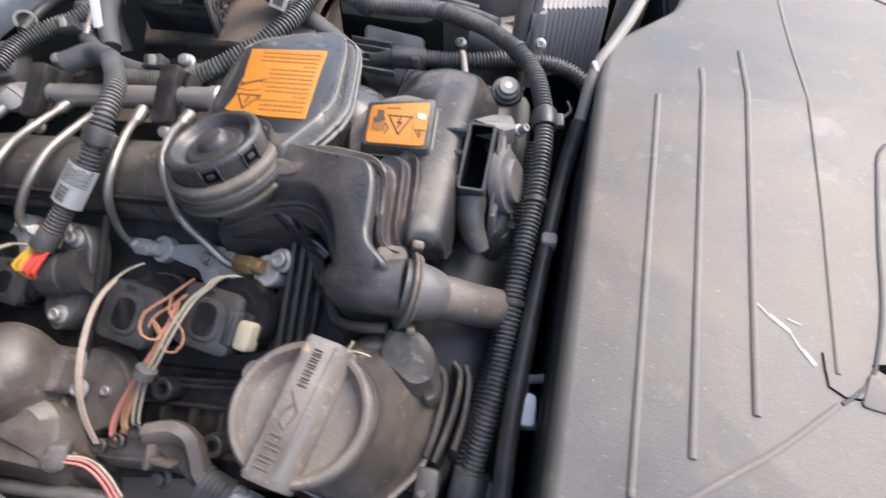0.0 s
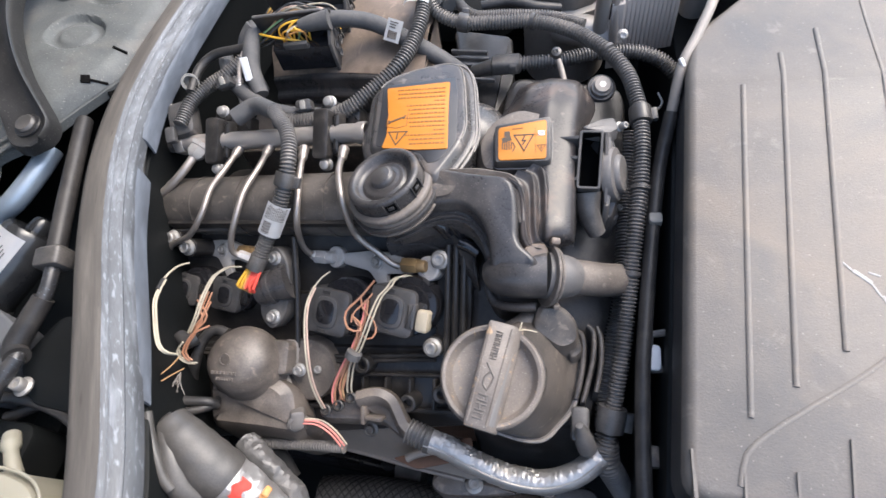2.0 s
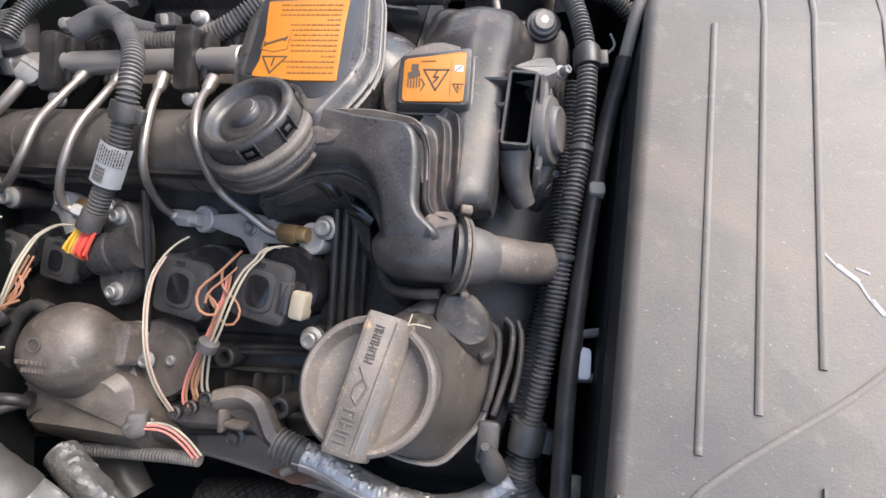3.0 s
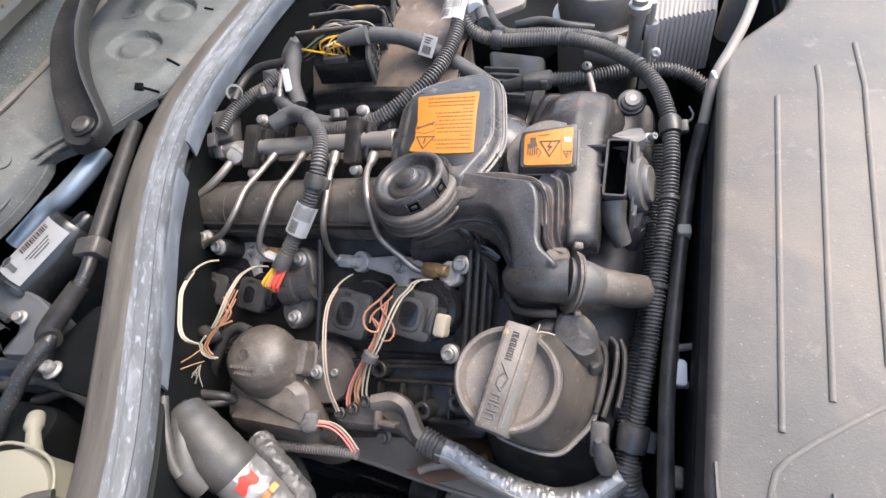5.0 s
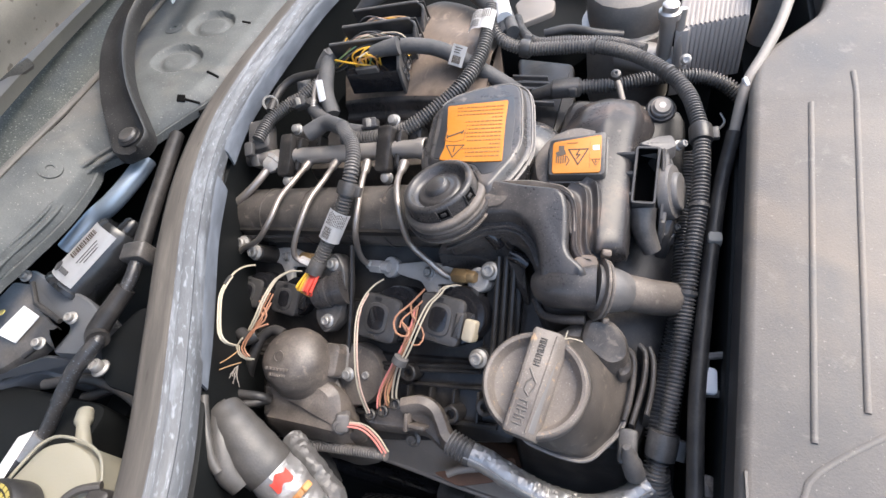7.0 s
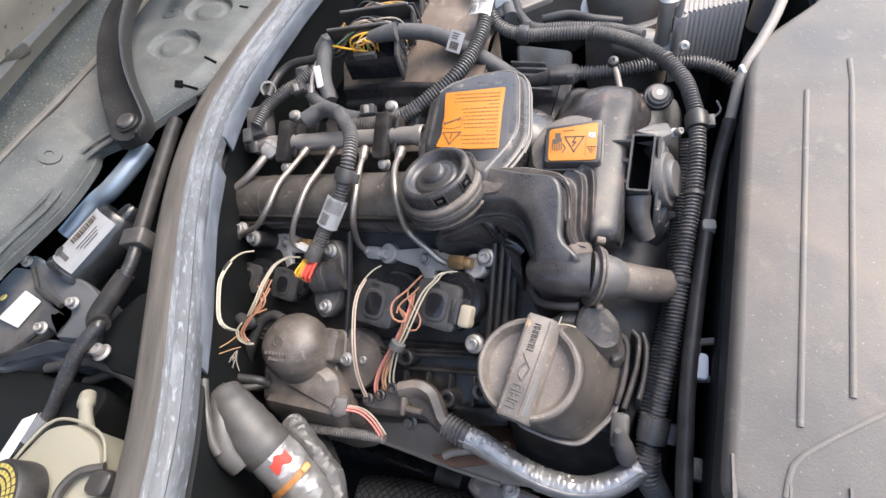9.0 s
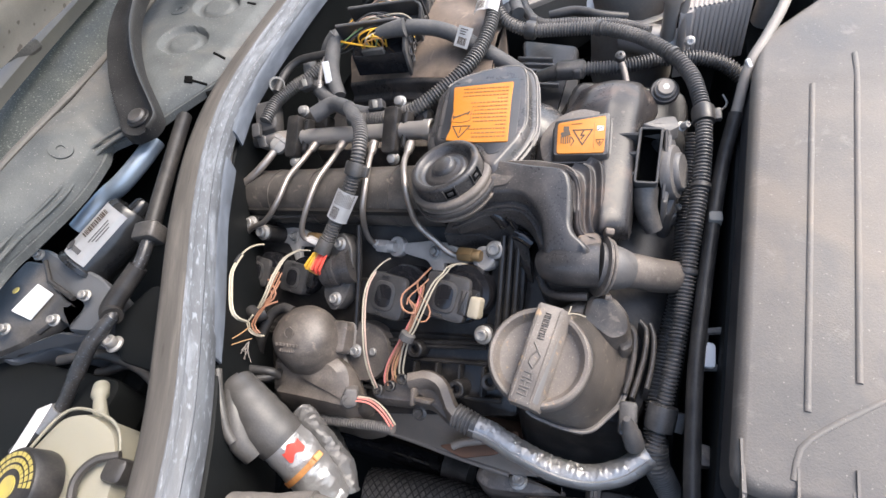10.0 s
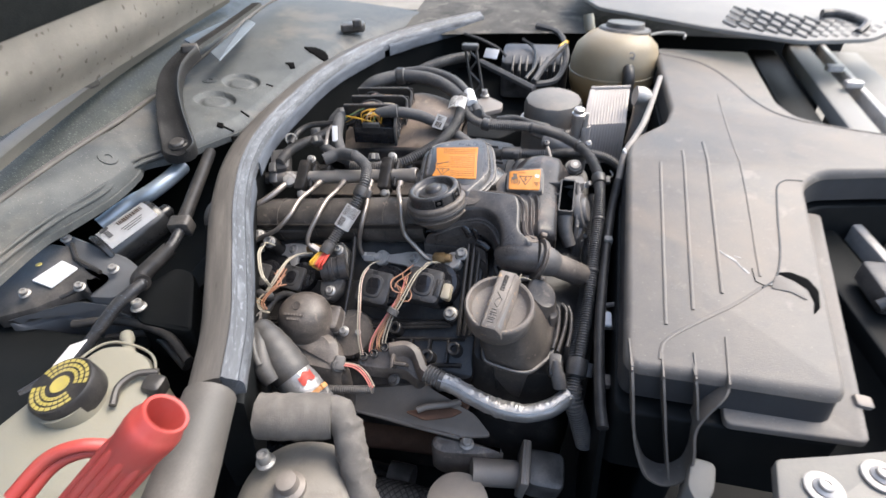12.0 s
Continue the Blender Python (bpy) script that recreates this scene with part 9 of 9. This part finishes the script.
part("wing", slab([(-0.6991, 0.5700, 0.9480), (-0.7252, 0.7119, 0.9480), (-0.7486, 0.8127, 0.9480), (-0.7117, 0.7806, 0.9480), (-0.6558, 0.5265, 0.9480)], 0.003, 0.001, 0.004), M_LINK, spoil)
for x, y in ((-0.708, 0.259), (-0.700, 0.545)):
    single("cowl_nut", lathe([(0.0140, -0.004), (0.0136, 0.0006), (0.0100, 0.0012), (0.0050, 0.0010), (0.0042, -0.0014), (0, -0.0016)], on_cowl(x, y, 0.0006)), M_PAINT, "flat washer nut on the cowl panel", "nut")
def ragged(pts, seed, step=0.004, a=0.0016):
    """An outline broken into short uneven steps."""
    r, out = random.Random(seed), []
    for p, q in zip(pts, pts[1:] + pts[:1]):
        n = max(1, int(math.hypot(q[0] - p[0], q[1] - p[1]) / step))
        for k in range(n):
            out.append((p[0] + (q[0] - p[0]) * k / n + r.uniform(-a, a), p[1] + (q[1] - p[1]) * k / n + r.uniform(-a, a)))
    return out


def tear(pts, seed, label):
    single("torn_opening", slab([(x, y, cowl_z(x, y) + 0.0030) for x, y in ragged(pts, seed)], 0.004, 0.0002, 0), M_VOID, label, "tear")


torn = thing("torn_opening", "ragged black break at the cowl edge", "tear", (-0.60, 0.40, 0.87))
for x, y, w, h, r in ((-0.6050, 0.4010, 0.010, 0.010, 12), (-0.5950, 0.4040, 0.022, 0.0030, -3), (-0.5840, 0.4000, 0.010, 0.0100, 25), (-0.5790, 0.3920, 0.012, 0.0120, -15)):
    part("break", slab(rect(0, 0, w, h, 0.0, r), 0.003, 0.0003, 0.001, m=on_cowl(x, y, 0.0012)), M_VOID, torn, "black gap in the broken edge")

# ---- front end: shroud, rod, slotted panel, struts ----
ROD = [(0.0940, 0.4990, 0.8850), (0.0710, 0.4340, 0.8780), (0.0550, 0.3990, 0.8680), (0.0480, 0.3670, 0.8400), (0.0400, 0.3280, 0.8120), (0.0330, 0.2720, 0.7950), (0.0270, 0.2120, 0.7800), (0.0210, 0.1420, 0.7650), (0.0200, 0.0890, 0.7500), (0.0200, 0.0390, 0.7400), (0.0220, 0.0100, 0.7350)]
shroud = thing("fan_shroud", "dark radiator fan shroud with rubber-lined edge", "fan shroud", (0.03, 0.2, 0.5))
part("edge", tube(ROD[3:], 0.0065, 14), M_RUBBER, shroud)
rings = []
for p in spline(ROD[1:], 0.03):
    rings.append([Vector((p.x - 0.002, p.y, p.z - 0.004)), Vector((p.x + 0.004, p.y, p.z - 0.004)), Vector((p.x + 0.03, p.y, 0.35)), Vector((p.x + 0.02, p.y, 0.35))])
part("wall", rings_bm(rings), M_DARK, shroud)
part("wall_clip", block(0.012, 0.012, 0.012, axis((0.0340, 0.2710, 0.7970), UP), 0.002), M_PALE, shroud)
part("white_clip", block(0.004, 0.009, 0.004, axis((0.0540, 0.3980, 0.8720), (0.3, -0.5, 0.8), (0.8, 0.5, 0)), 0.002), M_WHITE, shroud)
WF = [(0.0270, 0.1680, 0.7700), (0.0480, 0.1730, 0.7700), (0.0480, 0.1440, 0.7570), (0.0270, 0.1410, 0.7570)]
for a, b in zip(WF, WF[1:] + WF[:1]):
    part("window_frame", tube([a, b], 0.0032, 8), M_BLACK, shroud)
part("white_window", block(0.014, 0.022, 0.006, axis((0.0290, 0.1500, 0.7630), (0.1, -0.2, 1)), 0.003), M_WHITE, shroud, "small pale patch in the shroud")
part("peg", block(0.012, 0.018, 0.010, axis((0.0290, 0.0740, 0.7350), UP), 0.003), M_BROWNP, shroud)
single("radiator_core", block(0.05, 0.86, 0.38, Matrix.Translation((0.13, 0.52, 0.50)), 0.004), M_DARK, "dark radiator behind the fan shroud", "radiator")

tub = thing("bonnet_stay", "thin grey metal stay rod beside the airbox", "rod", (0.06, 0.45, 0.87))
part("rod", tube([tuple(p) for p in ROD[4::-1]] + [(0.1400, 0.6850, 0.8850)], 0.0050, 12), M_STAY, tub)
part("tip", lathe([(0.0022, -0.008), (0.0026, 0), (0.0022, 0.008)], axis((0.0540, 0.4030, 0.8620), (0.2, 0.8, 0.1))), M_PALE, tub)
part("hook", tube([(0.1270, 0.8030, 0.9300), (0.1560, 0.8210, 0.9300), (0.1970, 0.8350, 0.9250), (0.1980, 0.8210, 0.9200)], 0.003, 8), M_PALE, tub)

# slotted plastic panel on the far wing
pan = thing("slotted_panel", "pale dusty plastic wing cover with slanted slots", "panel", (0.35, 1.0, 0.9))
EDGE = [(-0.0250, 1.2370, 0.9300), (0.0390, 1.0360, 0.9300), (0.2470, 0.8730, 0.9300), (0.3990, 0.7830, 0.9300), (0.5280, 0.8060, 0.9300)]
FAR = [Vector(p) + Vector((0.14 + 0.02 * k, 0.42 - 0.06 * k, 0.03)) for k, p in enumerate(EDGE)]
part("sheet", slab([tuple(p) for p in EDGE] + [tuple(p) for p in FAR[::-1]], 0.008, 0.003, 0.02), M_PALE, pan)
def pan_pt(u, v, dz=0.0):
    return lerp_path(EDGE, min(u, 0.99)).lerp(lerp_path(FAR, min(u, 0.99)), v) + UP * dz


for row in range(4):
    v0 = 0.06 + row * 0.095
    for k in range(15):
        u = 0.52 + k * 0.036 - 0.006 * row
        if u + 0.05 < 0.985:
            q = [pan_pt(u, v0 + 0.070), pan_pt(u + 0.045, v0), pan_pt(u + 0.054, v0), pan_pt(u + 0.009, v0 + 0.070)]
            part("slot", slab([tuple(p + UP * 0.0012) for p in q], 0.003, 0.0003, 0.002), M_SIDE, pan, "dark slanted slot")
part("hook", tube([Vector(EDGE[4]) + Vector((-0.02, 0.02, 0.004)), Vector(EDGE[4]) + Vector((0.0, 0.05, 0.015)), Vector(EDGE[4]) + Vector((-0.03, 0.10, 0.02)), Vector(EDGE[4]) + Vector((-0.06, 0.10, 0.02))], 0.008, 8), M_BLACK, pan)

# front cross members and latch
fm1 = thing("front_crossmember", "dusty grey front cross members with bright edges", "cross member", (0.45, 0.6, 0.78))
part("beam", block(0.045, 0.55, 0.03, axis((0.475, 0.79, 0.835), UP, (1, -0.10, 0)), 0.004), M_PALE, fm1)
part("beam", block(0.065, 0.62, 0.03, axis((0.57, 0.74, 0.82), UP, (1, -0.10, 0)), 0.004), M_PALE, fm1)
part("bright_edge", block(0.012, 0.56, 0.03, axis((0.52, 0.76, 0.84), UP, (1, -0.10, 0)), 0.003), M_CLAMP, fm1)
part("lower_beam", block(0.06, 0.56, 0.03, axis((0.345, 0.20, 0.765), UP, (1, 0.08, 0)), 0.004), M_DARK, fm1)
part("bright_edge", block(0.014, 0.50, 0.03, axis((0.40, 0.22, 0.775), UP, (1, 0.08, 0)), 0.003), M_CLAMP, fm1)
part("front_beam", block(0.032, 0.60, 0.03, axis((0.47, 0.22, 0.75), UP, (1, 0.08, 0)), 0.004), M_PALE, fm1)
for y in (0.84, 0.75):
    part("tab", block(0.03, 0.02, 0.012, axis((0.50, y, 0.862), UP), 0.002), M_CLAMP, fm1)
# Near-black block paints the shade between the beams.
part("gap_shade", block(0.06, 0.55, 0.06, axis((0.41, 0.80, 0.80), UP, (1, -0.10, 0)), 0.005), M_DARK, fm1)
latch = thing("bonnet_latch", "black and bright metal bonnet latch", "latch", (0.34, 0.2, 0.77))
part("body", block(0.05, 0.07, 0.03, axis((0.36, 0.215, 0.800), UP), 0.004), M_BLACK, latch)
part("spring", tube([(0.33, 0.18, 0.80), (0.36, 0.185, 0.815), (0.40, 0.18, 0.80)], 0.007, 10), M_BLACK, latch)
part("bright_plate", block(0.02, 0.055, 0.010, axis((0.382, 0.225, 0.815), UP), 0.002), M_STEEL, latch)
for p in ((0.315, 0.330, 0.80), (0.275, 0.055, 0.775)):
    single("airbox_clip", block(0.018, 0.014, 0.008, axis(p, (0.2, -0.2, 1)), 0.002), M_SHIELD, "dull metal clip on the airbox edge", "clip")

brk = thing("radiator_bracket", "pale metal bracket plate with washers and bolts", "bracket", (0.22, -0.04, 0.77))
part("plate", slab([(0.1650, -0.0320, 0.7850), (0.2200, -0.0190, 0.7850), (0.2820, -0.0030, 0.7850), (0.2840, -0.0380, 0.7850), (0.2600, -0.0900, 0.7850), (0.1480, -0.1090, 0.7850)], 0.012, 0.003, 0.006), M_BODY, brk)
for p in [(0.1960, -0.0570, 0.7860), (0.2490, -0.0370, 0.7860)]:
    part("washer", lathe([(0.016, 0), (0.016, 0.002), (0.014, 0.003), (0.008, 0.002), (0, 0.002)], axis(p, UP)), M_ALU, brk)
    part("bolt", bolt_bm(axis(Vector(p) + UP * 0.002, UP), 0.0075, 0.007), M_ALU, brk)
single("support_bracket", slab([(0.1150, 0.0030, 0.7200), (0.1390, -0.0020, 0.7200), (0.1340, -0.0290, 0.7100), (0.1200, -0.0430, 0.7000), (0.1070, -0.0270, 0.7100)], 0.05, 0.004, 0.008), M_PALE, "pale metal foot under the airbox loop", "bracket")

# far wing of the car
def wing(u, v):
    y = 1.02 + 0.80 * u
    return Vector((-0.45 + 1.05 * v, y + 0.05 * math.sin(math.pi * v), 0.86 - 0.30 * max(0.0, u - 0.55) ** 1.5 + 0.02 * math.sin(math.pi * u)))


single("far_wing", grid(wing, 16, 20), M_WING, "dusty painted front wing on the far side", "wing")

# torn openings and loose bits at the far end of the cowl
tear([(-0.6150, 0.7950), (-0.5950, 0.8100), (-0.5650, 0.8000), (-0.5480, 0.7700), (-0.5700, 0.7650), (-0.5950, 0.7780)], 5, "ragged dark opening in the cowl panel")
tear([(-0.6150, 0.6900), (-0.6000, 0.7020), (-0.5900, 0.6820), (-0.5960, 0.6740), (-0.6060, 0.6900)], 6, "short jagged tear in the cowl panel")
single("cowl_slit", block(0.017, 0.0035, 0.002, on_cowl(-0.5885, 0.4560, 0.0004), 0.0005), M_VOID, "short dark slit in the cowl panel", "slit")
single("cowl_slit", block(0.014, 0.0035, 0.002, on_cowl(-0.6000, 0.5820, 0.0004), 0.0005), M_VOID, "short dark slit in the cowl panel", "slit")
wm = thing("washer_jet", "black washer nozzle block standing on the cowl", "washer nozzle", (-0.50, 1.0, 0.88))
part("base", block(0.06, 0.04, 0.02, axis((-0.5520, 0.9590, 0.8950), UP, (1, 0.3, 0)), 0.005), M_BLACK, wm)
part("nozzle", block(0.022, 0.022, 0.02, axis((-0.5280, 0.9250, 0.9120), UP, (1, 0.3, 0)), 0.004), M_BLACK, wm)
# plugs at the rear end of the rail
rp = thing("rail_plug", "black multi-pin plug at the rear of the fuel rail", "plug", (-0.5330, 0.4100, 0.8000))
part("shell", block(0.030, 0.044, 0.024, axis((-0.5000, 0.3870, 0.8220), (0.1, -0.4, 1), (1, 0.3, 0.1)), 0.004), M_INJ, rp)
part("latch", block(0.012, 0.020, 0.008, axis((-0.5020, 0.3580, 0.8280), (0.1, -0.4, 1), (1, 0.3, 0.1)), 0.002), M_INJ, rp)
part("side_tab", block(0.008, 0.030, 0.014, axis((-0.5150, 0.3910, 0.8260), (0.1, -0.4, 1), (1, 0.3, 0.1)), 0.002), M_COOLER, rp, "pale worn locking tab")
# braided lead, eyelet and small plugs behind the fuel rail
braid = thing("braided_lead", "short braided earth lead behind the fuel rail", "lead", (-0.4420, 0.4520, 0.8450))
BR = [(-0.4320, 0.4870, 0.8620), (-0.4330, 0.4700, 0.8580), (-0.4360, 0.4540, 0.8520), (-0.4330, 0.4340, 0.8450)]
part("braid", tube(BR, 0.0032, 10, corr=0.0022, depth=0.2), M_COOLER, braid, "pale braided strands")
part("sleeve", tube([BR[3], Vector(BR[3]) + Vector((0.002, -0.012, -0.008)), Vector(BR[3]) + Vector((0.006, -0.024, -0.018))], 0.0048, 12, corr=0.003), M_RAIL, braid, "brass-coloured ribbed ferrule")
eyel = thing("loop_clip", "pale plastic loop clip at the rear of the engine", "clip", (-0.4980, 0.4290, 0.8450))
em = axis((-0.4950, 0.4270, 0.8480), (0.5, -0.6, 0.5))
part("loop", lathe([(0.0075, -0.003), (0.0100, -0.003), (0.0105, 0.0), (0.0100, 0.003), (0.0075, 0.003), (0.0070, 0.0), (0.0075, -0.003)], em, 26), M_PALE, eyel)
part("foot", block(0.008, 0.014, 0.006, em @ Matrix.Translation((0.0, -0.014, 0)), 0.0015), M_PALE, eyel)
for px, nz in (((-0.3340, 0.3860, 0.8420), 0.2), ((-0.4460, 0.4240, 0.8480), 0.5)):
    sp = thing("small_plug", "small grey two-pin plug behind the fuel rail", "plug", px)
    pm = axis(px, (0.1, -0.6, 0.8), (1, nz, 0))
    part("shell", block(0.018, 0.014, 0.014, pm, 0.002), M_INJ, sp)
    part("rib", block(0.020, 0.003, 0.016, pm @ Matrix.Translation((0, -0.004, 0)), 0.0008), M_INJ, sp)
    part("latch", block(0.006, 0.010, 0.004, pm @ Matrix.Translation((0, 0, 0.008)), 0.001), M_PALE, sp)
